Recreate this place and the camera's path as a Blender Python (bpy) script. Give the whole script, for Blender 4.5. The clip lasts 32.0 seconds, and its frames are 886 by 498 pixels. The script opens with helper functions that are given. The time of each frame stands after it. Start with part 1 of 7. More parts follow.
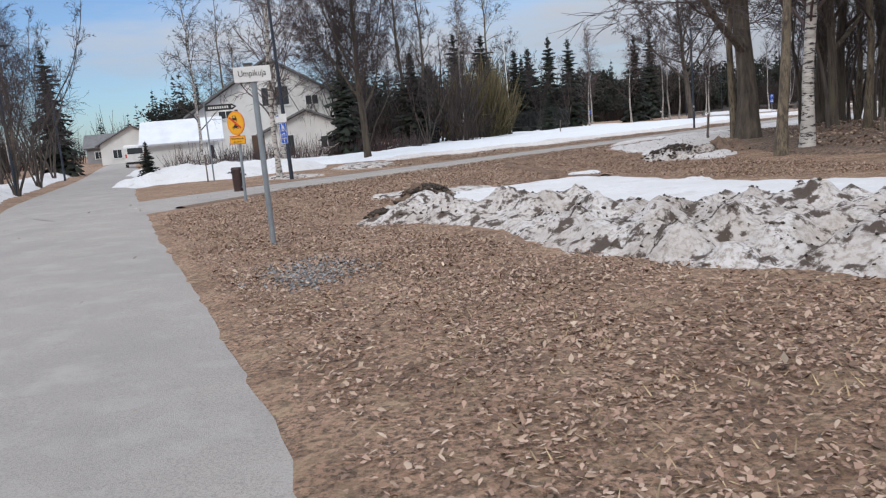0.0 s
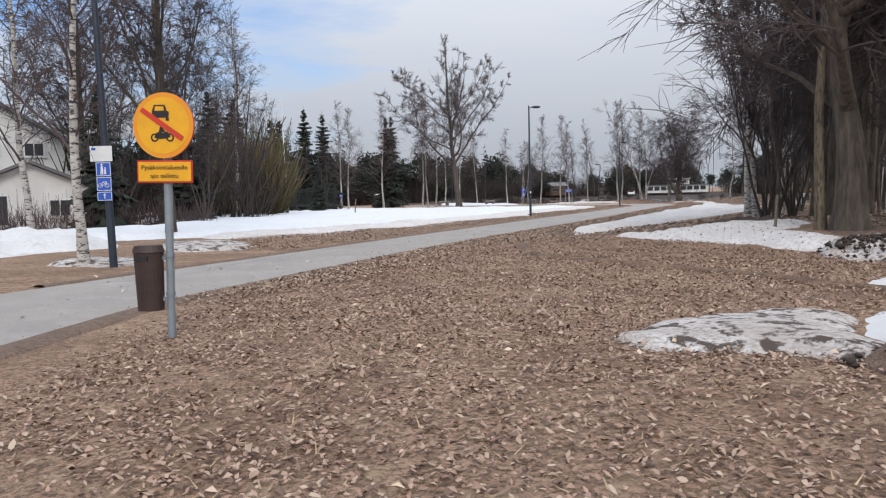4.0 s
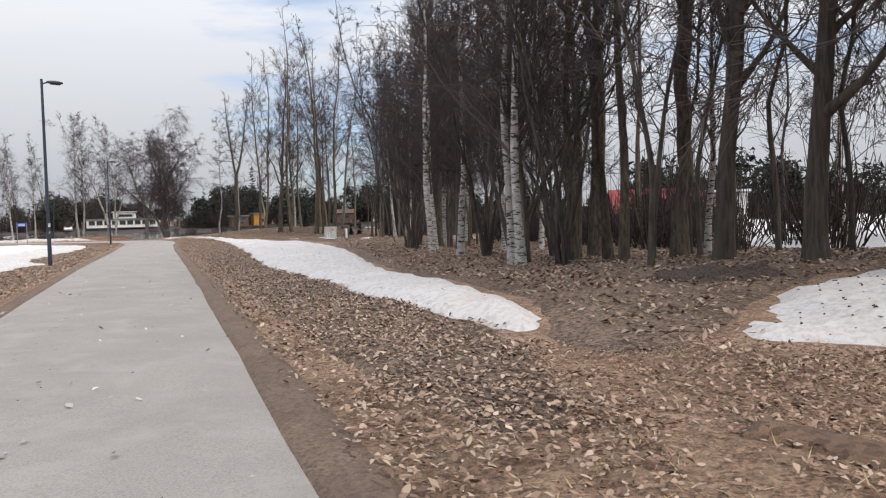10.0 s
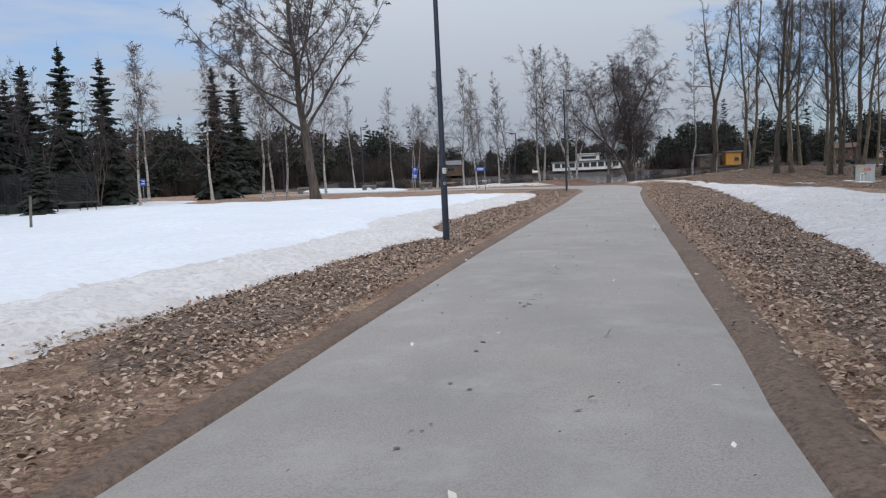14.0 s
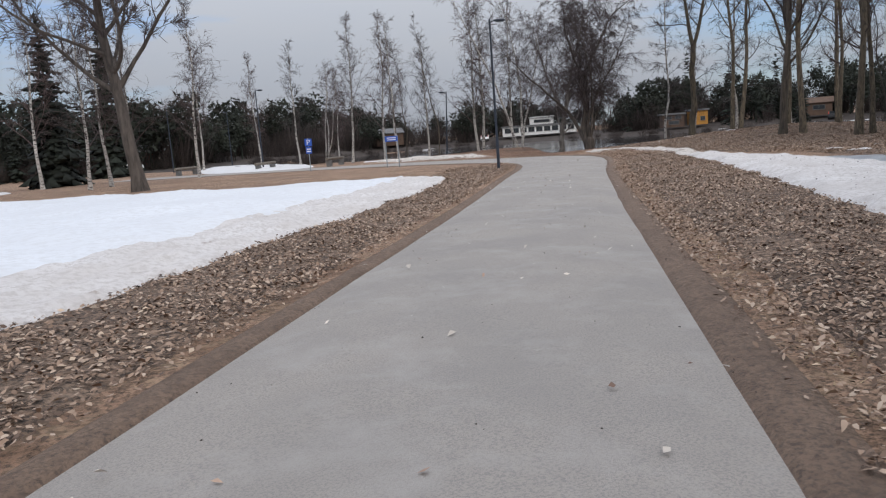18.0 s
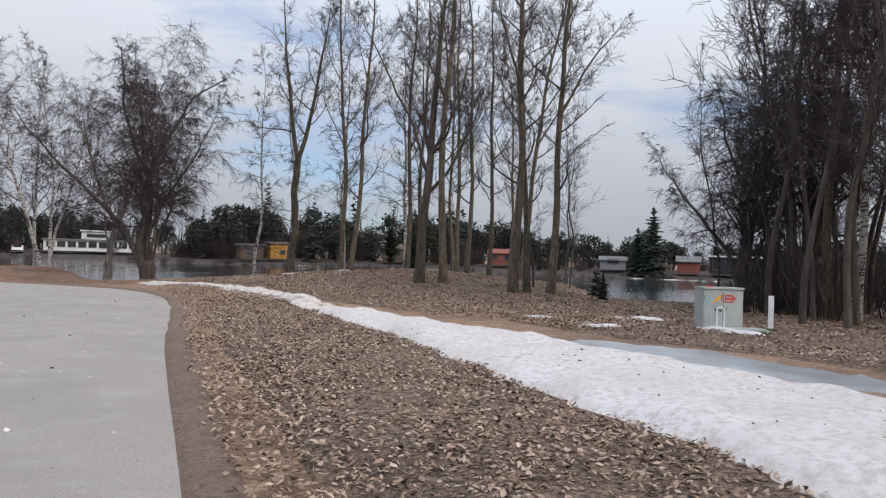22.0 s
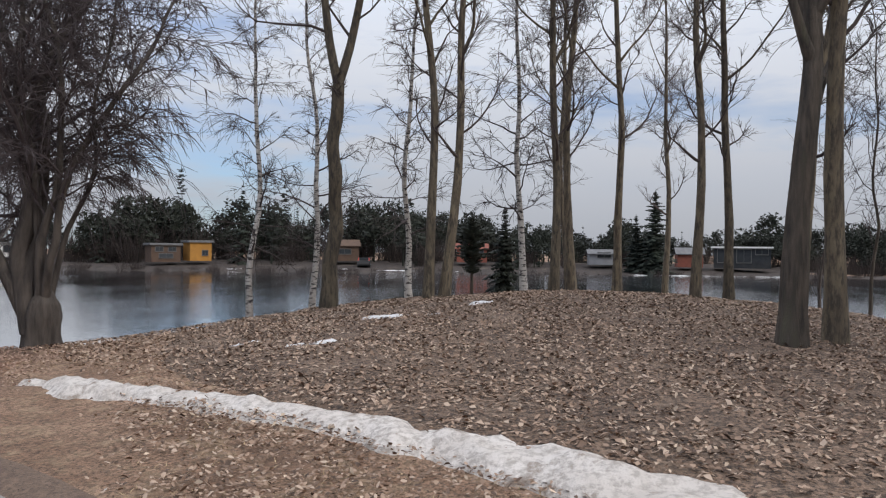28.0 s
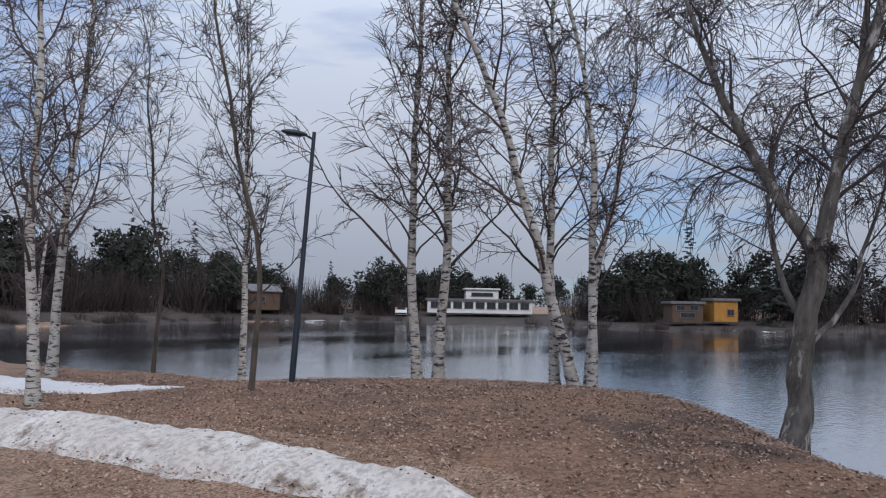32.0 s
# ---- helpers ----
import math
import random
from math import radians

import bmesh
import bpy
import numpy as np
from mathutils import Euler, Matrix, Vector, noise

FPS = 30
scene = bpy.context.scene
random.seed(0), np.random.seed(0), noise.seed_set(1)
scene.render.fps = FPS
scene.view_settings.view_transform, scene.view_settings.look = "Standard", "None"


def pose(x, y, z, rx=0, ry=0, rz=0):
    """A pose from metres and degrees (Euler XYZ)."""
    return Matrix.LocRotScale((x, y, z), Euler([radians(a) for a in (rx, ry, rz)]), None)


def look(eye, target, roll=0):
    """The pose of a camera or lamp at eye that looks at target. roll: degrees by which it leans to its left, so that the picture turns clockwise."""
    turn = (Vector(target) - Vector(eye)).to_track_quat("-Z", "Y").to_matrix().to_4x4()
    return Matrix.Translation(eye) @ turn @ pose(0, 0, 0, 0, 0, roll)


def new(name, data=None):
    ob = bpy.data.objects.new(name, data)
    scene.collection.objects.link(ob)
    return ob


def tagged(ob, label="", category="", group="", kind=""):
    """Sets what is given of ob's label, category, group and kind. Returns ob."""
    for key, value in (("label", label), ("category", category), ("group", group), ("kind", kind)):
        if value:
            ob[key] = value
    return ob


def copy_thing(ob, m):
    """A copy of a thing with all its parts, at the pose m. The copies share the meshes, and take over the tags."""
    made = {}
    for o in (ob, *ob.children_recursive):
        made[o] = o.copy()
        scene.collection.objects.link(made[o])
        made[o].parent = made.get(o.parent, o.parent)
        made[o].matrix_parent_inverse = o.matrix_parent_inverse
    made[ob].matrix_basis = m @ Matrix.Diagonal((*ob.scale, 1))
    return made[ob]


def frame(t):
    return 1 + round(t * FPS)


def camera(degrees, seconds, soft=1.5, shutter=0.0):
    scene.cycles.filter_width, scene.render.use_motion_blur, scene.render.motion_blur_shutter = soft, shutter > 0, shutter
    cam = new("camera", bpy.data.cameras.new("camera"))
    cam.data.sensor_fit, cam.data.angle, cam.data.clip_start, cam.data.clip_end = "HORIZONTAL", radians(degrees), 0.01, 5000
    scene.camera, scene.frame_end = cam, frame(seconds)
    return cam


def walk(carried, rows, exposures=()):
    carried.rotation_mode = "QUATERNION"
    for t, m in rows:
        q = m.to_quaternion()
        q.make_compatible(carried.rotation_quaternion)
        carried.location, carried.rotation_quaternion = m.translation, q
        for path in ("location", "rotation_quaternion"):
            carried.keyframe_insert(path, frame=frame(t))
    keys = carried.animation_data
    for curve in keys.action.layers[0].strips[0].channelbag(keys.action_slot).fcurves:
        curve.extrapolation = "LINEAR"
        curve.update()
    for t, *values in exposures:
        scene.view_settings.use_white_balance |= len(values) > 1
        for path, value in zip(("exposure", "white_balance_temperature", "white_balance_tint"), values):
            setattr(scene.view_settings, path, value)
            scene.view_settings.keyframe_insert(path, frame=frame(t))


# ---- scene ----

cam = camera(60.0, 32.0, soft=1.2)
PATH = [
    (0, (0.000, 0.001, 1.055), (0.028, 1.975, 0.737), -5.1),
    (0.5, (-0.520, 1.098, 1.036), (-0.460, 3.076, 0.749), -3.3),
    (1, (-1.047, 2.199, 1.016), (-0.927, 4.166, 0.678), -2.7),
    (1.5, (-1.578, 3.307, 0.998), (-1.323, 5.253, 0.614), -3.1),
    (2, (-2.084, 4.410, 0.978), (-1.647, 6.333, 0.643), -3.3),
    (2.5, (-2.538, 5.491, 0.960), (-1.931, 7.375, 0.677), -2.5),
    (3, (-2.971, 6.585, 0.945), (-2.274, 8.446, 0.719), -1.2),
    (3.5, (-3.377, 7.689, 0.932), (-2.622, 9.534, 0.764), -1.6),
    (4, (-3.781, 8.797, 0.920), (-2.965, 10.617, 0.775), -1.5),
    (4.5, (-4.127, 9.878, 0.906), (-3.231, 11.661, 0.777), -1.5),
    (6.5, (-4.835, 14.255, 0.865), (-3.287, 15.474, 0.520), -6.2),
    (7, (-4.715, 15.253, 0.864), (-3.052, 16.316, 0.542), -4.4),
    (7.5, (-4.335, 16.202, 0.871), (-2.590, 17.141, 0.598), -4.5),
    (8, (-3.752, 17.073, 0.883), (-1.906, 17.815, 0.673), -3.2),
    (8.5, (-3.019, 17.889, 0.897), (-1.092, 18.405, 0.767), -1.1),
    (9, (-2.202, 18.666, 0.909), (-0.250, 19.095, 0.827), -0.2),
    (9.5, (-1.341, 19.466, 0.916), (0.586, 19.998, 0.843), -0.2),
    (10, (-0.475, 20.295, 0.916), (1.348, 21.113, 0.824), -1.4),
    (10.5, (0.397, 21.134, 0.910), (2.102, 22.171, 0.780), -0.8),
    (11, (1.290, 22.004, 0.900), (2.914, 23.160, 0.736), -0.7),
    (11.5, (2.180, 22.914, 0.889), (3.720, 24.173, 0.683), -0.8),
    (12, (3.080, 23.867, 0.882), (4.457, 25.300, 0.657), -1.3),
    (12.5, (4.028, 24.835, 0.878), (5.218, 26.434, 0.712), -2.2),
    (13, (5.015, 25.788, 0.874), (6.131, 27.442, 0.723), -0.5),
    (13.5, (6.024, 26.731, 0.871), (7.104, 28.405, 0.698), -1.0),
    (14, (7.022, 27.687, 0.869), (8.084, 29.370, 0.666), -2.7),
    (14.5, (8.056, 28.675, 0.867), (9.053, 30.393, 0.641), -3.3),
    (16.5, (12.246, 32.769, 0.855), (12.869, 34.651, 0.591), -3.7),
    (17, (13.282, 33.803, 0.854), (13.994, 35.653, 0.591), -5.3),
    (17.5, (14.324, 34.818, 0.846), (15.219, 36.584, 0.566), -4.8),
    (18, (15.369, 35.825, 0.831), (16.506, 37.444, 0.539), -4.3),
    (18.5, (16.420, 36.830, 0.809), (17.784, 38.267, 0.536), -2.3),
    (19, (17.483, 37.827, 0.782), (18.915, 39.188, 0.468), -0.5),
    (19.5, (18.565, 38.799, 0.753), (20.042, 40.097, 0.390), -1.0),
    (20, (19.647, 39.752, 0.726), (21.245, 40.909, 0.397), -0.8),
    (20.5, (20.712, 40.697, 0.705), (22.430, 41.680, 0.425), -1.4),
    (21, (21.763, 41.642, 0.693), (23.542, 42.532, 0.486), -0.2),
    (21.5, (22.822, 42.600, 0.689), (24.628, 43.456, 0.617), 0.7),
    (22, (23.870, 43.559, 0.689), (25.708, 44.347, 0.708), 1.8),
    (22.5, (24.890, 44.511, 0.692), (26.748, 45.250, 0.736), 1.5),
    (23, (25.883, 45.473, 0.695), (27.764, 46.153, 0.725), 0.2),
    (23.5, (26.848, 46.446, 0.700), (28.746, 47.077, 0.710), -1.0),
    (24, (27.790, 47.390, 0.711), (29.690, 48.016, 0.707), -2.0),
    (24.5, (28.742, 48.281, 0.732), (30.648, 48.886, 0.732), -2.6),
    (26.5, (32.706, 51.752, 0.862), (34.655, 52.202, 0.885), 0.7),
    (27, (33.570, 52.690, 0.887), (35.506, 53.191, 0.890), 0.4),
    (27.5, (34.359, 53.703, 0.904), (36.285, 54.245, 0.898), -0.2),
    (28, (35.122, 54.758, 0.915), (37.047, 55.300, 0.922), 0.6),
    (28.5, (35.844, 55.883, 0.921), (37.745, 56.498, 1.015), 0.9),
    (29, (36.482, 57.088, 0.922), (38.337, 57.821, 1.075), 0.9),
    (29.5, (37.011, 58.323, 0.918), (38.806, 59.191, 1.078), 1.2),
    (30, (37.557, 59.568, 0.915), (39.249, 60.621, 1.080), 1.9),
    (30.5, (37.926, 60.825, 0.908), (39.511, 62.035, 1.071), 1.0),
    (31, (38.001, 62.181, 0.893), (39.463, 63.536, 1.057), 0.3),
    (31.5, (37.867, 63.560, 0.878), (39.236, 65.009, 1.041), 0.8),
    (32, (37.590, 64.950, 0.861), (38.936, 66.422, 1.003), 1.1),
]
walk(cam, [(t, look(eye, target, roll)) for t, eye, target, roll in PATH], exposures=[(0, -0.1, 6500, 10), (1, -0.16, 6500, 10), (2, -0.15, 6500, 10), (4, 0.0, 6550, 10), (7, 0.15, 6900, 11), (9, 0.24, 7050, 11), (11, 0.06, 6700, 10), (14, -0.26, 6300, 9), (17, -0.36, 6450, 10), (20, 0.02, 6700, 11), (23, -0.1, 6600, 11), (28, -0.07, 6650, 11), (30, -0.08, 6350, 12), (31, -0.18, 6200, 12), (32, -0.36, 6100, 12)])

# ---- world and sun ----
SUN_EL, SUN_AZ = radians(34), radians(200)
world = bpy.data.worlds.new("sky")
scene.world = world
world.use_nodes = True
wn = world.node_tree
wn.nodes.clear()


def wnode(kind, **sets):
    n = wn.nodes.new(kind)
    if "operation" in sets:
        n.operation = sets["operation"]
    return n


sky = wnode("ShaderNodeTexSky")
sky.sky_type, sky.sun_disc, sky.sun_elevation, sky.sun_rotation, sky.dust_density = "NISHITA", False, SUN_EL, SUN_AZ, 0.6
w_co = wnode("ShaderNodeTexCoord")
w_map = wnode("ShaderNodeMapping")
w_map.inputs["Scale"].default_value = (1.0, 1.0, 5.0)
w_noise = wnode("ShaderNodeTexNoise")
w_noise.inputs["Scale"].default_value = 1.7
w_noise.inputs["Detail"].default_value = 6
w_noise.inputs["Roughness"].default_value = 0.55
w_ramp = wnode("ShaderNodeValToRGB")
w_ramp.color_ramp.elements[0].position, w_ramp.color_ramp.elements[1].position = 0.34, 0.52
w_ramp.color_ramp.elements[0].color = (0.1, 0.1, 0.1, 1)
w_tone = wnode("ShaderNodeTexNoise")
w_tone.inputs["Scale"].default_value = 3.0
w_tone.inputs["Detail"].default_value = 5
w_sep = wnode("ShaderNodeSeparateXYZ")
w_grad = wnode("ShaderNodeMapRange")
w_grad.inputs[1].default_value, w_grad.inputs[2].default_value = 0.0, 0.9
w_grad.inputs[3].default_value, w_grad.inputs[4].default_value = 0.45, 1.75
w_cloud = wnode("ShaderNodeMixRGB")
w_cloud.inputs[1].default_value, w_cloud.inputs[2].default_value = (0.84, 0.94, 1.11, 1), (0.98, 1.02, 1.1, 1)
w_mul = wnode("ShaderNodeVectorMath", operation="SCALE")
w_skymul = wnode("ShaderNodeVectorMath", operation="MULTIPLY")
w_skymul.inputs[1].default_value = (0.075, 0.1, 0.135)
# the cloud breaks open towards the north-west
w_dot = wnode("ShaderNodeVectorMath", operation="DOT_PRODUCT")
w_dot.inputs[1].default_value = (-0.42, 0.88, 0.12)
w_open = wnode("ShaderNodeMapRange")
w_open.inputs[1].default_value, w_open.inputs[2].default_value, w_open.inputs[3].default_value, w_open.inputs[4].default_value = 0.6, 0.97, 0.07, -0.2
w_sum = wnode("ShaderNodeMath", operation="ADD")
w_mix = wnode("ShaderNodeMixRGB")
w_bg, w_out = wnode("ShaderNodeBackground"), wnode("ShaderNodeOutputWorld")
for a, b in ((w_co.outputs["Generated"], w_map.inputs["Vector"]), (w_map.outputs[0], w_noise.inputs["Vector"]), (w_map.outputs[0], w_tone.inputs["Vector"]),
             (w_noise.outputs["Fac"], w_sum.inputs[0]), (w_co.outputs["Generated"], w_dot.inputs[0]), (w_dot.outputs["Value"], w_open.inputs[0]), (w_open.outputs[0], w_sum.inputs[1]), (w_sum.outputs[0], w_ramp.inputs[0]), (w_co.outputs["Generated"], w_sep.inputs[0]), (w_sep.outputs["Z"], w_grad.inputs[0]),
             (w_tone.outputs["Fac"], w_cloud.inputs[0]), (w_cloud.outputs[0], w_mul.inputs[0]), (w_grad.outputs[0], w_mul.inputs["Scale"]),
             (sky.outputs[0], w_skymul.inputs[0]), (w_skymul.outputs[0], w_mix.inputs[1]), (w_mul.outputs[0], w_mix.inputs[2]),
             (w_ramp.outputs[0], w_mix.inputs[0]), (w_mix.outputs[0], w_bg.inputs["Color"]), (w_bg.outputs[0], w_out.inputs[0])):
    wn.links.new(a, b)
w_bg.inputs["Strength"].default_value = 1.0
sun = new("sun", bpy.data.lights.new("sun", "SUN"))
sun.data.energy, sun.data.angle, sun.data.color = 1.3, radians(14), (1.0, 0.95, 0.88)
sun.matrix_world = look((0, 0, 50), (50 * -math.sin(SUN_AZ) * math.cos(SUN_EL), 50 * -math.cos(SUN_AZ) * math.cos(SUN_EL), 50 - 50 * math.sin(SUN_EL)))


# ---- materials ----
def mat(name, base, rough=0.8, metal=0.0, var=None, scale=6.0, bump=0.0, bscale=40.0, spots=None, rand=0.0, island=0.0, stretch=None, fine=None, flakes=None, tones=None, patch=None):
    """A surface of a base colour, mixed with var by noise of that scale; spots and patch: (colour, scale, low, high); tones: colours spread over the pieces; rand and island: brightness spread by object and by piece."""
    m = bpy.data.materials.new(name)
    m.use_nodes = True
    nt = m.node_tree
    bs = nt.nodes["Principled BSDF"]
    bs.inputs["Roughness"].default_value, bs.inputs["Metallic"].default_value = rough, metal
    co = nt.nodes.new("ShaderNodeTexCoord")
    vec = co.outputs["Object"]
    if stretch:
        mp = nt.nodes.new("ShaderNodeMapping")
        mp.inputs["Scale"].default_value = stretch
        nt.links.new(vec, mp.inputs["Vector"])
        vec = mp.outputs[0]

    def noise_of(s, detail=6, r=0.6):
        n = nt.nodes.new("ShaderNodeTexNoise")
        n.inputs["Scale"].default_value, n.inputs["Detail"].default_value, n.inputs["Roughness"].default_value = s, detail, r
        nt.links.new(vec, n.inputs["Vector"])
        return n.outputs["Fac"]

    def ramp_of(sock, lo, hi):
        r = nt.nodes.new("ShaderNodeMapRange")
        r.inputs[1].default_value, r.inputs[2].default_value = lo, hi
        nt.links.new(sock, r.inputs[0])
        return r.outputs[0]

    def mixed(fac, a, b, how="MIX"):
        x = nt.nodes.new("ShaderNodeMixRGB")
        x.blend_type = how
        for sock, v in ((x.inputs[0], fac), (x.inputs[1], a), (x.inputs[2], b)):
            if isinstance(v, (int, float)):
                sock.default_value = v
            elif isinstance(v, tuple):
                sock.default_value = (*v[:3], 1)
            else:
                nt.links.new(v, sock)
        return x.outputs[0]

    col = base
    if var:
        col = mixed(ramp_of(noise_of(scale), 0.35, 0.65), base, var)
    if fine:
        col = mixed(ramp_of(noise_of(fine[1], 3, 0.7), 0.45, 0.62), col, fine[0])
    if spots:
        col = mixed(ramp_of(noise_of(spots[1], 8, 0.65), spots[2], spots[3]), col, spots[0])
    if patch:
        col = mixed(ramp_of(noise_of(patch[1], 5, 0.6), patch[2], patch[3]), col, patch[0])
    if tones:
        src = nt.nodes.new("ShaderNodeNewGeometry")
        tr_ = nt.nodes.new("ShaderNodeValToRGB")
        while len(tr_.color_ramp.elements) < len(tones):
            tr_.color_ramp.elements.new(0.5)
        for q, (e, tone) in enumerate(zip(tr_.color_ramp.elements, tones)):
            e.position, e.color = q / (len(tones) - 1), (*tone, 1)
        nt.links.new(src.outputs["Random Per Island"], tr_.inputs[0])
        col = tr_.outputs[0]
    if flakes:
        vo = nt.nodes.new("ShaderNodeTexVoronoi")
        vo.inputs["Scale"].default_value = flakes[0]
        wp = nt.nodes.new("ShaderNodeTexNoise")
        wp.inputs["Scale"].default_value = flakes[0] * 0.7
        wm = nt.nodes.new("ShaderNodeVectorMath")
        wm.operation = "MULTIPLY_ADD"
        wm.inputs[1].default_value = (1.3 / flakes[0],) * 3
        nt.links.new(vec, wp.inputs["Vector"])
        nt.links.new(wp.outputs["Color"], wm.inputs[0])
        nt.links.new(vec, wm.inputs[2])
        nt.links.new(wm.outputs[0], vo.inputs["Vector"])
        sp = nt.nodes.new("ShaderNodeSeparateColor")
        nt.links.new(vo.outputs["Color"], sp.inputs[0])
        rg_ = nt.nodes.new("ShaderNodeValToRGB")
        for e, (p, v) in zip([rg_.color_ramp.elements[0], rg_.color_ramp.elements[1], rg_.color_ramp.elements.new(0.45), rg_.color_ramp.elements.new(0.8)], ((0.0, 0.4), (1.0, 1.9), (0.45, 0.85), (0.8, 1.15))):
            e.position = p
            e.color = (v, v, v, 1)
        nt.links.new(sp.outputs[0], rg_.inputs[0])
        col = mixed(flakes[1], col, mixed(1.0, col, rg_.outputs[0], "MULTIPLY"))
    for amount, kind, socket in ((rand, "ShaderNodeObjectInfo", "Random"), (island, "ShaderNodeNewGeometry", "Random Per Island")):
        if amount:
            src = nt.nodes.new(kind)
            r = nt.nodes.new("ShaderNodeMapRange")
            r.inputs[3].default_value, r.inputs[4].default_value = 1 - amount, 1 + amount
            nt.links.new(src.outputs[socket], r.inputs[0])
            grey = nt.nodes.new("ShaderNodeCombineXYZ")
            for k in range(3):
                nt.links.new(r.outputs[0], grey.inputs[k])
            col = mixed(1.0, col, grey.outputs[0], "MULTIPLY")
    if isinstance(col, tuple):
        bs.inputs["Base Color"].default_value = (*col[:3], 1)
    else:
        nt.links.new(col, bs.inputs["Base Color"])
    if bump:
        b = nt.nodes.new("ShaderNodeBump")
        b.inputs["Strength"].default_value, b.inputs["Distance"].default_value = min(bump, 1.0), 0.03
        nt.links.new(noise_of(bscale, 8, 0.7), b.inputs["Height"])
        nt.links.new(b.outputs[0], bs.inputs["Normal"])
    return m


M_GROUND = mat("dead_grass_ground", (0.46, 0.292, 0.195), 0.95, flakes=(28, 0.6), var=(0.27, 0.155, 0.097), scale=1.1, bump=1.0, bscale=26, spots=((0.42, 0.3, 0.19), 4.5, 0.5, 0.75), fine=((0.12, 0.078, 0.05), 38), patch=((0.22, 0.138, 0.095), 0.42, 0.56, 0.7))
M_PATH = mat("worn_pale_asphalt", (0.392, 0.35, 0.311), 0.9, var=(0.315, 0.287, 0.262), scale=0.9, bump=0.45, bscale=190, spots=((0.4, 0.37, 0.345), 2.3, 0.5, 0.8), fine=((0.26, 0.24, 0.225), 95))
M_MOULD = mat("dark_leaf_mould", (0.3, 0.2, 0.138), 0.95, flakes=(26, 1.0), var=(0.19, 0.122, 0.083), scale=0.9, bump=1.0, bscale=26, spots=((0.25, 0.18, 0.13), 3.5, 0.5, 0.75), fine=((0.06, 0.043, 0.034), 34))
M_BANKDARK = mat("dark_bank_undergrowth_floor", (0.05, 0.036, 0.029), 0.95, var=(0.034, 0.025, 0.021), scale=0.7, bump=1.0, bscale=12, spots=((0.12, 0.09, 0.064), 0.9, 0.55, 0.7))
M_TURF = mat("damp_brown_turf", (0.29, 0.165, 0.1), 0.95, flakes=(30, 0.8), var=(0.16, 0.092, 0.06), scale=1.0, bump=1.0, bscale=26, spots=((0.3, 0.2, 0.125), 3.0, 0.55, 0.75), patch=((0.085, 0.056, 0.04), 0.4, 0.56, 0.66))
M_SOIL = mat("bare_sandy_soil", (0.19, 0.125, 0.09), 0.95, flakes=(30, 0.4), var=(0.26, 0.175, 0.125), scale=1.6, bump=0.8, bscale=60, fine=((0.14, 0.1, 0.075), 45))
M_CRUST = mat("crusted_grey_snow", (0.67, 0.64, 0.625), 0.8, var=(0.57, 0.53, 0.505), scale=1.2, bump=0.8, bscale=8, spots=((0.3, 0.24, 0.2), 4.5, 0.62, 0.74), fine=((0.5, 0.46, 0.435), 14))
M_LAKEBANK = mat("soiled_snow_bank", (0.71, 0.66, 0.615), 0.8, var=(0.58, 0.52, 0.47), scale=1.8, bump=1.0, bscale=9, spots=((0.22, 0.165, 0.125), 3.2, 0.56, 0.66), fine=((0.42, 0.375, 0.335), 16))
M_RUT = mat("dark_muddy_soil", (0.13, 0.08, 0.053), 0.9, flakes=(26, 0.8), var=(0.24, 0.145, 0.09), scale=2.2, bump=1.0, bscale=24)
M_SNOW = mat("old_granular_snow", (0.7, 0.695, 0.7), 0.75, var=(0.6, 0.585, 0.575), scale=1.1, bump=0.8, bscale=10, spots=((0.4, 0.35, 0.32), 1.7, 0.56, 0.84), fine=((0.62, 0.6, 0.595), 16))
M_SNOW_DIRTY = mat("dirty_ploughed_snow", (0.64, 0.605, 0.585), 0.8, var=(0.46, 0.4, 0.36), scale=2.4, bump=1.0, bscale=16, spots=((0.075, 0.052, 0.038), 5.5, 0.51, 0.575), fine=((0.36, 0.31, 0.27), 22))
M_FIELD = mat("settled_white_snow", (0.71, 0.725, 0.755), 0.7, var=(0.64, 0.65, 0.675), scale=0.5, bump=0.4, bscale=5, fine=((0.62, 0.625, 0.64), 9))
M_ICE = mat("grey_wet_ice", (0.34, 0.36, 0.38), 0.35, var=(0.24, 0.24, 0.25), scale=2.5, bump=0.3, bscale=12)
M_LEAF = mat("dry_fallen_leaf", (0.35, 0.237, 0.165), 0.8, tones=((0.07, 0.043, 0.03), (0.17, 0.107, 0.073), (0.28, 0.185, 0.128), (0.37, 0.256, 0.182), (0.48, 0.365, 0.28)))
M_LEAF_RUST = mat("rusty_fallen_leaf", (0.26, 0.145, 0.1), 0.8, tones=((0.13, 0.077, 0.055), (0.23, 0.138, 0.098), (0.32, 0.2, 0.145), (0.39, 0.258, 0.19), (0.46, 0.335, 0.255)))
M_LEAF_WHITE = mat("bleached_poplar_leaf", (0.54, 0.48, 0.42), 0.8, island=0.35)
M_LEAF_PALE = mat("pale_fallen_leaf", (0.44, 0.335, 0.245), 0.85, island=0.45)
M_BARK = mat("grey_brown_bark", (0.125, 0.1, 0.078), 0.95, var=(0.045, 0.038, 0.032), scale=1.0, bump=1.0, bscale=1.6, stretch=(15, 15, 2.4), rand=0.25, spots=((0.17, 0.16, 0.1), 0.25, 0.55, 0.75))
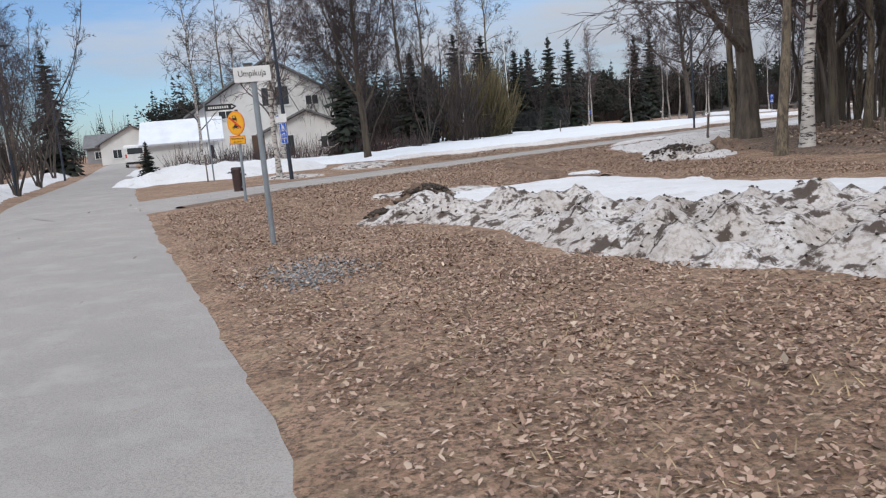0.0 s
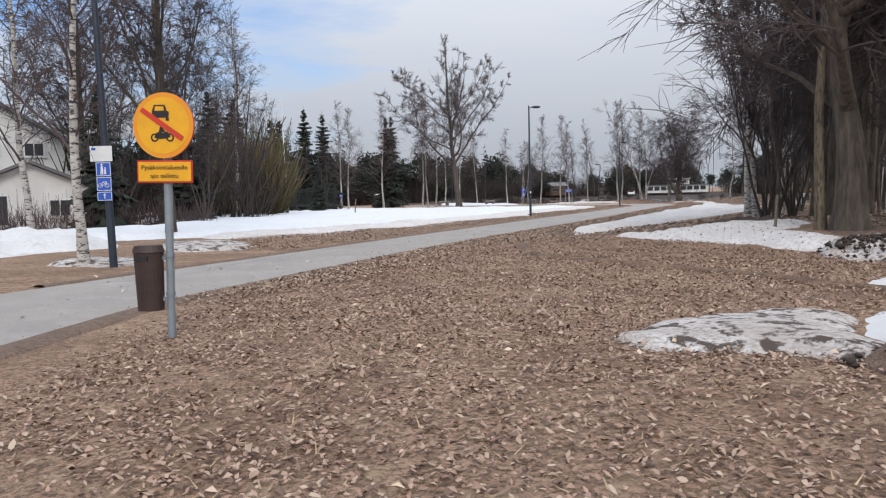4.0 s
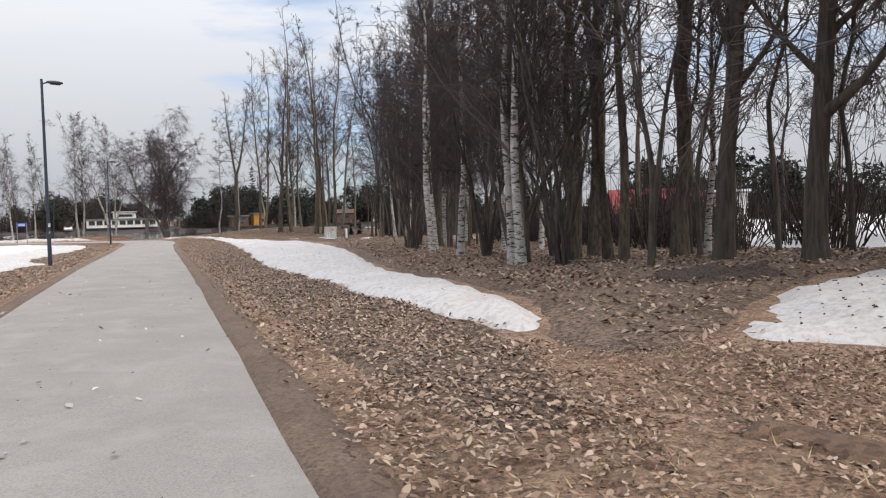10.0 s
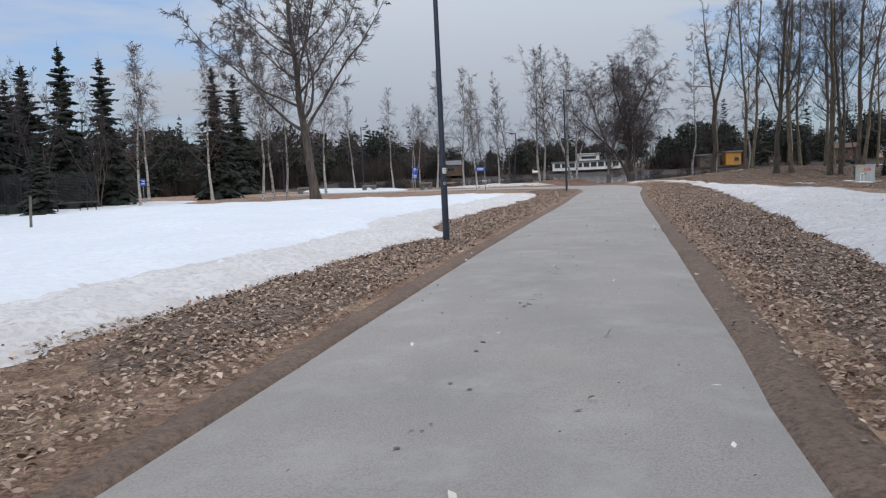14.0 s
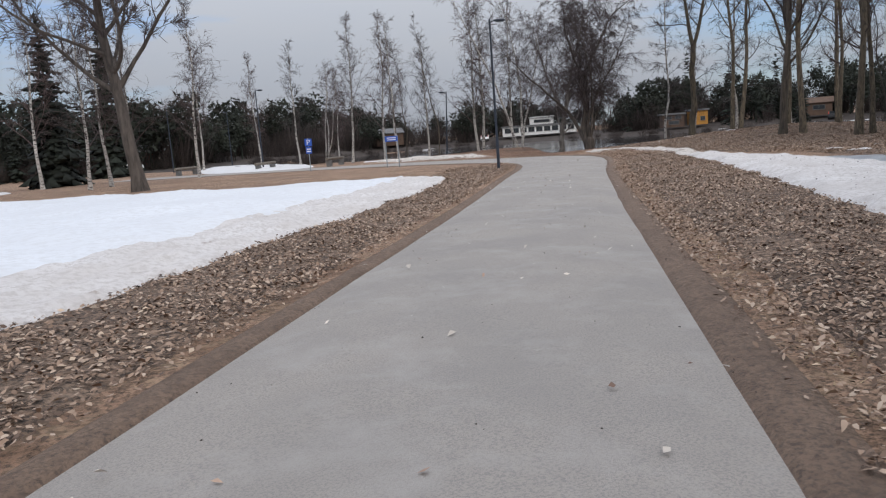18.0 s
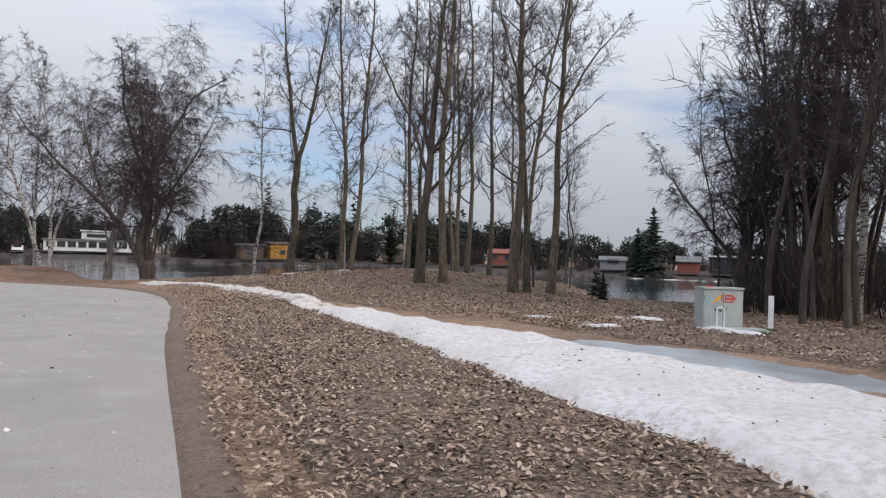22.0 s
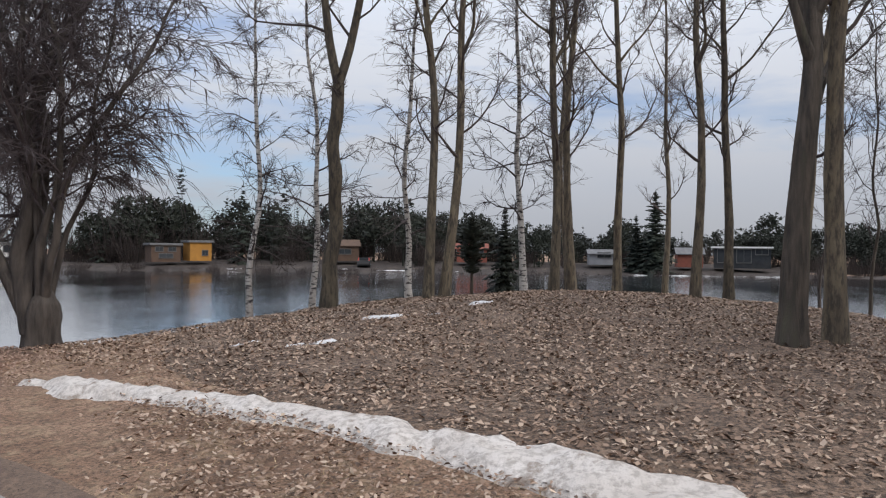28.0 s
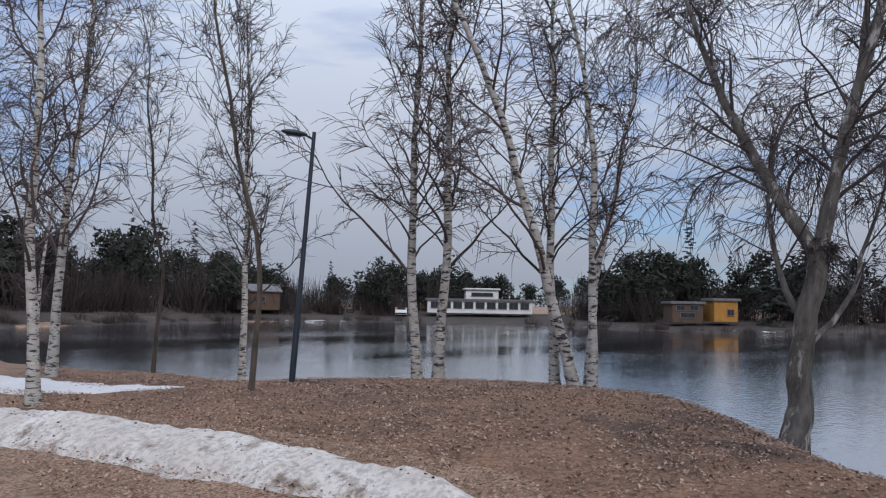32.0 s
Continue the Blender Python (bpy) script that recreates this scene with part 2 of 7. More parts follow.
M_ASPEN = mat("olive_grey_aspen_bark", (0.19, 0.155, 0.105), 0.95, var=(0.1, 0.078, 0.056), scale=0.5, bump=1.0, bscale=1.6, stretch=(12, 12, 3), rand=0.3, fine=((0.06, 0.05, 0.04), 1.4))
M_DARKBARK = mat("dark_bark", (0.05, 0.041, 0.037), 0.95, var=(0.12, 0.1, 0.085), scale=0.6, bump=1.0, bscale=1.4, stretch=(15, 15, 3), rand=0.25)
M_BIRCH = mat("white_birch_bark", (0.55, 0.52, 0.48), 0.8, var=(0.34, 0.31, 0.285), scale=0.35, bump=0.6, bscale=2.0, spots=((0.035, 0.03, 0.03), 0.9, 0.52, 0.57), stretch=(7, 7, 24), rand=0.12)
M_OLDBIRCH = mat("rough_dark_birch_bark", (0.2, 0.18, 0.16), 0.9, var=(0.08, 0.07, 0.062), scale=0.6, bump=1.0, bscale=1.6, stretch=(12, 12, 4), spots=((0.42, 0.39, 0.36), 0.5, 0.55, 0.62), rand=0.1)
M_TWIG = mat("bare_twigs", (0.072, 0.055, 0.052), 0.9, rand=0.3)
M_TWIG_DARK = mat("dark_bare_twigs", (0.056, 0.043, 0.044), 0.9, rand=0.25)
M_TWIG_RED = mat("reddish_birch_twigs", (0.09, 0.062, 0.06), 0.9, rand=0.25)
M_SPRUCE = mat("spruce_needles", (0.014, 0.019, 0.012), 0.85, island=0.5, rand=0.3)
M_PINE = mat("pine_needles", (0.015, 0.018, 0.011), 0.85, island=0.3, rand=0.3)
M_SHRUB = mat("olive_brown_shrub_twigs", (0.13, 0.105, 0.05), 0.9, island=0.5)
M_POLE_BLUE = mat("dark_blue_painted_steel", (0.018, 0.027, 0.045), 0.45, var=(0.03, 0.038, 0.055), scale=9)
M_GALV = mat("galvanised_steel", (0.3, 0.34, 0.37), 0.5, metal=0.4, var=(0.24, 0.27, 0.3), scale=8)
M_YELLOW = mat("yellow_sign_sheeting", (0.85, 0.42, 0.015), 0.45, var=(0.75, 0.36, 0.015), scale=8)
M_RED = mat("red_sign_ink", (0.6, 0.04, 0.02), 0.45, var=(0.5, 0.05, 0.02), scale=9)
M_BLACK = mat("black_paint", (0.012, 0.012, 0.013), 0.5, var=(0.022, 0.02, 0.02), scale=12)
M_BLUE = mat("blue_sign_sheeting", (0.02, 0.1, 0.5), 0.4, var=(0.02, 0.085, 0.42), scale=8)
M_WHITE = mat("white_paint", (0.78, 0.78, 0.78), 0.6, var=(0.66, 0.66, 0.65), scale=3)
M_BIN = mat("dark_brown_plastic", (0.035, 0.017, 0.014), 0.55, var=(0.05, 0.028, 0.024), scale=7, bump=0.2, bscale=30)
M_GREYBOX = mat("light_grey_cabinet_paint", (0.42, 0.44, 0.43), 0.55, var=(0.34, 0.36, 0.35), scale=4, bump=0.15)
M_GREEN = mat("green_plastic", (0.05, 0.13, 0.06), 0.6, var=(0.04, 0.1, 0.05), scale=8)
M_PLASTER = mat("off_white_render", (0.74, 0.73, 0.71), 0.9, var=(0.64, 0.63, 0.61), scale=1.2, bump=0.3, bscale=30)
M_GREYWALL = mat("dull_grey_render", (0.3, 0.3, 0.31), 0.9, var=(0.24, 0.24, 0.25), scale=1.2)
M_BRICKRED = mat("red_brick_wall", (0.25, 0.08, 0.055), 0.9, var=(0.19, 0.062, 0.044), scale=2.5, bump=0.4, bscale=30)
M_YELLOWHOUSE = mat("yellow_board_wall", (0.45, 0.21, 0.04), 0.85, var=(0.36, 0.17, 0.035), scale=1.5)
M_BROWNHOUSE = mat("brown_board_wall", (0.12, 0.075, 0.05), 0.9, var=(0.09, 0.055, 0.04), scale=1.5)
M_ROOFRED = mat("red_tile_roof", (0.3, 0.045, 0.045), 0.75, var=(0.22, 0.036, 0.036), scale=2.0, bump=0.6, bscale=12)
M_ROOFGREY = mat("grey_roof_sheet", (0.17, 0.168, 0.17), 0.8, var=(0.12, 0.118, 0.12), scale=2.0, bump=0.4, bscale=12)
M_ROOFSNOW = mat("snow_covered_roof", (0.72, 0.74, 0.78), 0.8, var=(0.62, 0.64, 0.68), scale=1.5, bump=0.4)
M_DULLTRIM = mat("weathered_grey_trim", (0.16, 0.155, 0.15), 0.85, var=(0.11, 0.107, 0.104), scale=2.0)
M_GLASS = mat("dark_window_glass", (0.03, 0.035, 0.04), 0.08, var=(0.05, 0.055, 0.06), scale=1.0)
M_WOOD = mat("weathered_grey_wood", (0.2, 0.17, 0.14), 0.9, var=(0.13, 0.11, 0.09), scale=5, bump=0.6, bscale=40, stretch=(1, 1, 6))
M_PEAT = mat("black_peaty_soil", (0.085, 0.056, 0.042), 0.95, flakes=(30, 0.4), var=(0.05, 0.034, 0.027), scale=2.0, bump=1.0, bscale=40, fine=((0.15, 0.11, 0.085), 40))
M_STONE = mat("grey_stone", (0.2, 0.195, 0.19), 0.9, var=(0.12, 0.12, 0.12), scale=3, bump=0.8, bscale=20)
M_GRAVEL = mat("blue_grey_gravel", (0.21, 0.215, 0.22), 0.9, island=0.5)
M_FARBANK = mat("far_bank_undergrowth", (0.045, 0.033, 0.029), 0.95, island=0.5)
M_CRACK = mat("dark_crack_filling", (0.1, 0.098, 0.095), 0.9, var=(0.16, 0.155, 0.15), scale=9)
M_WATER = bpy.data.materials.new("calm_lake_water")
M_WATER.use_nodes = True
_nt = M_WATER.node_tree
_bs = _nt.nodes["Principled BSDF"]
_bs.inputs["Base Color"].default_value = (0.05, 0.058, 0.07, 1)
_bs.inputs["Roughness"].default_value = 0.06
_bs.inputs["IOR"].default_value = 2.4
_bs.inputs["Coat Weight"].default_value, _bs.inputs["Coat IOR"].default_value, _bs.inputs["Coat Roughness"].default_value = 1.0, 2.0, 0.05
_co, _mp, _nz, _bp, _m2, _n2, _rr, _st = (_nt.nodes.new(k) for k in ("ShaderNodeTexCoord", "ShaderNodeMapping", "ShaderNodeTexNoise", "ShaderNodeBump", "ShaderNodeMapping", "ShaderNodeTexNoise", "ShaderNodeMapRange", "ShaderNodeMapRange"))
_mp.inputs["Scale"].default_value = (1.2, 1.2, 1)
_nz.inputs["Scale"].default_value, _nz.inputs["Detail"].default_value = 5.0, 4
_bp.inputs["Distance"].default_value = 0.05
# wind patches: smooth mirrors between rippled bands
_m2.inputs["Rotation"].default_value = (0, 0, radians(-35))
_m2.inputs["Scale"].default_value = (0.03, 0.11, 1)
_n2.inputs["Scale"].default_value, _n2.inputs["Detail"].default_value = 1.6, 3
_rr.inputs[1].default_value, _rr.inputs[2].default_value, _rr.inputs[3].default_value, _rr.inputs[4].default_value = 0.36, 0.6, 0.05, 0.16
_st.inputs[1].default_value, _st.inputs[2].default_value, _st.inputs[3].default_value, _st.inputs[4].default_value = 0.36, 0.6, 0.06, 0.22
for _a, _b in ((_co.outputs["Object"], _mp.inputs[0]), (_mp.outputs[0], _nz.inputs["Vector"]), (_nz.outputs["Fac"], _bp.inputs["Height"]), (_bp.outputs[0], _bs.inputs["Normal"]), (_bp.outputs[0], _bs.inputs["Coat Normal"]),
               (_co.outputs["Object"], _m2.inputs[0]), (_m2.outputs[0], _n2.inputs["Vector"]), (_n2.outputs["Fac"], _rr.inputs[0]), (_n2.outputs["Fac"], _st.inputs[0]), (_rr.outputs[0], _bs.inputs["Roughness"]), (_st.outputs[0], _bp.inputs["Strength"])):
    _nt.links.new(_a, _b)

# ---- plan ----
WATER = -1.0
# right and left edges of the cycle path, from the road junction to the lake
PATH_R = [(-5.6, 12.2), (-4.6, 14.2), (-3.4, 16.3), (-1.6, 18.25), (1.1, 21.1), (9.2, 28.9), (15.1, 34.65), (21.4, 40.85), (24.3, 43.7), (30.7, 49.85), (33.0, 51.9), (35.0, 53.7), (36.9, 55.6), (38.2, 57.4), (39.0, 59.2), (39.5, 61.6), (39.6, 64.8), (39.1, 68.5), (37.6, 72.5), (34.6, 78.0), (29.0, 85.0)]
PATH_L = [(-7.6, 14.4), (-6.3, 16.6), (-4.4, 18.6), (-2.6, 20.4), (-0.3, 22.7), (7.8, 31.0), (13.6, 36.8), (19.9, 42.9), (22.7, 45.6), (29.0, 51.9), (31.3, 54.1), (33.1, 56.0), (34.3, 57.6), (35.0, 59.2), (35.4, 60.9), (35.6, 63.0), (35.4, 65.5), (34.6, 68.5), (33.0, 72.0), (30.2, 76.5), (25.0, 82.5)]
ROAD_R = [(13.0, -30.0), (5.5, -12.0), (1.3, -2.4), (-0.1, 1.2), (-0.72, 3.0), (-1.18, 4.2), (-2.1, 6.5), (-3.4, 9.6), (-4.6, 12.7), (-6.0, 16.2), (-7.9, 21.0), (-13.0, 36.0), (-22.5, 61.0), (-36.0, 98.0)]
ROAD_L = [(10.2, -31.2), (2.6, -13.2), (-1.6, -3.4), (-2.9, 0.1), (-3.5, 1.9), (-4.0, 3.1), (-5.0, 5.5), (-6.3, 8.6), (-7.4, 11.7), (-8.8, 15.6), (-10.6, 20.0), (-15.5, 35.0), (-25.0, 60.0), (-38.5, 97.0)]
LAKE = [(70, -60), (60, 0), (55, 25), (52, 38), (50.5, 44), (49, 47.6), (50, 48.9), (55, 49.3), (60, 51), (62.5, 54.5), (61, 58.5), (57, 61.5), (53, 63), (50.3, 63.8), (47.5, 63.6), (45.8, 64.6), (46.0, 66.6), (47.6, 69.0), (49.4, 71.5), (49.2, 73.8), (47.6, 75.6), (45.6, 77.4), (44.4, 80.5), (43.6, 84), (43, 92), (44.5, 104), (49.5, 115), (56, 119.5), (70, 125), (84, 124), (91.5, 115), (92.5, 105), (94, 97), (97, 88), (102, 72), (106, 52), (107, 30), (112, 0), (118, -60)]


def edge_distance(x, y, poly):
    """Signed distance to a closed outline, positive inside."""
    x, y = np.asarray(x, float), np.asarray(y, float)
    best, inside = np.full(x.shape, 1e9), np.zeros(x.shape, bool)
    for (ax, ay), (bx, by) in zip(poly, poly[1:] + poly[:1]):
        dx, dy = bx - ax, by - ay
        s = np.clip(((x - ax) * dx + (y - ay) * dy) / (dx * dx + dy * dy + 1e-9), 0, 1)
        best = np.minimum(best, np.hypot(x - ax - s * dx, y - ay - s * dy))
        if ay != by:
            inside ^= ((ay > y) != (by > y)) & (x < ax + (y - ay) * dx / dy)
    return np.where(inside, best, -best)


def hump(x, y, cx, cy, rx, ry, h, turn=0.0):
    c, s = math.cos(radians(turn)), math.sin(radians(turn))
    u, v = ((x - cx) * c + (y - cy) * s) / rx, (-(x - cx) * s + (y - cy) * c) / ry
    return h * np.exp(-(u * u + v * v))


def waves(x, y, k):
    """Cheap smooth roughness of the ground."""
    return (np.sin(1.7 * k * x + 0.9 * k * y + 1) + np.sin(-1.1 * k * x + 2.1 * k * y + 2.3) + np.sin(2.9 * k * x + 0.4 * k * y + 4) + np.sin(0.6 * k * x - 2.7 * k * y)) / 4


PATH_POLY, ROAD_POLY = PATH_R + PATH_L[::-1], ROAD_R + ROAD_L[::-1]


def ground_z(x, y):
    x, y = np.asarray(x, float), np.asarray(y, float)
    z = -0.03 - 0.0085 * np.clip(x, -60, 130) - 0.0021 * np.clip(y, -60, 130)
    z = z + hump(x, y, 11, 18.5, 6, 5, 0.33) + hump(x, y, 14, 12, 5, 3.5, 0.36) + hump(x, y, 50, 56, 8, 5.5, 0.64) + hump(x, y, 45.2, 71.0, 3.0, 4.5, 0.26) - hump(x, y, 45, 64.6, 2.6, 2.0, 0.2)
    rough = 0.035 * waves(x, y, 0.8) + 0.012 * waves(x, y, 4.1)
    paved = np.maximum(edge_distance(x, y, PATH_POLY), edge_distance(x, y, ROAD_POLY))
    z = z + rough * np.clip((-paved - 0.1) / 1.2, 0, 1) + 0.04 * np.clip((-paved - 0.4) / 2.0, 0, 1)
    d = edge_distance(x, y, LAKE) + 0.35 * waves(x, y, 0.55)
    bank = np.clip((d + 2.2) / 2.6, 0, 1)
    bank = bank * bank * (3 - 2 * bank)
    far = np.clip((x + y - 150) / 20, 0, 1)
    z = z + far * np.clip(-d / 12, 0, 1) * 0.9
    return z * (1 - bank) + bank * (WATER - 0.06 - 0.12 * np.clip(d, 0, 6))


def gz(x, y):
    return float(ground_z(np.array([x]), np.array([y]))[0])


# ---- mesh helpers ----
def mesh_of(name, verts, faces, material, smooth=False):
    me = bpy.data.meshes.new(name)
    me.from_pydata([tuple(v) for v in verts], [], faces)
    me.materials.append(material)
    if smooth:
        me.polygons.foreach_set("use_smooth", [True] * len(me.polygons))
    me.update()
    return me


def fast_mesh(name, verts, quads, material, smooth=False):
    """A mesh from arrays: verts (n, 3), faces (m, 3 or 4)."""
    verts, quads = np.asarray(verts, np.float32), np.asarray(quads, np.int32)
    me = bpy.data.meshes.new(name)
    me.vertices.add(len(verts))
    me.vertices.foreach_set("co", verts.ravel())
    k = quads.shape[1]
    me.loops.add(quads.size)
    me.loops.foreach_set("vertex_index", quads.ravel())
    me.polygons.add(len(quads))
    me.polygons.foreach_set("loop_start", np.arange(0, quads.size, k, dtype=np.int32))
    if smooth:
        me.polygons.foreach_set("use_smooth", np.ones(len(quads), bool))
    me.update(calc_edges=True)
    me.validate()
    me.materials.append(material)
    return me


def empty(name, m, label="", category="", group=""):
    ob = new(name)
    ob.empty_display_size = 0.2
    ob.matrix_basis = m
    return tagged(ob, label, category, group)


def part(name, bm, material, parent, label=""):
    if isinstance(bm, bpy.types.Mesh):
        me = bm
    else:
        me = bpy.data.meshes.new(name)
        bm.to_mesh(me)
        bm.free()
        if not me.materials:
            me.materials.append(material)
    ob = new(name, me)
    ob.parent = parent
    return tagged(ob, label)


def box(sx, sy, sz, x=0, y=0, z=0, bevel=0.0, bm=None, turn=None):
    """A bevelled box standing on z."""
    own = bmesh.new()
    bmesh.ops.create_cube(own, size=1, matrix=Matrix.Translation((x, y, z + sz / 2)) @ (turn or Matrix()) @ Matrix.Diagonal((sx, sy, sz, 1)))
    if bevel:
        bmesh.ops.bevel(own, geom=own.edges[:], offset=bevel, segments=2, affect="EDGES")
    if bm is None:
        return own
    me = bpy.data.meshes.new("scrap")
    own.to_mesh(me)
    own.free()
    bm.from_mesh(me)
    bpy.data.meshes.remove(me)
    return bm


def rod(p, q, r0, r1=None, sides=10, bm=None):
    bm = bm or bmesh.new()
    p, q = Vector(p), Vector(q)
    m = Matrix.Translation((p + q) / 2) @ (q - p).to_track_quat("Z", "Y").to_matrix().to_4x4()
    bmesh.ops.create_cone(bm, cap_ends=True, segments=sides, radius1=r0, radius2=r0 if r1 is None else r1, depth=(q - p).length, matrix=m)
    return bm


def ribbon(name, right, left, lift, material, step=0.6, wob=0.0, lower=0.0):
    """A paved strip between two edges, laid on the ground."""
    def dense(line):
        pts = []
        for (ax, ay), (bx, by) in zip(line, line[1:]):
            n = 8
            pts += [(ax + (bx - ax) * i / n, ay + (by - ay) * i / n) for i in range(n)]
        return np.array(pts + [line[-1]])
    def soft(line):
        for _ in range(6):
            line[1:-1] = (line[:-2] + line[1:-1] * 2 + line[2:]) / 4
        return line
    r, l = soft(dense(right)), soft(dense(left))
    n = len(r)
    rows = 9
    verts, faces = [], []
    for i in range(n):
        wr = wob * (noise.noise((r[i][0] * 1.3, r[i][1] * 1.3, 3)) + 0.5 * noise.noise((r[i][0] * 5, r[i][1] * 5, 7)))
        wl = wob * (noise.noise((l[i][0] * 1.3, l[i][1] * 1.3, 9)) + 0.5 * noise.noise((l[i][0] * 5, l[i][1] * 5, 1)))
        for j in range(rows):
            f = j / (rows - 1)
            f = f + (wr * (1 - f) + wl * f) * 0.3
            p = r[i] * (1 - f) + l[i] * f
            crown = 0.03 * (1 - (2 * f - 1) ** 2)
            verts.append((p[0], p[1], lift + crown))
    v = np.array(verts)
    v[:, 2] += ground_z(v[:, 0], v[:, 1])
    edge = v.reshape(n, rows, 3)
    edge[:, 0, 2] -= lower
    edge[:, -1, 2] -= lower
    faces = [(i * rows + j, (i + 1) * rows + j, (i + 1) * rows + j + 1, i * rows + j + 1) for i in range(n - 1) for j in range(rows - 1)]
    return new(name, fast_mesh(name, edge.reshape(-1, 3), np.array(faces)[:, ::-1], material, True))


# ---- ground, paving, water ----
def spread(lo, hi, step, far, grow=1.25):
    mid = list(np.arange(lo, hi, step))
    out, s, a, b = [], step, lo, hi
    while b < far:
        s *= grow
        b += s
        out.append(b)
        a -= s
        out.insert(0, a)
    return np.array([q for q in out if q < lo] + mid + [q for q in out if q >= hi])


gx, gy = spread(-14, 66, 0.4, 700), spread(-8, 92, 0.4, 700)
GX, GY = np.meshgrid(gx, gy)
GZ = ground_z(GX, GY)
paved = np.maximum(edge_distance(GX, GY, PATH_POLY), edge_distance(GX, GY, ROAD_POLY))
GZ = GZ - 0.05 * np.clip((paved + 0.1) / 0.3, 0, 1)
nx, ny = len(gx), len(gy)
idx = np.arange(nx * ny).reshape(ny, nx)
quads = np.stack([idx[:-1, :-1], idx[:-1, 1:], idx[1:, 1:], idx[1:, :-1]], -1).reshape(-1, 4)
ground = tagged(new("ground", fast_mesh("ground", np.stack([GX, GY, GZ], -1).reshape(-1, 3), quads, M_GROUND, True)), "brown ground of dead grass and old leaves in early spring", "ground", kind="structure")
tagged(ribbon("road", ROAD_R, ROAD_L, 0.012, M_PATH, wob=0.05, lower=0.03), "pale worn asphalt lane past houses", "road", kind="structure")
tagged(ribbon("pavement", PATH_R, PATH_L, 0.02, M_PATH, wob=0.05, lower=0.035), "pale grey asphalt foot and cycle path", "path", kind="structure")


def shifted(line, d):
    out = []
    for i, (x, y) in enumerate(line):
        a, b = line[max(i - 1, 0)], line[min(i + 1, len(line) - 1)]
        t = Vector((b[0] - a[0], b[1] - a[1])).normalized()
        out.append((x + t.y * d, y - t.x * d))
    return out


for k, (line, d) in enumerate(((PATH_R[1:], 0.26), (PATH_L[2:], -0.16))):
    tagged(ribbon("shoulder", shifted(line, d), shifted(line, -0.08 if d > 0 else 0.08), -0.002, M_SOIL, wob=0.5, lower=0.02) if d > 0 else ribbon("shoulder", shifted(line, 0.08), shifted(line, d), -0.002, M_SOIL, wob=0.5, lower=0.02), "bare brown soil strip along the asphalt edge", "verge", kind="structure")
wv = [(40, -70, WATER), (125, -70, WATER), (125, 130, WATER), (40, 130, WATER)]
tagged(new("water", mesh_of("water", wv, [(0, 1, 2, 3)], M_WATER)), "calm dark lake water mirroring a pale sky", "lake", kind="structure")


# ---- snow ----
def rounded(poly, times=2):
    for _ in range(times):
        poly = [q for a, b in zip(poly, poly[1:] + poly[:1]) for q in ((a[0] * 0.75 + b[0] * 0.25, a[1] * 0.75 + b[1] * 0.25), (a[0] * 0.25 + b[0] * 0.75, a[1] * 0.25 + b[1] * 0.75))]
    return poly


def rough_noise(X, Y, seed):
    """Crusty lumps: smoothed random heights at two sizes."""
    rng = np.random.default_rng(100 + seed)
    a = rng.normal(0, 1, X.shape)
    for _ in range(2):
        a = (a + np.roll(a, 1, 0) + np.roll(a, -1, 0) + np.roll(a, 1, 1) + np.roll(a, -1, 1)) / 5 * 1.5
    return a


def snow(poly, height, edge, material, label, res=0.16, seed=0, z0=None, lump=1.0, ragged=1.0, grain=1.0, ridge=0.0):
    poly = rounded(poly)
    xs, ys = [p[0] for p in poly], [p[1] for p in poly]
    x = np.arange(min(xs) - 0.4, max(xs) + 0.4, res)
    y = np.arange(min(ys) - 0.4, max(ys) + 0.4, res)
    X, Y = np.meshgrid(x, y)
    wob = (0.2 * waves(X + seed, Y, 2.3) + 0.11 * waves(X, Y + seed, 6.1) + 0.06 * waves(X, Y, 14.0)) * min(1, 6 * height + 0.25) * ragged
    d = edge_distance(X, Y, poly) + wob
    base = ground_z(X, Y) if z0 is None else np.full(X.shape, z0)
    prof = np.clip(d, 0, None)
    h = height * (1 - np.exp(-prof / edge)) * (0.8 + lump * (0.3 * waves(X + 3 * seed, Y, 1.1) + 0.16 * waves(X, Y + 5, 3.7) + 0.07 * waves(X, Y, 9.0))) + min(height, 0.25) * (0.3 if res < 0.1 and lump > 1 else 0.16 if res > 0.1 else 0.07) * grain * rough_noise(X, Y, seed) * np.clip(prof / 0.2, 0, 1)
    h = h + ridge * (np.sin(d * 17 + 3 * waves(X, Y, 0.5)) + 0.6 * np.sin(d * 41 + 5 * waves(X, Y, 0.7))) * np.clip(prof / 0.15, 0, 1)
    Z = base + 0.025 * np.clip(d / 0.08, -3, 1) + np.where(d > 0, np.clip(h, 0.0, None), 0)
    keep = d > -res * 1.5
    solid = d > 0
    for _ in range(2):
        wide = solid.copy()
        wide[1:] |= solid[:-1]
        wide[:-1] |= solid[1:]
        wide[:, 1:] |= solid[:, :-1]
        wide[:, :-1] |= solid[:, 1:]
        solid = wide
    keep |= solid
    num = -np.ones(X.shape, int)
    num[keep] = np.arange(keep.sum())
    q = np.stack([num[:-1, :-1], num[:-1, 1:], num[1:, 1:], num[1:, :-1]], -1).reshape(-1, 4)
    q = q[(q >= 0).all(1)]
    me = fast_mesh("snow_patch", np.stack([X[keep], Y[keep], Z[keep]], -1), q, material, True)
    return tagged(new("snow_patch", me), label, "snow", "melting snow patches")


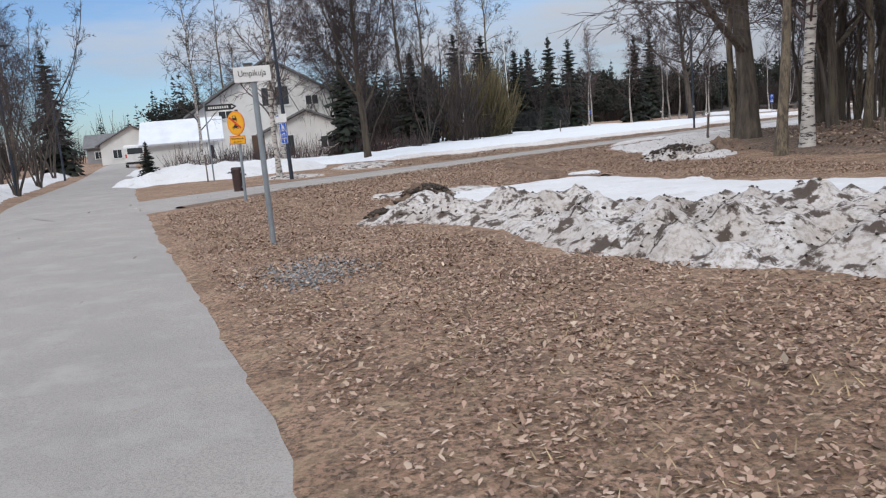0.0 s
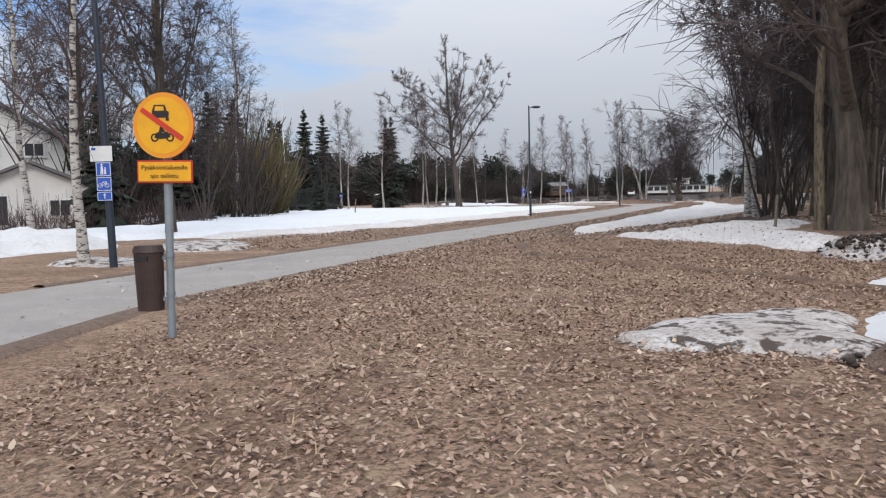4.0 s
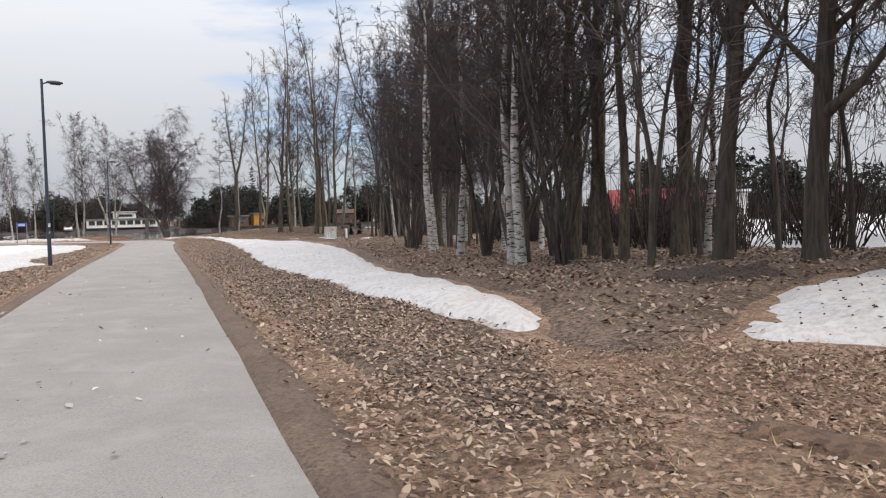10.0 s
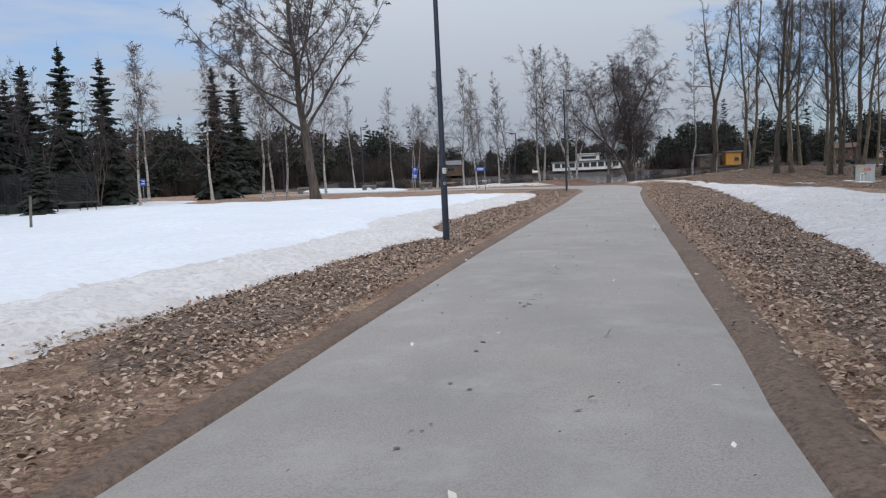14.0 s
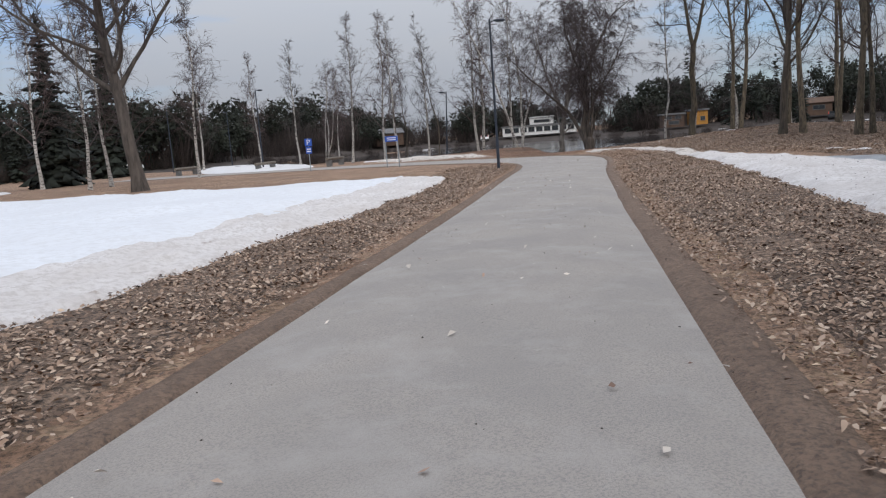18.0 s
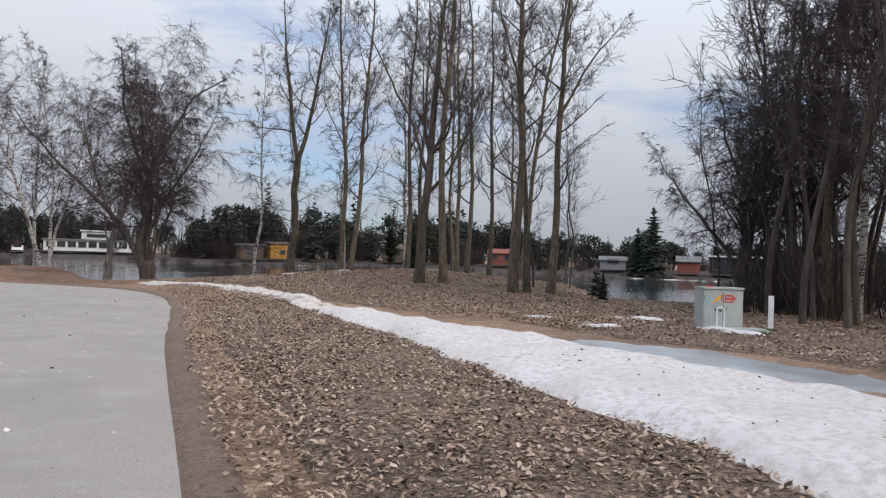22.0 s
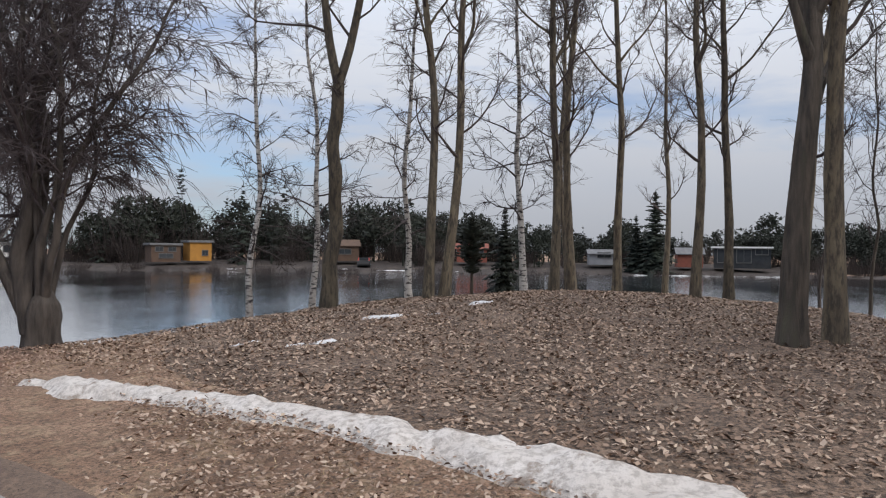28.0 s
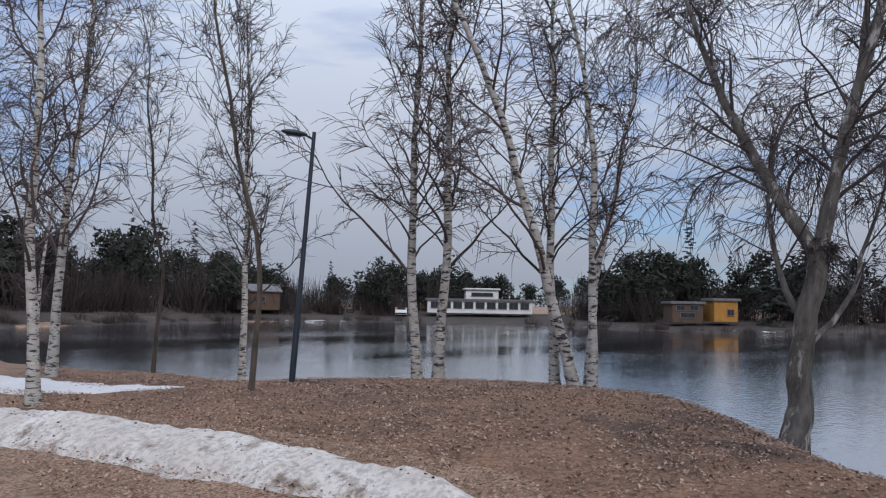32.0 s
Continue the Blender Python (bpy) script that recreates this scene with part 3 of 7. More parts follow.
snow([(5.1, 21.7), (5.7, 23.1), (7.3, 24.7), (10, 27.3), (13.8, 31.3), (19.5, 36.2), (22.9, 39.2), (25, 41.1), (27.2, 43.1), (29.7, 45.4), (31.2, 46.8), (32.4, 47.7), (34.0, 49.4), (36.0, 51.7), (36.4, 51.4), (35.9, 50.2), (34.9, 48.6), (34.2, 47.4), (33.2, 46.0), (31.8, 44.6), (30.2, 41.9), (27, 38.2), (21.6, 33.9), (16.9, 30.4), (14, 28.7), (10.5, 25.9), (7.6, 23.4)], 0.14, 0.16, M_CRUST, "long melting strip of old snow beside the asphalt path", res=0.12, seed=1, ragged=0.5, lump=1.25, grain=0.6)
snow([(35.2, 50.7), (36.0, 51.7), (37.6, 53.0), (38.5, 54.3), (39.0, 55.1), (39.6, 56.2), (40.2, 57.9), (40.75, 59.5), (41.0, 60.7), (41.35, 60.7), (41.15, 59.5), (40.65, 57.8), (40.1, 56.1), (39.6, 54.8), (39.1, 53.8), (38.3, 52.7), (37.0, 51.5), (35.8, 50.2)], 0.09, 0.14, M_LAKEBANK, "narrow soiled remnant of the snow strip on leaf litter", res=0.07, seed=61, ragged=0.75, lump=1.7, grain=0.8)
snow([(5.0, 20.5), (6.4, 20.5), (8.2, 19.9), (8.7, 19.2), (7.4, 18.6), (6.3, 17.6), (6.0, 16.0), (5.9, 14.3), (5.2, 13.9), (4.8, 15.0), (4.75, 18.2), (4.8, 19.4)], 0.2, 0.6, M_CRUST, "low heap of grey old snow before the grove", seed=2)
snow([(-0.9, 9.1), (-0.6, 8.75), (0.1, 8.35), (0.75, 7.2), (0.8, 6.3), (1.2, 5.6), (1.6, 5.05), (2.3, 4.45), (3.4, 3.5), (5.5, 2.4), (7.5, 2.8), (6.8, 5.0), (4.6, 6.4), (3.6, 7.0), (2.6, 7.8), (1.7, 8.8), (0.6, 9.6), (-0.5, 9.9)], 0.27, 0.4, M_SNOW_DIRTY, "ploughed bank of dirty snow with black soil clods", res=0.08, seed=3, lump=1.35, ragged=0.6)
snow([(0.2, 9.6), (1.5, 8.9), (3.4, 7.1), (6.5, 5), (9.5, 6.2), (6.4, 8.6), (4.6, 9.2), (3.6, 11), (2.6, 12.5), (1.9, 12.7), (1.1, 12.6), (0.5, 12.0), (0.0, 11.2), (-0.3, 10.6)], 0.06, 0.3, M_SNOW, "thin sheet of wet snow behind the dirty bank", seed=4)
snow([(-1.0, 12.6), (-0.5, 13.0), (0.4, 13.1), (1.2, 12.9), (1.0, 12.4), (0.4, 11.9), (-0.2, 11.3), (-0.3, 11.7), (-0.6, 12.1)], 0.07, 0.2, M_SNOW_DIRTY, "dirty torn edge of a snow sheet with turf on it", res=0.09, seed=44)
EDGE = [(-0.6, 27.2), (2.2, 28.6), (4.6, 30.3), (7.3, 32.8), (8.9, 34.3), (10.2, 35.4), (12.4, 37.3), (13.5, 38.0), (14.1, 38.5), (14.3, 39.6), (15.5, 41.0), (17.8, 43.1), (20.8, 45.9), (23.3, 48.1), (24.5, 49.2), (26.6, 51.5), (28.0, 53.3)]
INNER = [(x - 0.85 - 0.1 * math.sin(2 * k), y + 0.85 + 0.1 * math.sin(2 * k)) for k, (x, y) in enumerate(EDGE)]
snow(INNER + [(27.4, 54.6), (26.2, 53.9), (24.6, 54.2), (22.0, 56.5), (19.5, 60.5), (15, 63), (9, 60), (6.5, 63), (2, 60), (-2.0, 52), (-2.2, 44), (-0.2, 39.5), (-2.8, 36.0), (-6.5, 34), (-9, 42), (-12, 44), (-10, 33), (-6.3, 30.6), (-3.0, 29.4)], 0.2, 0.25, M_FIELD, "wide field of settled snow over the park lawn", res=0.2, seed=5, grain=0.12, lump=0.5, ragged=0.6)
snow(EDGE + [(x - 1.3, y + 1.3) for x, y in EDGE][::-1], 0.12, 0.22, M_CRUST, "crusted grey ledge trodden along the edge of the snow field", res=0.1, seed=45, lump=0.8, ragged=0.5, grain=0.45, ridge=0.016)
snow([(2, 59.5), (9, 59.8), (14.5, 62.5), (18, 66), (17.5, 72), (21, 78), (12, 84), (0, 80), (-2, 66)], 0.06, 0.6, M_SNOW, "thin snow between the park trees", res=0.35, seed=46)
snow([(-10.0, 24.5), (-9.2, 23.4), (-8.0, 24.0), (-6.0, 23.2), (-5.0, 24.5), (-3.3, 26.0), (-3.6, 28.2), (-6.3, 29.6), (-9.5, 31.5), (-11.8, 32.5)], 0.42, 0.7, M_SNOW, "ploughed snow bank at the corner by the houses", seed=6)
snow([(-4.6, 21.4), (-3.6, 20.9), (-2.7, 21.6), (-3.2, 22.3), (-4.3, 22.3)], 0.07, 0.2, M_SNOW_DIRTY, "dirty scrap of snow round a birch foot", seed=7)
snow([(-2.9, 23.6), (-1.4, 23.4), (-0.6, 25.0), (-1.7, 26.2), (-2.9, 25.3)], 0.08, 0.3, M_SNOW_DIRTY, "dirty scrap of snow on the lawn", seed=8)
snow([(-9.2, 13.2), (-9.6, 15.8), (-11.4, 20.4), (-16.6, 35.0), (-22, 50), (-24, 50), (-18.5, 35), (-13.5, 22), (-11.8, 15)], 0.32, 0.5, M_SNOW, "snow bank along the edge of the lane", res=0.2, seed=9)
snow([(-12.6, 33.0), (-14.6, 38.6), (-13.3, 38.8), (-11.6, 33.2)], 0.3, 0.4, M_SNOW, "snow heap by the parked van", seed=10)
snow([(38.9, 75.6), (39.3, 72.9), (39.9, 71.5), (40.35, 70.2), (40.62, 69.0), (40.8, 67.9), (40.95, 66.9), (41.2, 67.4), (41.28, 68.6), (41.22, 69.8), (41.0, 71.2), (40.6, 72.6), (40.0, 74.1), (39.4, 75.9)], 0.24, 0.25, M_LAKEBANK, "grey crusted snow bank at the lakeside path", res=0.08, seed=11, ragged=0.3, lump=0.7)
snow([(40.8, 80.3), (41.3, 78.4), (41.9, 77), (43, 75.6), (41.5, 75.9), (40.3, 76.8), (40.0, 79)], 0.05, 0.2, M_SNOW, "thin snow patch on the lake bank", seed=12)
snow([(34.2, 46.0), (34.3, 45.4), (33.2, 44.0), (31.6, 41.6), (31.0, 42.2), (32.2, 44.3), (33.4, 45.7)], 0.012, 0.2, M_ICE, "thin sheet of grey wet ice beside the snow", seed=14, ragged=2.6)
snow([(45.4, 64.7), (47.3, 63.9), (49.5, 64.3), (49.2, 65.3), (47.7, 66.3), (46.2, 66.5)], 0.03, 0.3, M_SNOW, "white ledge of shore ice", seed=13, z0=WATER + 0.0)
for k, (x, y, a, b) in enumerate(((36.9, 44.2, 0.8, 0.3), (38.6, 45.9, 0.55, 0.3), (36.3, 46.2, 0.5, 0.22), (37.7, 47.5, 0.35, 0.15), (46.2, 58.6, 0.7, 0.16), (43.4, 58.7, 0.4, 0.15), (47.6, 57.6, 0.4, 0.12), (43.7, 59.6, 0.55, 0.14), (36.4, 41.6, 0.7, 0.25), (2.9, 13.4, 0.5, 0.2), (39.6, 47.2, 0.4, 0.13), (3.7, 10.6, 0.7, 0.14))):
    ang = 0.8 + 0.3 * k
    snow([(x + a * math.cos(t) * math.cos(ang) - b * math.sin(t) * math.sin(ang), y + a * math.cos(t) * math.sin(ang) + b * math.sin(t) * math.cos(ang)) for t in np.arange(0, 6.2, 0.52)], 0.08, 0.12, M_SNOW, "small scrap of melting snow on leaf litter", res=0.07, seed=20 + k)
snow([(19, 20.4), (27, 24.4), (40, 26.6), (52, 22), (60, 8), (52, -6), (36, -8), (22, 2), (19, 10)], 0.75, 2.5, M_SNOW, "snow-covered yard of the red-roofed house", res=0.5, seed=15)
for k, (x0, y0, x1, y1, w) in enumerate(((95, 103, 99, 91, 0.5), (101.5, 84, 104.5, 72, 0.45), (106.5, 60, 108.5, 42, 0.5), (93.4, 114, 94, 106, 0.4), (58, 120.5, 66, 124, 0.4), (72, 126.6, 82, 125.4, 0.4))):
    n = Vector((y1 - y0, x0 - x1)).normalized() * w
    off = Vector((n.x, n.y)) * 2
    snow([(x0 + off.x, y0 + off.y), (x1 + off.x, y1 + off.y), (x1 + off.x * 2, y1 + off.y * 2), (x0 + off.x * 2, y0 + off.y * 2)], 0.14, 0.3, M_SNOW, "strip of snow on the far lake bank", res=0.4, seed=30 + k)
snow([(30, 78), (36, 76), (40, 90), (41.5, 98), (40, 106), (34, 95)], 0.12, 0.6, M_SNOW, "flat snow by the lakeside car park", res=0.5, seed=40)


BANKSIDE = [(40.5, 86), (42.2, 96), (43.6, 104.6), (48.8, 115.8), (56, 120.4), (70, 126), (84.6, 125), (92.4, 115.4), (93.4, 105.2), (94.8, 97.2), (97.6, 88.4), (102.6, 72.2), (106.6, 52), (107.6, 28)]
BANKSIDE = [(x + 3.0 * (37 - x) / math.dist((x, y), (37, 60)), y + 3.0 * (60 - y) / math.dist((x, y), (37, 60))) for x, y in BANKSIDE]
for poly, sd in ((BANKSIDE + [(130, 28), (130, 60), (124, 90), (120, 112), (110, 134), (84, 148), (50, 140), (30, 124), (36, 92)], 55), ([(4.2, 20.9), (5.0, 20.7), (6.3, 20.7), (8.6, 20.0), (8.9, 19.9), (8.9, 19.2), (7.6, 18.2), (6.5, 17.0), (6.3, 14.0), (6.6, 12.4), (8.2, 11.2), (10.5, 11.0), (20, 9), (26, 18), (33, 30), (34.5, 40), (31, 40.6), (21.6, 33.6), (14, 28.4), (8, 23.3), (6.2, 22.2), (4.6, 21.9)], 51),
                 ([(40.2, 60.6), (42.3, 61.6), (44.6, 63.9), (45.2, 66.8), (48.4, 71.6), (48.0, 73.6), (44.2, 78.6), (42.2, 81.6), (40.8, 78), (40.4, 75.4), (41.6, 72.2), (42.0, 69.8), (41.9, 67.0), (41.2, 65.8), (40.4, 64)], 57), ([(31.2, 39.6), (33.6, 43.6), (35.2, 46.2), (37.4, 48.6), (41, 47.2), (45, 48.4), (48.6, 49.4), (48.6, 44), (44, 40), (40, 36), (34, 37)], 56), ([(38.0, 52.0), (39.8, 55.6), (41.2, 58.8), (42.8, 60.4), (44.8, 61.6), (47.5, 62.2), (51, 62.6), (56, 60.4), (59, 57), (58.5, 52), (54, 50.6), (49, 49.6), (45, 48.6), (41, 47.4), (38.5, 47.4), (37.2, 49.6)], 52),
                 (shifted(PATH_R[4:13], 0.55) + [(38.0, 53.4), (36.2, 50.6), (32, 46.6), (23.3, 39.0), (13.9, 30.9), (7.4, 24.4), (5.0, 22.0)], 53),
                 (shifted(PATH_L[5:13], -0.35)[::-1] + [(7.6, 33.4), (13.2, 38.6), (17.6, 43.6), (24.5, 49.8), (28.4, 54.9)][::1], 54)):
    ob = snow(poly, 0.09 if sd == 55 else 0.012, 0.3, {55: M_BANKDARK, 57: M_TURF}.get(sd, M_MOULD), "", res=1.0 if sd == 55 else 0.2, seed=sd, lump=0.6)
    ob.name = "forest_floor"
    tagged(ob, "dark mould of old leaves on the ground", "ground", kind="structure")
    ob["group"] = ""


# ---- trees ----
class Tubes:
    def __init__(self):
        self.v, self.f, self.n = [], [], 0

    def add(self, pts, radii, sides, furrow=0.0):
        pts = np.array(pts)
        if furrow:
            # bark ridges that wander up the stem
            f, g = np.linspace(0, 1, len(pts)), np.linspace(0, 1, len(pts) * 5)
            pts, radii, sides = np.stack([np.interp(g, f, pts[:, q]) for q in range(3)], -1), np.interp(g, f, radii), 30
            around, up = np.arange(sides) * 2 * math.pi / sides, g[:, None] * len(g)
            ridges = 1 + furrow * (np.sin(9 * around + 1.1 * np.sin(up * 0.31)) + 0.7 * np.sin(5 * around + 0.9 * np.sin(up * 0.17 + 2)) + 0.6 * np.sin(13 * around - 1.3 * np.sin(up * 0.43 + 1)))
        t = np.gradient(pts, axis=0)
        t /= np.linalg.norm(t, axis=1)[:, None] + 1e-9
        ref = np.array([0.31, 0.95, 0.05]) if abs(t[0][2]) > 0.6 else np.array([0, 0, 1.0])
        a = np.cross(t, ref)
        a /= np.linalg.norm(a, axis=1)[:, None] + 1e-9
        b = np.cross(t, a)
        ang = np.arange(sides) * 2 * math.pi / sides
        ring = pts[:, None] + np.array(radii)[:, None, None] * (ridges[:, :, None] if furrow else 1.0) * (np.cos(ang)[None, :, None] * a[:, None] + np.sin(ang)[None, :, None] * b[:, None])
        n = len(pts)
        i = np.arange(n * sides).reshape(n, sides) + self.n
        j = np.roll(i, -1, 1)
        self.f.append(np.stack([i[:-1], j[:-1], j[1:], i[1:]], -1).reshape(-1, 4))
        self.v.append(ring.reshape(-1, 3))
        self.n += n * sides

    def mesh(self, name, material):
        return fast_mesh(name, np.concatenate(self.v), np.concatenate(self.f), material, True)


def limb(rng, p, d, length, n, wob, up):
    """A wandering line of n steps."""
    pts, d, p = [np.array(p, float)], np.array(d, float), np.array(p, float)
    for _ in range(n):
        d = d + rng.normal(0, wob, 3) + np.array([0, 0, up])
        d /= np.linalg.norm(d)
        p = p + d * length / n
        pts.append(p)
    return np.array(pts)


def side_way(rng, d, angle, az=None):
    """A direction at that angle from d."""
    a = np.cross(d, [0.3, 0.2, 0.93] if abs(d[2]) < 0.9 else [1, 0, 0.1])
    a /= np.linalg.norm(a)
    b = np.cross(d, a)
    az = rng.uniform(0, 2 * math.pi) if az is None else az
    return math.cos(angle) * d + math.sin(angle) * (math.cos(az) * a + math.sin(az) * b)


KINDS = {
    "birch": dict(h=9.6, r=0.095, lean=0.04, start=0.2, n1=34, a1=0.72, l1=0.27, up1=0.07, n2=8, n3=5, l2=0.42, l3=0.45, droop=-0.14, wob=0.04, flare=1.35, twig=0.0072),
    "shorebirch": dict(h=10.5, r=0.085, lean=0.03, start=0.16, n1=44, a1=1.25, l1=0.14, up1=0.02, n2=7, n3=5, l2=0.5, l3=0.5, droop=-0.1, wob=0.06, flare=1.4, crook=0.12),
    "aspen": dict(h=14.4, r=0.115, lean=0.03, start=0.2, n1=22, a1=1.05, l1=0.13, up1=0.12, n2=7, n3=4, l2=0.45, l3=0.5, droop=0.0, wob=0.04, flare=1.3, scaf=(5, 0.3, 0.78, 0.75, 0.27, 0.48, 0.1)),
    "lime": dict(h=11.5, r=0.2, lean=0.02, start=0.3, n1=28, a1=0.95, l1=0.22, up1=0.03, n2=9, n3=6, l2=0.5, l3=0.5, droop=-0.05, wob=0.05, flare=1.4, scaf=(8, 0.17, 0.5, 1.0, 0.46, 0.45, 0.09), twig=0.0075, stout=0.85, furrow=0.055),
    "twostem": dict(h=12.5, r=0.155, lean=0.02, start=0.3, n1=15, a1=0.95, l1=0.18, up1=0.05, n2=7, n3=5, l2=0.45, l3=0.45, droop=-0.02, wob=0.045, flare=1.35, scaf=(4, 0.22, 0.4, 0.7, 0.42, 0.5, 0.11), twig=0.006, stout=0.9, furrow=0.04),
    "crown": dict(h=13.2, r=0.26, lean=0.02, start=0.35, n1=18, a1=0.85, l1=0.2, up1=0.05, n2=8, n3=6, l2=0.45, l3=0.45, droop=-0.03, wob=0.05, flare=1.35, scaf=(12, 0.27, 0.62, 1.0, 0.58, 0.42, 0.06), twig=0.013),
    "forked": dict(h=11.5, r=0.165, lean=0.02, start=0.2, n1=14, a1=0.9, l1=0.2, up1=0.08, n2=7, n3=4, l2=0.45, l3=0.5, droop=0.0, wob=0.035, flare=1.45, arms=((0, 0.16, 1.0), (180, 0.16, 0.95)), fork=0.42),
    "sallow": dict(h=8.4, r=0.125, lean=0.1, start=0.2, n1=28, twig=0.006, a1=0.95, l1=0.27, up1=0.05, n2=9, n3=6, l2=0.42, l3=0.5, droop=-0.24, wob=0.085, flare=1.25, crook=0.16, stump=0.25, rise=0.25, furrow=0.05,
                   stemset=((119, 0.6, 0.85, 0.92), (125, 0.16, 1.05, 0.95), (119, 0.42, 1.15, 0.98), (30, 0.1, 0.6, 0.95), (205, 0.1, 0.6, 0.85), (-55, 0.2, 0.4, 0.78), (100, 0.34, 0.65, 0.9), (-80, 0.1, 0.55, 0.9))),
    "clump": dict(h=9.5, r=0.09, lean=0.1, start=0.2, n1=20, a1=0.62, l1=0.28, up1=0.06, n2=7, n3=5, l2=0.42, l3=0.45, droop=-0.12, wob=0.05, flare=1.35, twig=0.0075, stemset=((0, 0.12, 1.0, 1.0), (150, 0.1, 0.85, 0.95), (250, 0.16, 0.75, 0.9))),
    "pole": dict(h=10.0, r=0.055, lean=0.07, start=0.2, n1=26, a1=0.7, l1=0.2, twig=0.0072, up1=0.09, n2=6, n3=4, l2=0.5, l3=0.5, droop=0.0, wob=0.07, flare=1.2, crook=0.16),
    "thicket": dict(h=9.0, r=0.055, lean=0.15, start=0.2, n1=13, a1=0.6, l1=0.2, up1=0.1, n2=6, n3=4, l2=0.5, l3=0.5, droop=0.0, wob=0.06, flare=1.2, stems=7, twig=0.007, crook=0.12),
    "leaning": dict(h=9.5, r=0.17, lean=0.03, start=0.2, n1=20, a1=0.75, l1=0.28, up1=0.02, n2=7, n3=4, l2=0.5, l3=0.75, droop=-0.3, wob=0.06, flare=1.45, twig=0.0068, fork=0.3, arms=((10, 0.12, 1.0), (190, 0.38, 0.8), (100, 0.3, 0.9)), scaf=(2, 0.5, 0.85, 0.75, 0.5, 0.4, 0.12), crook=0.06, furrow=0.05),
}


def bare_tree(kind, seed, bark, twig, name, label, group="bare park trees"):
    """A leafless tree at the origin: a tapered trunk with its limbs, and a crown of branches and twigs."""
    k = KINDS[kind]
    rng = np.random.default_rng(seed)
    wood, crown = Tubes(), Tubes()
    furrow = k.get("furrow", 0.0)
    H, R, fork = k["h"], k["r"], k.get("fork", 1.0)
    if "stemset" in k:
        stemset = k["stemset"]
    elif k.get("stems", 1) > 1:
        stemset = [(360 * (q + rng.uniform(-0.2, 0.2)) / k["stems"], k["lean"] * rng.uniform(0.6, 1.3), rng.uniform(0.55, 0.9), rng.uniform(0.75, 1.05)) for q in range(k["stems"])]
    else:
        stemset = [(rng.uniform(0, 360), k["lean"], 1.0, 1.0)]
    many = len(stemset) > 1
    axes = []
    if "stump" in k:
        line = limb(rng, (0, 0, -0.2), (0, 0, 1), 1.05, 6, 0.05, 0.0)
        wood.add(line, k["stump"] * np.array([1.35, 1.12, 1.0, 0.98, 0.95, 0.8, 0.3]), 14, furrow)
    for az, lean, rf, lf in stemset:
        c, s_ = math.cos(radians(az)), math.sin(radians(az))
        d = np.array([c * lean, s_ * lean, 1.0])
        p0 = np.array([c, s_, 0]) * (R * rf * (0.75 if "rise" in k else 1.1) if many else 0) + np.array([0, 0, k.get("rise", -0.15)])
        n = 22
        line = limb(rng, p0, d / np.linalg.norm(d), H * fork * lf, n, k["wob"] * (1.1 if many else 0.55), 0.035 if many else 0.06)
        sway = k.get("crook", 0.07) * H * 0.05
        f = np.linspace(0, 1, n + 1)
        for axis in (0, 1):
            line[:, axis] += sway * (np.sin(f * rng.uniform(7, 13) + rng.uniform(0, 6)) + 0.5 * np.sin(f * rng.uniform(18, 28) + rng.uniform(0, 6))) * np.clip(f * 4, 0, 1)
        end = 0.1 if fork == 1 else 0.78
        radii = R * rf * (1 + (end - 1) * f ** 0.85) * (1 + (k["flare"] - 1) * np.exp(-f * H * fork * 2.6)) * rng.uniform(0.94, 1.06, n + 1)
        wood.add(line, radii, 12, furrow)
        axes.append((line, radii, k["start"] if fork == 1 else 0.9, 1.0 if fork == 1 else 0.4))
        for a, tilt, ln in k.get("arms", ()):
            w = side_way(rng, (line[-1] - line[-3]) / np.linalg.norm(line[-1] - line[-3]), tilt + 0.12, radians(a))
            sub = limb(rng, line[-1], w / np.linalg.norm(w), H * (1 - fork) * ln, 14, k["wob"], 0.06)
            rr = radii[-1] * 0.76 * np.linspace(1, 0.1, len(sub)) ** 0.85
            wood.add(np.vstack([line[-3:-1], sub]), np.concatenate([radii[-3:-1] * 0.7, rr]), 10)
            axes.append((sub, rr, 0.12, 0.95))
    if "scaf" in k:
        count, lo, hi, angle, ln, rf, up = k["scaf"]
        for line, radii, _, _ in list(axes):
            turn0 = rng.uniform(0, 6.28)
            for q in range(count):
                f = lo + (hi - lo) * (q + rng.uniform(0.1, 0.9)) / count
                i = min(int(f * (len(line) - 1)), len(line) - 2)
                td = (line[i + 1] - line[i]) / np.linalg.norm(line[i + 1] - line[i])
                w = side_way(rng, td, angle * rng.uniform(0.8, 1.2), turn0 + 2.4 * q + rng.uniform(-0.4, 0.4))
                sub = limb(rng, line[i], w / np.linalg.norm(w), H * ln * rng.uniform(0.7, 1.1) * (1.15 - 0.55 * f), 14, 0.1, up)
                rr = radii[i] * rf * rng.uniform(0.75, 1.15) * np.linspace(1, 0.12, len(sub)) ** 0.9
                wood.add(sub, rr * np.concatenate([[1.5, 1.15], np.ones(len(sub) - 2)]), 9)
                axes.append((sub, rr, 0.2, 0.8))
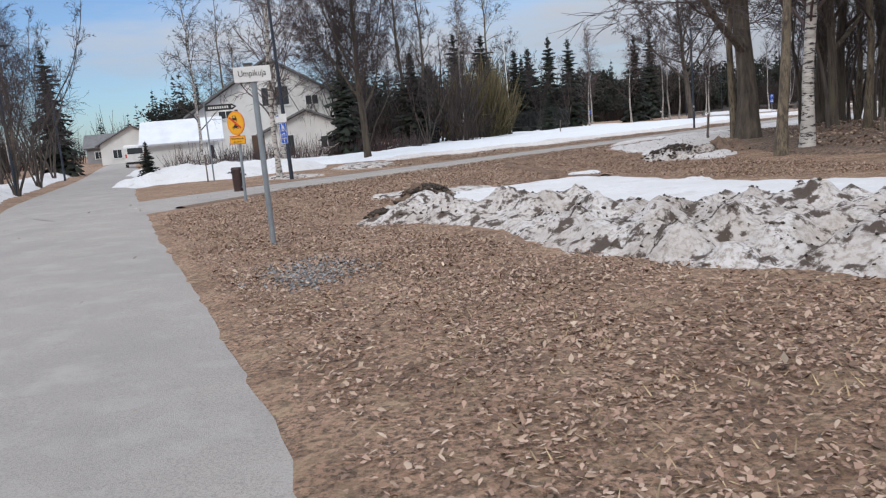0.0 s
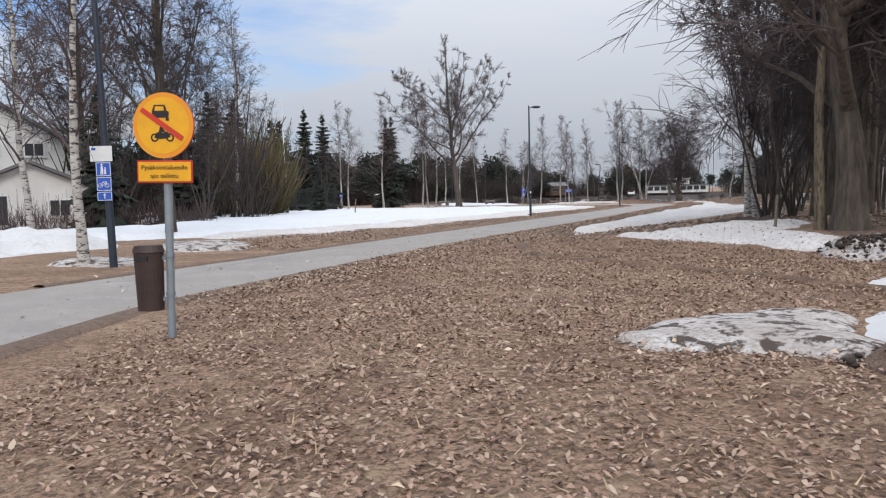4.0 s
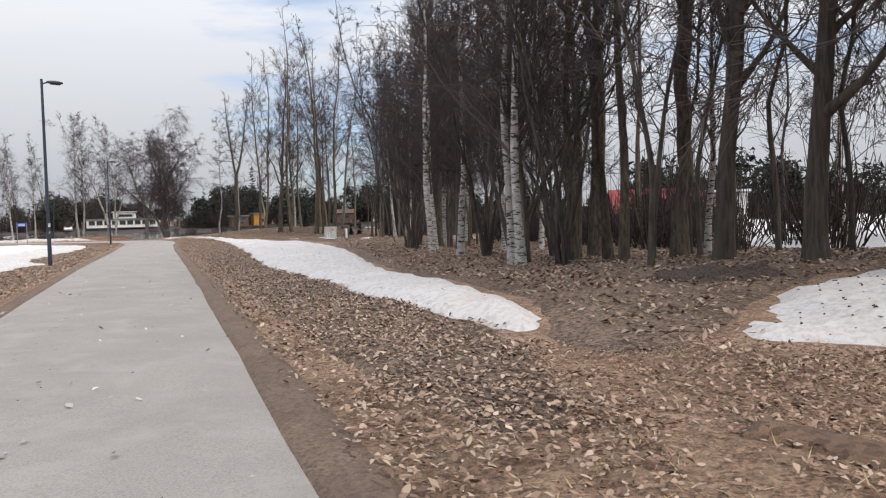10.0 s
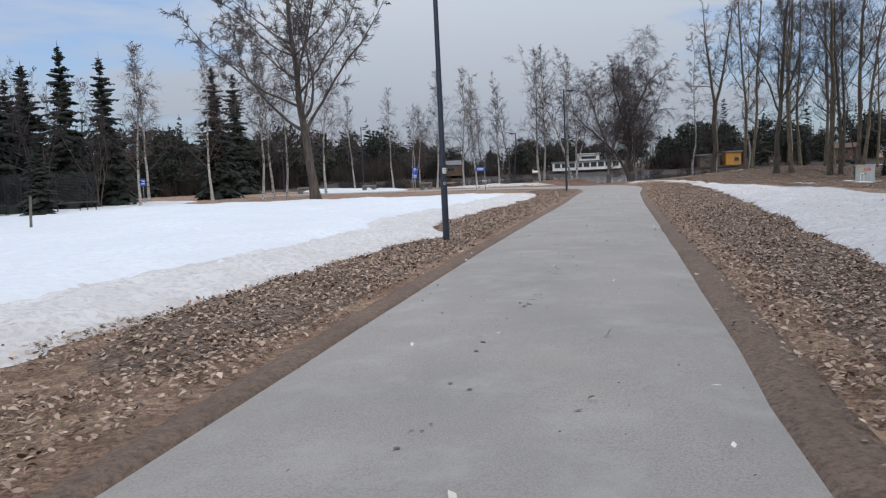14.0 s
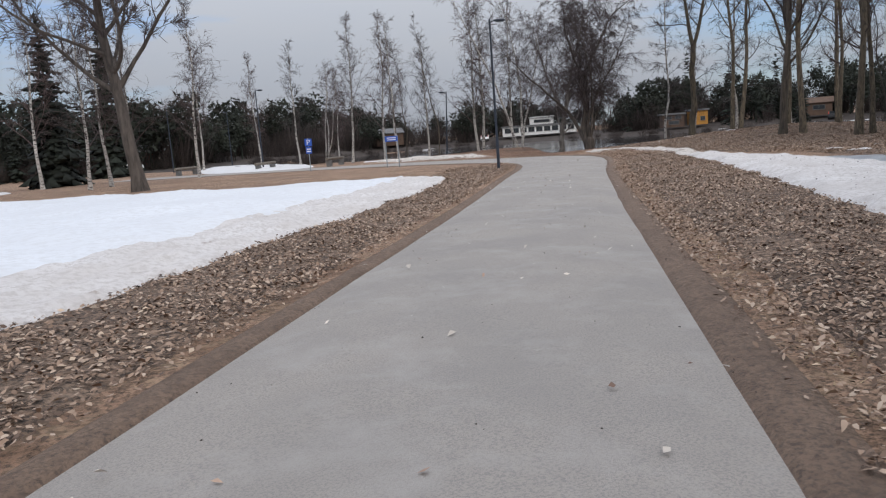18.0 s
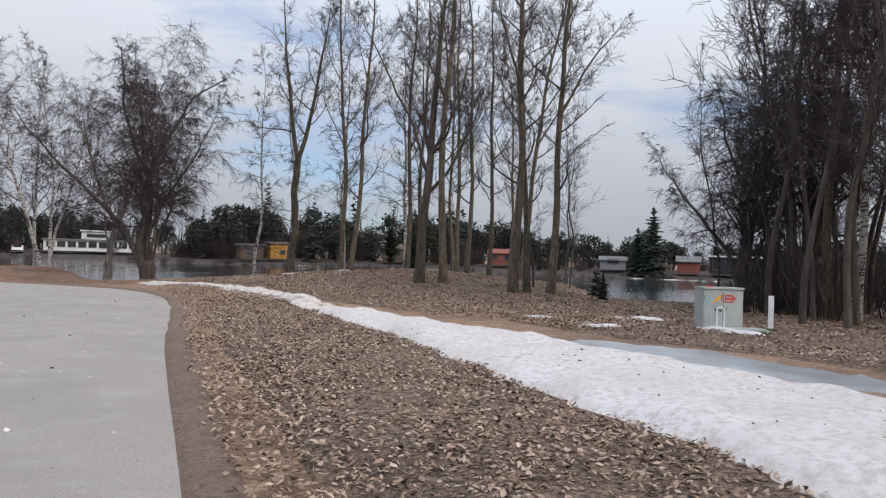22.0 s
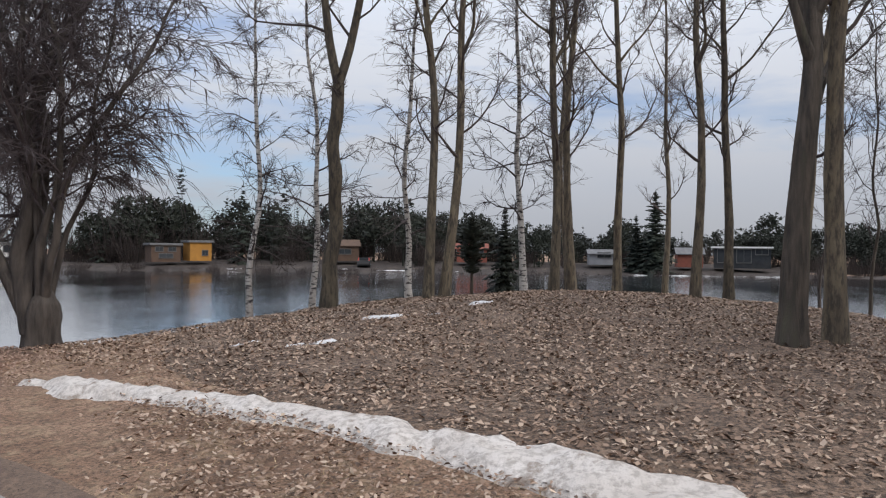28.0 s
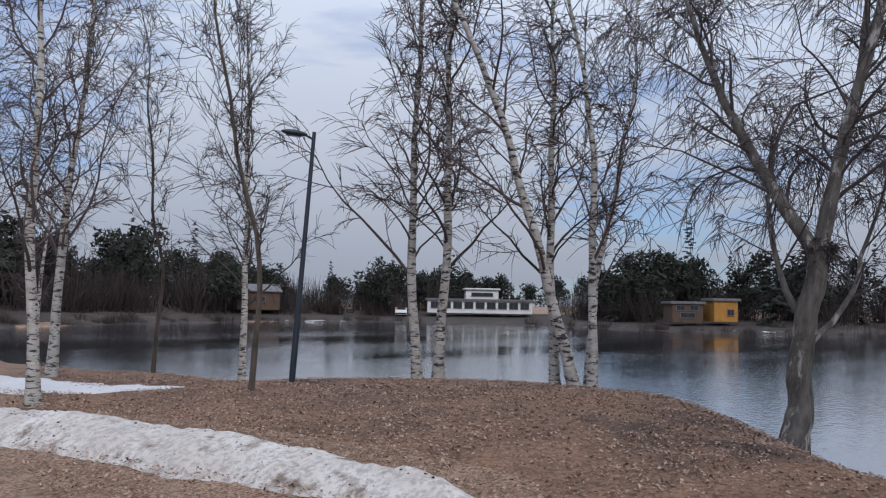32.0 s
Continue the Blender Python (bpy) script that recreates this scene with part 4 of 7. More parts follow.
    for line, radii, start, weight in axes:
        L = float(np.linalg.norm(np.diff(line, axis=0), axis=1).sum())
        count = max(5, int(k["n1"] * min(1.0, 0.35 + 0.65 * L / (H * max(fork, 0.5)))))
        for b in range(count):
            f = start + (1 - start) * ((b + rng.uniform(0, 1)) / count)
            x = min(f * (len(line) - 1), len(line) - 1.001)
            i = int(x)
            at = line[i] + (line[i + 1] - line[i]) * (x - i)
            td = line[i + 1] - line[i]
            td /= np.linalg.norm(td)
            w = side_way(rng, td, k["a1"] * rng.uniform(0.65, 1.2) * (1.15 - 0.5 * f), 2.4 * b + rng.uniform(-0.5, 0.5))
            l1 = k["l1"] * H * weight * (1.12 - 0.8 * f) * rng.uniform(0.45, 1.2)
            r1 = min(max(radii[i] * rng.uniform(0.24, 0.45), 0.007), 0.045 * k.get("stout", 1.0))
            br = limb(rng, at, w, l1, 6, 0.17, k["up1"])
            crown.add(br, r1 * np.linspace(1, 0.28, 7), 5)
            for c in range(k["n2"]):
                g = rng.uniform(0.18, 1.0)
                j = min(int(g * 6), 5)
                at2 = br[j] + (br[j + 1] - br[j]) * rng.uniform(0, 1)
                w2 = side_way(rng, (br[j + 1] - br[j]) / np.linalg.norm(br[j + 1] - br[j]), rng.uniform(0.4, 0.95))
                l2 = l1 * k["l2"] * rng.uniform(0.4, 1.3)
                b2 = limb(rng, at2, w2, l2, 3, 0.2, k["up1"] + k["droop"])
                crown.add(b2, min(max(r1 * 0.36, 0.0055), 0.011) * np.array([1, 0.8, 0.6, 0.4]), 3)
                for e in range(int(k["n3"] * 1.5)):
                    m = rng.integers(1, 4)
                    w3 = side_way(rng, (b2[m] - b2[m - 1]) / np.linalg.norm(b2[m] - b2[m - 1]), rng.uniform(0.35, 0.9))
                    b3 = limb(rng, b2[m - 1] + (b2[m] - b2[m - 1]) * rng.uniform(0.2, 1), w3, l2 * k["l3"] * rng.uniform(0.6, 1.6), 2, 0.2, k["droop"] * 1.6)
                    crown.add(b3, np.array([1.0, 0.75, 0.45]) * k.get("twig", 0.0055), 3)
    root = empty(name, pose(0, 0, 0), label, "tree", group)
    part("trunk", wood.mesh("trunk", bark), bark, root)
    part("crown", crown.mesh("crown", twig), twig, root, "bare branches and fine twigs")
    return root


PLACED = {}


def plant(proto, x, y, scale=1.0, turn=None, lean=(0, 0), wide=1.0, label=None):
    """Sets the first tree of a kind at its place, and copies of it after that."""
    rng = random.Random(int(x * 37 + y * 91))
    turn = rng.uniform(0, 360) if turn is None else turn
    m = pose(x, y, gz(x, y), lean[0], lean[1], 0) @ pose(0, 0, 0, 0, 0, turn)
    if proto.name in PLACED:
        ob = copy_thing(proto, m)
    else:
        ob, PLACED[proto.name] = proto, True
        ob.matrix_basis = m
    ob.scale = (scale * wide, scale * wide, scale)
    if label:
        ob["label"] = label
    return ob


LB, LA, LL = "slender bare birch with black-flecked white bark", "tall bare aspen with olive-grey trunk on leaf litter", "broad old bare tree with thick furrowed grey trunk"
birch_a = bare_tree("birch", 11, M_BIRCH, M_TWIG_RED, "birch_tree", LB)
birch_b = bare_tree("birch", 12, M_BIRCH, M_TWIG, "birch_tree", LB)
birch_c = bare_tree("clump", 13, M_BIRCH, M_TWIG_RED, "birch_clump", "bare birch with three white stems from one foot")
aspen_a = bare_tree("aspen", 21, M_ASPEN, M_TWIG, "aspen_tree", LA)
aspen_b = bare_tree("aspen", 22, M_ASPEN, M_TWIG, "aspen_tree", LA)
fork_a = bare_tree("forked", 23, M_ASPEN, M_TWIG, "forked_aspen_tree", "tall bare aspen forking into two stems")
lime_a = bare_tree("lime", 31, M_BARK, M_TWIG, "lime_tree", LL)
crown_a = bare_tree("crown", 33, M_DARKBARK, M_TWIG, "park_tree", "large bare park tree with a rounded crown")
lime_b = bare_tree("lime", 32, M_BARK, M_TWIG_DARK, "lime_tree", LL)
two_a = bare_tree("twostem", 34, M_BARK, M_TWIG, "lime_tree", "tall bare tree with upswept limbs on the wooded point")
shore_a = bare_tree("shorebirch", 14, M_BIRCH, M_TWIG, "birch_tree", "slender shore birch with short crooked side branches")
shore_b = bare_tree("shorebirch", 15, M_BIRCH, M_TWIG_DARK, "birch_tree", "slender shore birch with short crooked side branches")
sallow = bare_tree("sallow", 41, M_DARKBARK, M_TWIG_DARK, "sallow_tree", "dark many-stemmed sallow with drooping bare twigs at the shore")
lean_a = bare_tree("leaning", 42, M_OLDBIRCH, M_TWIG_DARK, "old_birch_tree", "crooked old birch leaning over the water edge")
thicket = bare_tree("thicket", 43, M_DARKBARK, M_TWIG_DARK, "thicket_shrub", "tall dark shrub of many upright bare stems", "grove trees")
pole_a = bare_tree("pole", 51, M_DARKBARK, M_TWIG_DARK, "young_tree", "thin dark bare tree in a dense grove", "grove trees")
pole_b = bare_tree("pole", 52, M_BARK, M_TWIG_DARK, "young_tree", "thin grey bare tree in a dense grove", "grove trees")

# the lake shore and the point
plant(sallow, 44.2, 63.3, 1.0, 0)
plant(lean_a, 48.1, 69.45, 1.0, 185, lean=(6, 4))
plant(shore_a, 50.5, 63.6, 1.0, 10)
plant(fork_a, 49.83, 61.35, 1.0, 25)
plant(shore_b, 51.64, 62.6, 1.0, 40, lean=(-1, -1))
plant(shore_a, 52.57, 60.5, 1.0, 200)
plant(aspen_a, 50.48, 59.4, 1.0, 0, lean=(-2.5, -1.4))
plant(aspen_b, 50.79, 59.14, 1.02, 60, lean=(3.2, 1.7))
plant(shore_b, 53.14, 57.83, 1.05, 90, lean=(-1.5, -0.6))
plant(aspen_b, 51.37, 56.9, 0.95, 100)
plant(aspen_a, 52.21, 56.6, 0.92, 200, lean=(0.8, 0))
plant(aspen_a, 53.74, 55.72, 0.95, 300, lean=(-2.4, -0.8))
plant(aspen_b, 50.75, 54.08, 0.9, 30)
plant(aspen_a, 51.37, 53.41, 0.88, 77)
plant(aspen_b, 51.27, 52.18, 1.0, 140, lean=(6.5, 2.0))
for x, y, s, tr, pr in ((57.0, 57.2, 0.9, 160, aspen_a), (57.4, 54.6, 0.8, 20, aspen_b), (47.83, 50.62, 0.7, 140, pole_a), (52.6, 50.6, 0.75, 30, pole_b), (54.4, 51.2, 0.7, 230, pole_a)):
    plant(pr, x, y, s, tr)
plant(two_a, 44.76, 53.28, 1.0, 210)
plant(aspen_a, 45.3, 52.7, 1.12, 220, lean=(1.0, 0.2))
plant(aspen_b, 45.1, 50.42, 1.08, 15, wide=1.15)
plant(aspen_a, 45.6, 50.15, 0.95, 95, lean=(-1.5, -0.5))
plant(aspen_b, 45.95, 49.55, 1.05, 130, lean=(2.4, 0.5), wide=1.05)
for x, y, s, tr, pr in ((47.85, 72.65, 1.15, 150, birch_c), (47.74, 73.2, 1.0, 40, birch_b), (46.62, 75.4, 1.1, 60, birch_a), (46.6, 74.9, 1.1, 240, birch_b), (42.9, 74.65, 0.85, 30, pole_b), (44.75, 78.4, 0.85, 200, birch_b), (43.15, 78.7, 0.75, 80, pole_b), (41.45, 78.65, 0.95, 10, birch_a), (40.3, 75.2, 0.85, 130, birch_b), (41.0, 86.0, 0.8, 50, birch_c), (39.9, 80.2, 0.95, 300, birch_a), (38.0, 84.0, 0.85, 100, birch_b), (44.2, 90.0, 0.8, 33, birch_a)):
    plant(pr, x, y, s, tr)
# thicket south of the point
rt = random.Random(5)
for n in range(44):
    x, y = 39.5 + rt.random() * 11, 36.0 + rt.random() * 7.2
    if x + 0.6 * (44 - y) > 49.5 or x - y < -3.2:
        continue
    plant(rt.choice((pole_a, pole_b, pole_a, birch_a)), x, y, rt.uniform(1.0, 1.4))
for x, y, s, pr in ((44.6, 43.6, 1.2, pole_a), (45.4, 42.8, 1.05, sallow), (49.0, 44.2, 0.9, pole_b), (47.9, 45.0, 0.8, pole_b), (46.9, 44.2, 0.8, sallow), (42.5, 42.4, 0.95, aspen_b), (40.6, 42.0, 1.2, pole_b), (39.8, 43.0, 1.2, pole_a), (41.4, 43.6, 1.25, pole_a), (43.5, 43.2, 1.2, pole_b), (38.4, 41.5, 1.25, pole_b), (37.5, 40.0, 1.25, pole_a), (43.2, 41.0, 1.0, aspen_a), (39.2, 40.2, 0.95, birch_b)):
    plant(pr, x, y, s)
# the grove by the open lawn
for x, y, s, tr, pr, w in ((7.4, 17.47, 1.0, 40, lime_a, 1.2), (10.36, 19.95, 0.95, 10, lime_b, 0.75), (11.5, 21.15, 0.92, 200, two_a, 1.0), (6.2, 13.3, 0.85, 90, aspen_a, 1.0), (9.6, 17.9, 0.9, 150, lime_b, 0.6), (13.0, 17.6, 0.95, 270, lime_a, 0.7), (7.3, 17.95, 0.85, 310, aspen_b, 0.9)):
    plant(pr, x, y, s, tr, wide=w)
plant(birch_a, 6.98, 13.94, 1.0, 0, wide=1.3)
for x, y, s, tr, pr in ((12.5, 24.6, 1.0, 0, birch_a), (13.2, 25.0, 1.0, 120, birch_b), (17.3, 27.8, 1.0, 220, birch_b), (19.3, 29.5, 1.0, 30, birch_a), (20.2, 29.8, 0.9, 90, birch_b), (16.28, 24.12, 0.9, 33, aspen_a), (15.2, 24.3, 0.9, 80, aspen_b), (14.6, 24.2, 0.85, 180, aspen_b), (22.0, 31.4, 1.0, 60, thicket), (23.5, 32.4, 1.0, 160, thicket), (17.4, 25.4, 0.9, 260, thicket), (26.0, 33.2, 1.0, 100, thicket), (13.4, 22.0, 0.9, 10, fork_a), (13.0, 22.9, 0.8, 110, aspen_b), (14.2, 23.4, 0.85, 190, aspen_a)):
    plant(pr, x, y, s, tr)
rt = random.Random(8)
GROVE = [(12.4, 19.0), (14.6, 22.6), (16.5, 25.6), (20.5, 29.2), (25, 32.6), (31, 35.4), (33, 31), (27, 25), (20, 18.5), (14, 16.5)]
count = 0
while count < 46:
    x, y = rt.uniform(13, 34), rt.uniform(17, 37)
    if float(edge_distance(np.array([x]), np.array([y]), GROVE)[0]) < 0:
        continue
    # the south side of the grove is thin
    if y < 20.5 + 0.22 * x and rt.random() < 0.7:
        continue
    plant(rt.choice((pole_a, pole_b, pole_a, pole_b, aspen_b, birch_b)), x, y, rt.uniform(0.75, 1.05))
    count += 1
for x, y, s, pr in ((17, 14.2, 0.8, pole_b), (19.5, 13.0, 0.8, pole_a), (15.2, 11.2, 0.75, pole_b), (12.8, 9.0, 0.85, pole_a), (21, 15.5, 0.8, pole_b), (24, 16.5, 0.85, pole_a), (10.6, 8.6, 0.9, lime_b), (13.5, 6.0, 0.9, aspen_a), (16.5, 8.0, 0.9, pole_a), (12.5, 13.4, 0.7, pole_b), (11.2, 16.6, 0.75, pole_b), (9.0, 10.8, 0.8, pole_a), (11.0, 18.6, 0.9, pole_a), (13.6, 20.4, 1.0, pole_b), (12.2, 19.4, 0.9, pole_b), (12.9, 21.6, 0.9, pole_b), (10.2, 16.0, 0.8, pole_a), (9.6, 14.4, 0.8, thicket), (9.2, 17.4, 0.9, pole_a)):
    plant(pr, x, y, s)
for x, y, s, pr in ((10.9, 22.1, 0.9, pole_b), (12.4, 22.3, 0.95, pole_a), (12.3, 23.8, 0.9, thicket), (13.9, 24.9, 1.0, pole_b), (14.4, 25.4, 0.95, thicket), (16.8, 26.9, 1.0, thicket), (9.3, 16.0, 0.75, aspen_b)):
    plant(pr, x, y, s)
# the park and the houses by the lane
for x, y, s, pr, w in ((22.3, 63.6, 1.0, crown_a, 1.0), (-2.1, 29.3, 0.95, lime_b, 0.7), (-4.0, 21.3, 0.85, birch_a, 1.0), (-5.2, 29.3, 1.0, birch_b, 1.0), (15.2, 70, 0.85, birch_a, 1.0), (17.9, 81, 1.05, birch_b, 1.0), (21.4, 78.6, 1.05, birch_a, 1.0), (23.2, 72.0, 0.95, birch_b, 1.0), (24.4, 73.0, 0.9, birch_a, 1.0), (22.0, 70.4, 0.9, birch_b, 1.0), (28.7, 76.8, 0.95, birch_a, 1.0), (-9.5, 33.5, 0.9, birch_b, 1.0), (-1.0, 46.0, 1.05, aspen_b, 1.1), (2.5, 48.0, 1.0, birch_b, 1.2), (-4.0, 43.0, 1.05, lime_b, 0.8), (6.5, 68, 1.1, aspen_a, 1.2), (3.5, 66, 1.1, birch_a, 1.2), (0.5, 62, 1.15, aspen_b, 1.2), (-13.0, 18.0, 1.0, aspen_a, 1.1), (-15.0, 24.0, 1.0, birch_b, 1.1), (-14.2, 14.0, 0.95, pole_a, 1.4), (-17.5, 28.0, 1.0, aspen_b, 1.2), (-19.5, 36.0, 1.0, pole_a, 1.5), (-22, 42.0, 1.0, birch_a, 1.2), (-17.5, 20.0, 1.05, pole_b, 1.5), (-13.5, 60.0, 1.0, birch_b, 1.2), (-16.5, 66.0, 1.0, aspen_a, 1.2), (-20, 72, 1.0, pole_b, 1.6), (-27, 52, 1.0, aspen_b, 1.2), (-31, 62, 1.0, pole_a, 1.6), (34, 92, 0.9, birch_b, 1.0), (39.8, 95, 0.9, birch_a, 1.0)):
    plant(pr, x, y, s, wide=w)


def conifer_arrays(seed, H, R, kind, step=0.2, per=11, low=0.08):
    """Needled boughs in whorls, each a drooping spray of toothed tufts with a raised spine."""
    rng = np.random.default_rng(seed)
    V, F = [], []
    z = H * low
    while z < H * 0.985:
        f = z / H
        if kind == "spruce":
            rad = R * (1 - f) ** 0.75 * rng.uniform(0.4, 1.3) + 0.06
            tilt = -0.35 + 0.55 * f
        else:
            rad = R * math.sin(math.pi * min(1, max(0.06, (f - low) / (1 - low)) ** 0.7)) * rng.uniform(0.55, 1.2) + 0.05
            tilt = 0.15 + 0.4 * f
        for b in range(per):
            if rng.random() < (0.2 if kind == "spruce" else 0.25):
                continue
            az = 2 * math.pi * (b + rng.uniform(-0.4, 0.4)) / per + z * 3
            ln = rad * rng.uniform(0.55, 1.2)
            c, s = math.cos(az), math.sin(az)
            z0 = z + rng.uniform(-step, step) * 0.5
            wdt = ln * rng.uniform(0.2, 0.3) + 0.05
            for t in range(3):
                a, e = ln * (0.12 + 0.26 * t), ln * (0.5 + 0.26 * t)
                wt = wdt * (1.0 - 0.2 * t)
                drop = tilt * (a / (ln + 0.01)) * ln
                za, ze = z0 + tilt * a - 0.1 * a * a, z0 + tilt * e - 0.1 * e * e
                jit = rng.uniform(-0.05, 0.05, 8) * (1 + ln)
                n = len(V)
                V += [(a * c, a * s, za + 0.03), (e * c, e * s, ze + jit[0] * 0.5), ((a * 0.5 + e * 0.5) * c - (wt + jit[1]) * s, (a * 0.5 + e * 0.5) * s + (wt + jit[1]) * c, (za + ze) / 2 - wt * 0.5 + jit[2] * 0.5),
                      ((a * 0.5 + e * 0.5) * c + (wt + jit[3]) * s, (a * 0.5 + e * 0.5) * s - (wt + jit[3]) * c, (za + ze) / 2 - wt * 0.5 + jit[4] * 0.5), ((a + e) / 2 * c, (a + e) / 2 * s, (za + ze) / 2 - wt * 0.7)]
                F += [(n, n + 2, n + 1), (n, n + 1, n + 3), (n + 2, n + 4, n + 1), (n + 3, n + 1, n + 4)]
        z += step * rng.uniform(0.8, 1.2) * (1 if kind == "spruce" else 0.9)
    n = len(V)
    V += [(0.03, 0, H * 0.95), (-0.02, 0.03, H * 0.95), (-0.02, -0.03, H * 0.95), (0, 0, H * 1.03)]
    F += [(n, n + 1, n + 3), (n + 1, n + 2, n + 3), (n + 2, n, n + 3)]
    return np.array(V), np.array(F)


def conifer(seed, H, R, kind, material, name, label):
    root = empty(name, pose(0, 0, 0), label, "tree", "evergreen trees")
    tb = Tubes()
    tb.add([(0, 0, -0.2), (0.01, 0, H * 0.3), (0, 0.01, H * 0.97)], [H * 0.016 + 0.03, H * 0.012 + 0.015, 0.01], 8)
    part("trunk", tb.mesh("trunk", M_BARK), M_BARK, root)
    V, F = conifer_arrays(seed, H, R, kind, low=0.06 if kind == "spruce" else 0.3)
    part("crown", fast_mesh("crown", V, F, material), material, root, "dark green needled boughs")
    return root


spruce_a = conifer(61, 7.0, 1.7, "spruce", M_SPRUCE, "spruce_tree", "dark green pointed spruce tree")
spruce_b = conifer(62, 9.0, 1.85, "spruce", M_SPRUCE, "spruce_tree", "tall narrow dark spruce tree")
spruce_s = conifer(63, 1.0, 0.36, "spruce", M_SPRUCE, "spruce_sapling", "small young spruce on the lake bank")
pine_a = conifer(64, 6.5, 1.3, "pine", M_PINE, "pine_tree", "dark pine tree with bare lower trunk")
for x, y, s, pr, w in ((-3.6, 37.5, 0.72, spruce_a, 1.0), (-0.3, 43.4, 0.75, spruce_a, 1.25), (3.0, 60.0, 0.9, spruce_b, 1.1), (12.2, 72.0, 0.95, spruce_b, 1.0), (8.4, 67.0, 1.0, spruce_a, 1.15), (5.6, 66.5, 0.95, spruce_b, 1.3), (10.6, 74.0, 1.1, spruce_a, 1.2), (9.6, 58.3, 0.42, spruce_a, 1.1), (28.5, 95.0, 1.2, spruce_b, 1.0), (7.0, 75.0, 0.8, spruce_b, 1.35), (4.0, 72.0, 1.0, spruce_a, 1.2), (1.0, 70.0, 1.05, pine_a, 1.2), (-9.4, 26.6, 0.2, spruce_a, 1.4), (56.2, 58.9, 0.36, spruce_a, 0.9), (55.2, 59.6, 0.36, pine_a, 1.1), (106.9, 55.1, 0.85, spruce_b, 1.35), (107.6, 56.8, 0.6, spruce_b, 1.3), (22.4, 80.2, 1.0, spruce_b, 0.95), (14.6, 75.0, 0.95, spruce_b, 1.0), (9.6, 71.5, 0.75, spruce_b, 1.1), (-20.5, 44, 0.8, spruce_b, 1.0), (45.5, 47.9, 0.12, spruce_a, 1.3)):
    plant(pr, x, y, s, wide=w)
for x, y, s in ((-12.6, 24.0, 0.8), (-14.6, 29.5, 0.85), (-18.0, 38.0, 0.85), (-11.8, 17.6, 0.7), (10.6, 69.0, 0.8), (13.4, 71.0, 0.75), (7.0, 70.5, 0.85), (4.6, 63.8, 0.8), (0.3, 42.0, 0.75), (-0.8, 43.6, 0.8), (-3.0, 41.6, 0.8), (2.6, 45.0, 0.7), (6.2, 66.2, 0.9), (9.0, 69.4, 0.9)):
    plant(thicket, x, y, s)
plant(spruce_s, 47.9, 48.6, 0.9)


def scatter(name, templates, places, material, label):
    """Many far trees as one mass."""
    V, F, n = [], [], 0
    for x, y, s, w, k, a in places:
        tv, tf = templates[k % len(templates)]
        c, sn = math.cos(a) * s * w, math.sin(a) * s * w
        V.append(np.stack([tv[:, 0] * c - tv[:, 1] * sn + x, tv[:, 0] * sn + tv[:, 1] * c + y, tv[:, 2] * s], -1))
        F.append(tf + n)
        n += len(tv)
    v = np.concatenate(V)
    zs = np.concatenate([np.full(len(q), z) for q, z in zip(V, ground_z(np.array([p[0] for p in places]), np.array([p[1] for p in places])))])
    v[:, 2] += zs - 0.1
    return tagged(new(name, fast_mesh(name, v, np.concatenate(F), material)), label, "woods", kind="stuff")


def bush_arrays(seed, H, R, n=95):
    """A leafless fuzzy bush: many thin upright rods fanning out."""
    rng = np.random.default_rng(seed)
    tb = Tubes()
    for _ in range(n):
        az, r = rng.uniform(0, 2 * math.pi), R * math.sqrt(rng.random())
        base = np.array([math.cos(az) * r * 0.45, math.sin(az) * r * 0.45, 0])
        d = np.array([math.cos(az) * r * 0.55, math.sin(az) * r * 0.55, H * rng.uniform(0.6, 1.1) * (1 - 0.35 * (r / R) ** 2)])
        low, high = (0.0, 1.0) if rng.random() < 0.45 else (rng.uniform(0.2, 0.6), rng.uniform(0.7, 1.1))
        tb.add([base + d * low + rng.normal(0, 0.03 * H, 3) * (low > 0), base + d * high + rng.normal(0, 0.09 * H, 3)], [0.022 * H / 3, 0.009], 3)
    f = np.concatenate(tb.f)
    return np.concatenate(tb.v), np.concatenate([f[:, [0, 1, 2]], f[:, [0, 2, 3]]])


# open ground round the far houses and before them
CLEARINGS = [(95.0, 122.5, 9.0), (99.0, 99.0, 4.6), (109.0, 72.5, 4.5), (113.0, 47.5, 7.0), (105.0, 85.0, 4.0), (110, 60, 3.0)]


def along(line, n, depth, smin, smax, seed, wide=1.0):
    rng = random.Random(seed)
    lens = [math.dist(a, b) for a, b in zip(line, line[1:])]
    out = []
    for _ in range(n):
        u = rng.random() * sum(lens)
        for (a, b), l in zip(zip(line, line[1:]), lens):
            if u <= l:
                break
            u -= l
        f, d = u / l, rng.random() ** 1.3 * depth
        nx_, ny_ = (b[1] - a[1]) / l, -(b[0] - a[0]) / l
        if any(math.hypot(a[0] + (b[0] - a[0]) * f + nx_ * d - hx, a[1] + (b[1] - a[1]) * f + ny_ * d - hy) < hr for hx, hy, hr in CLEARINGS):
            continue
        out.append((a[0] + (b[0] - a[0]) * f + nx_ * d, a[1] + (b[1] - a[1]) * f + ny_ * d, rng.uniform(smin, smax) * (1 + 0.012 * d) * (1 + 0.36 * float(waves(a[0] + (b[0] - a[0]) * f, a[1] + (b[1] - a[1]) * f, 0.22))) * (0.58 if a[0] > 95 and a[1] < 70 else 0.8 if a[1] > 70 and a[0] > 28 else 1.0), rng.uniform(0.85, 1.25) * wide, rng.randrange(9), rng.uniform(0, 6.28)))
    return out


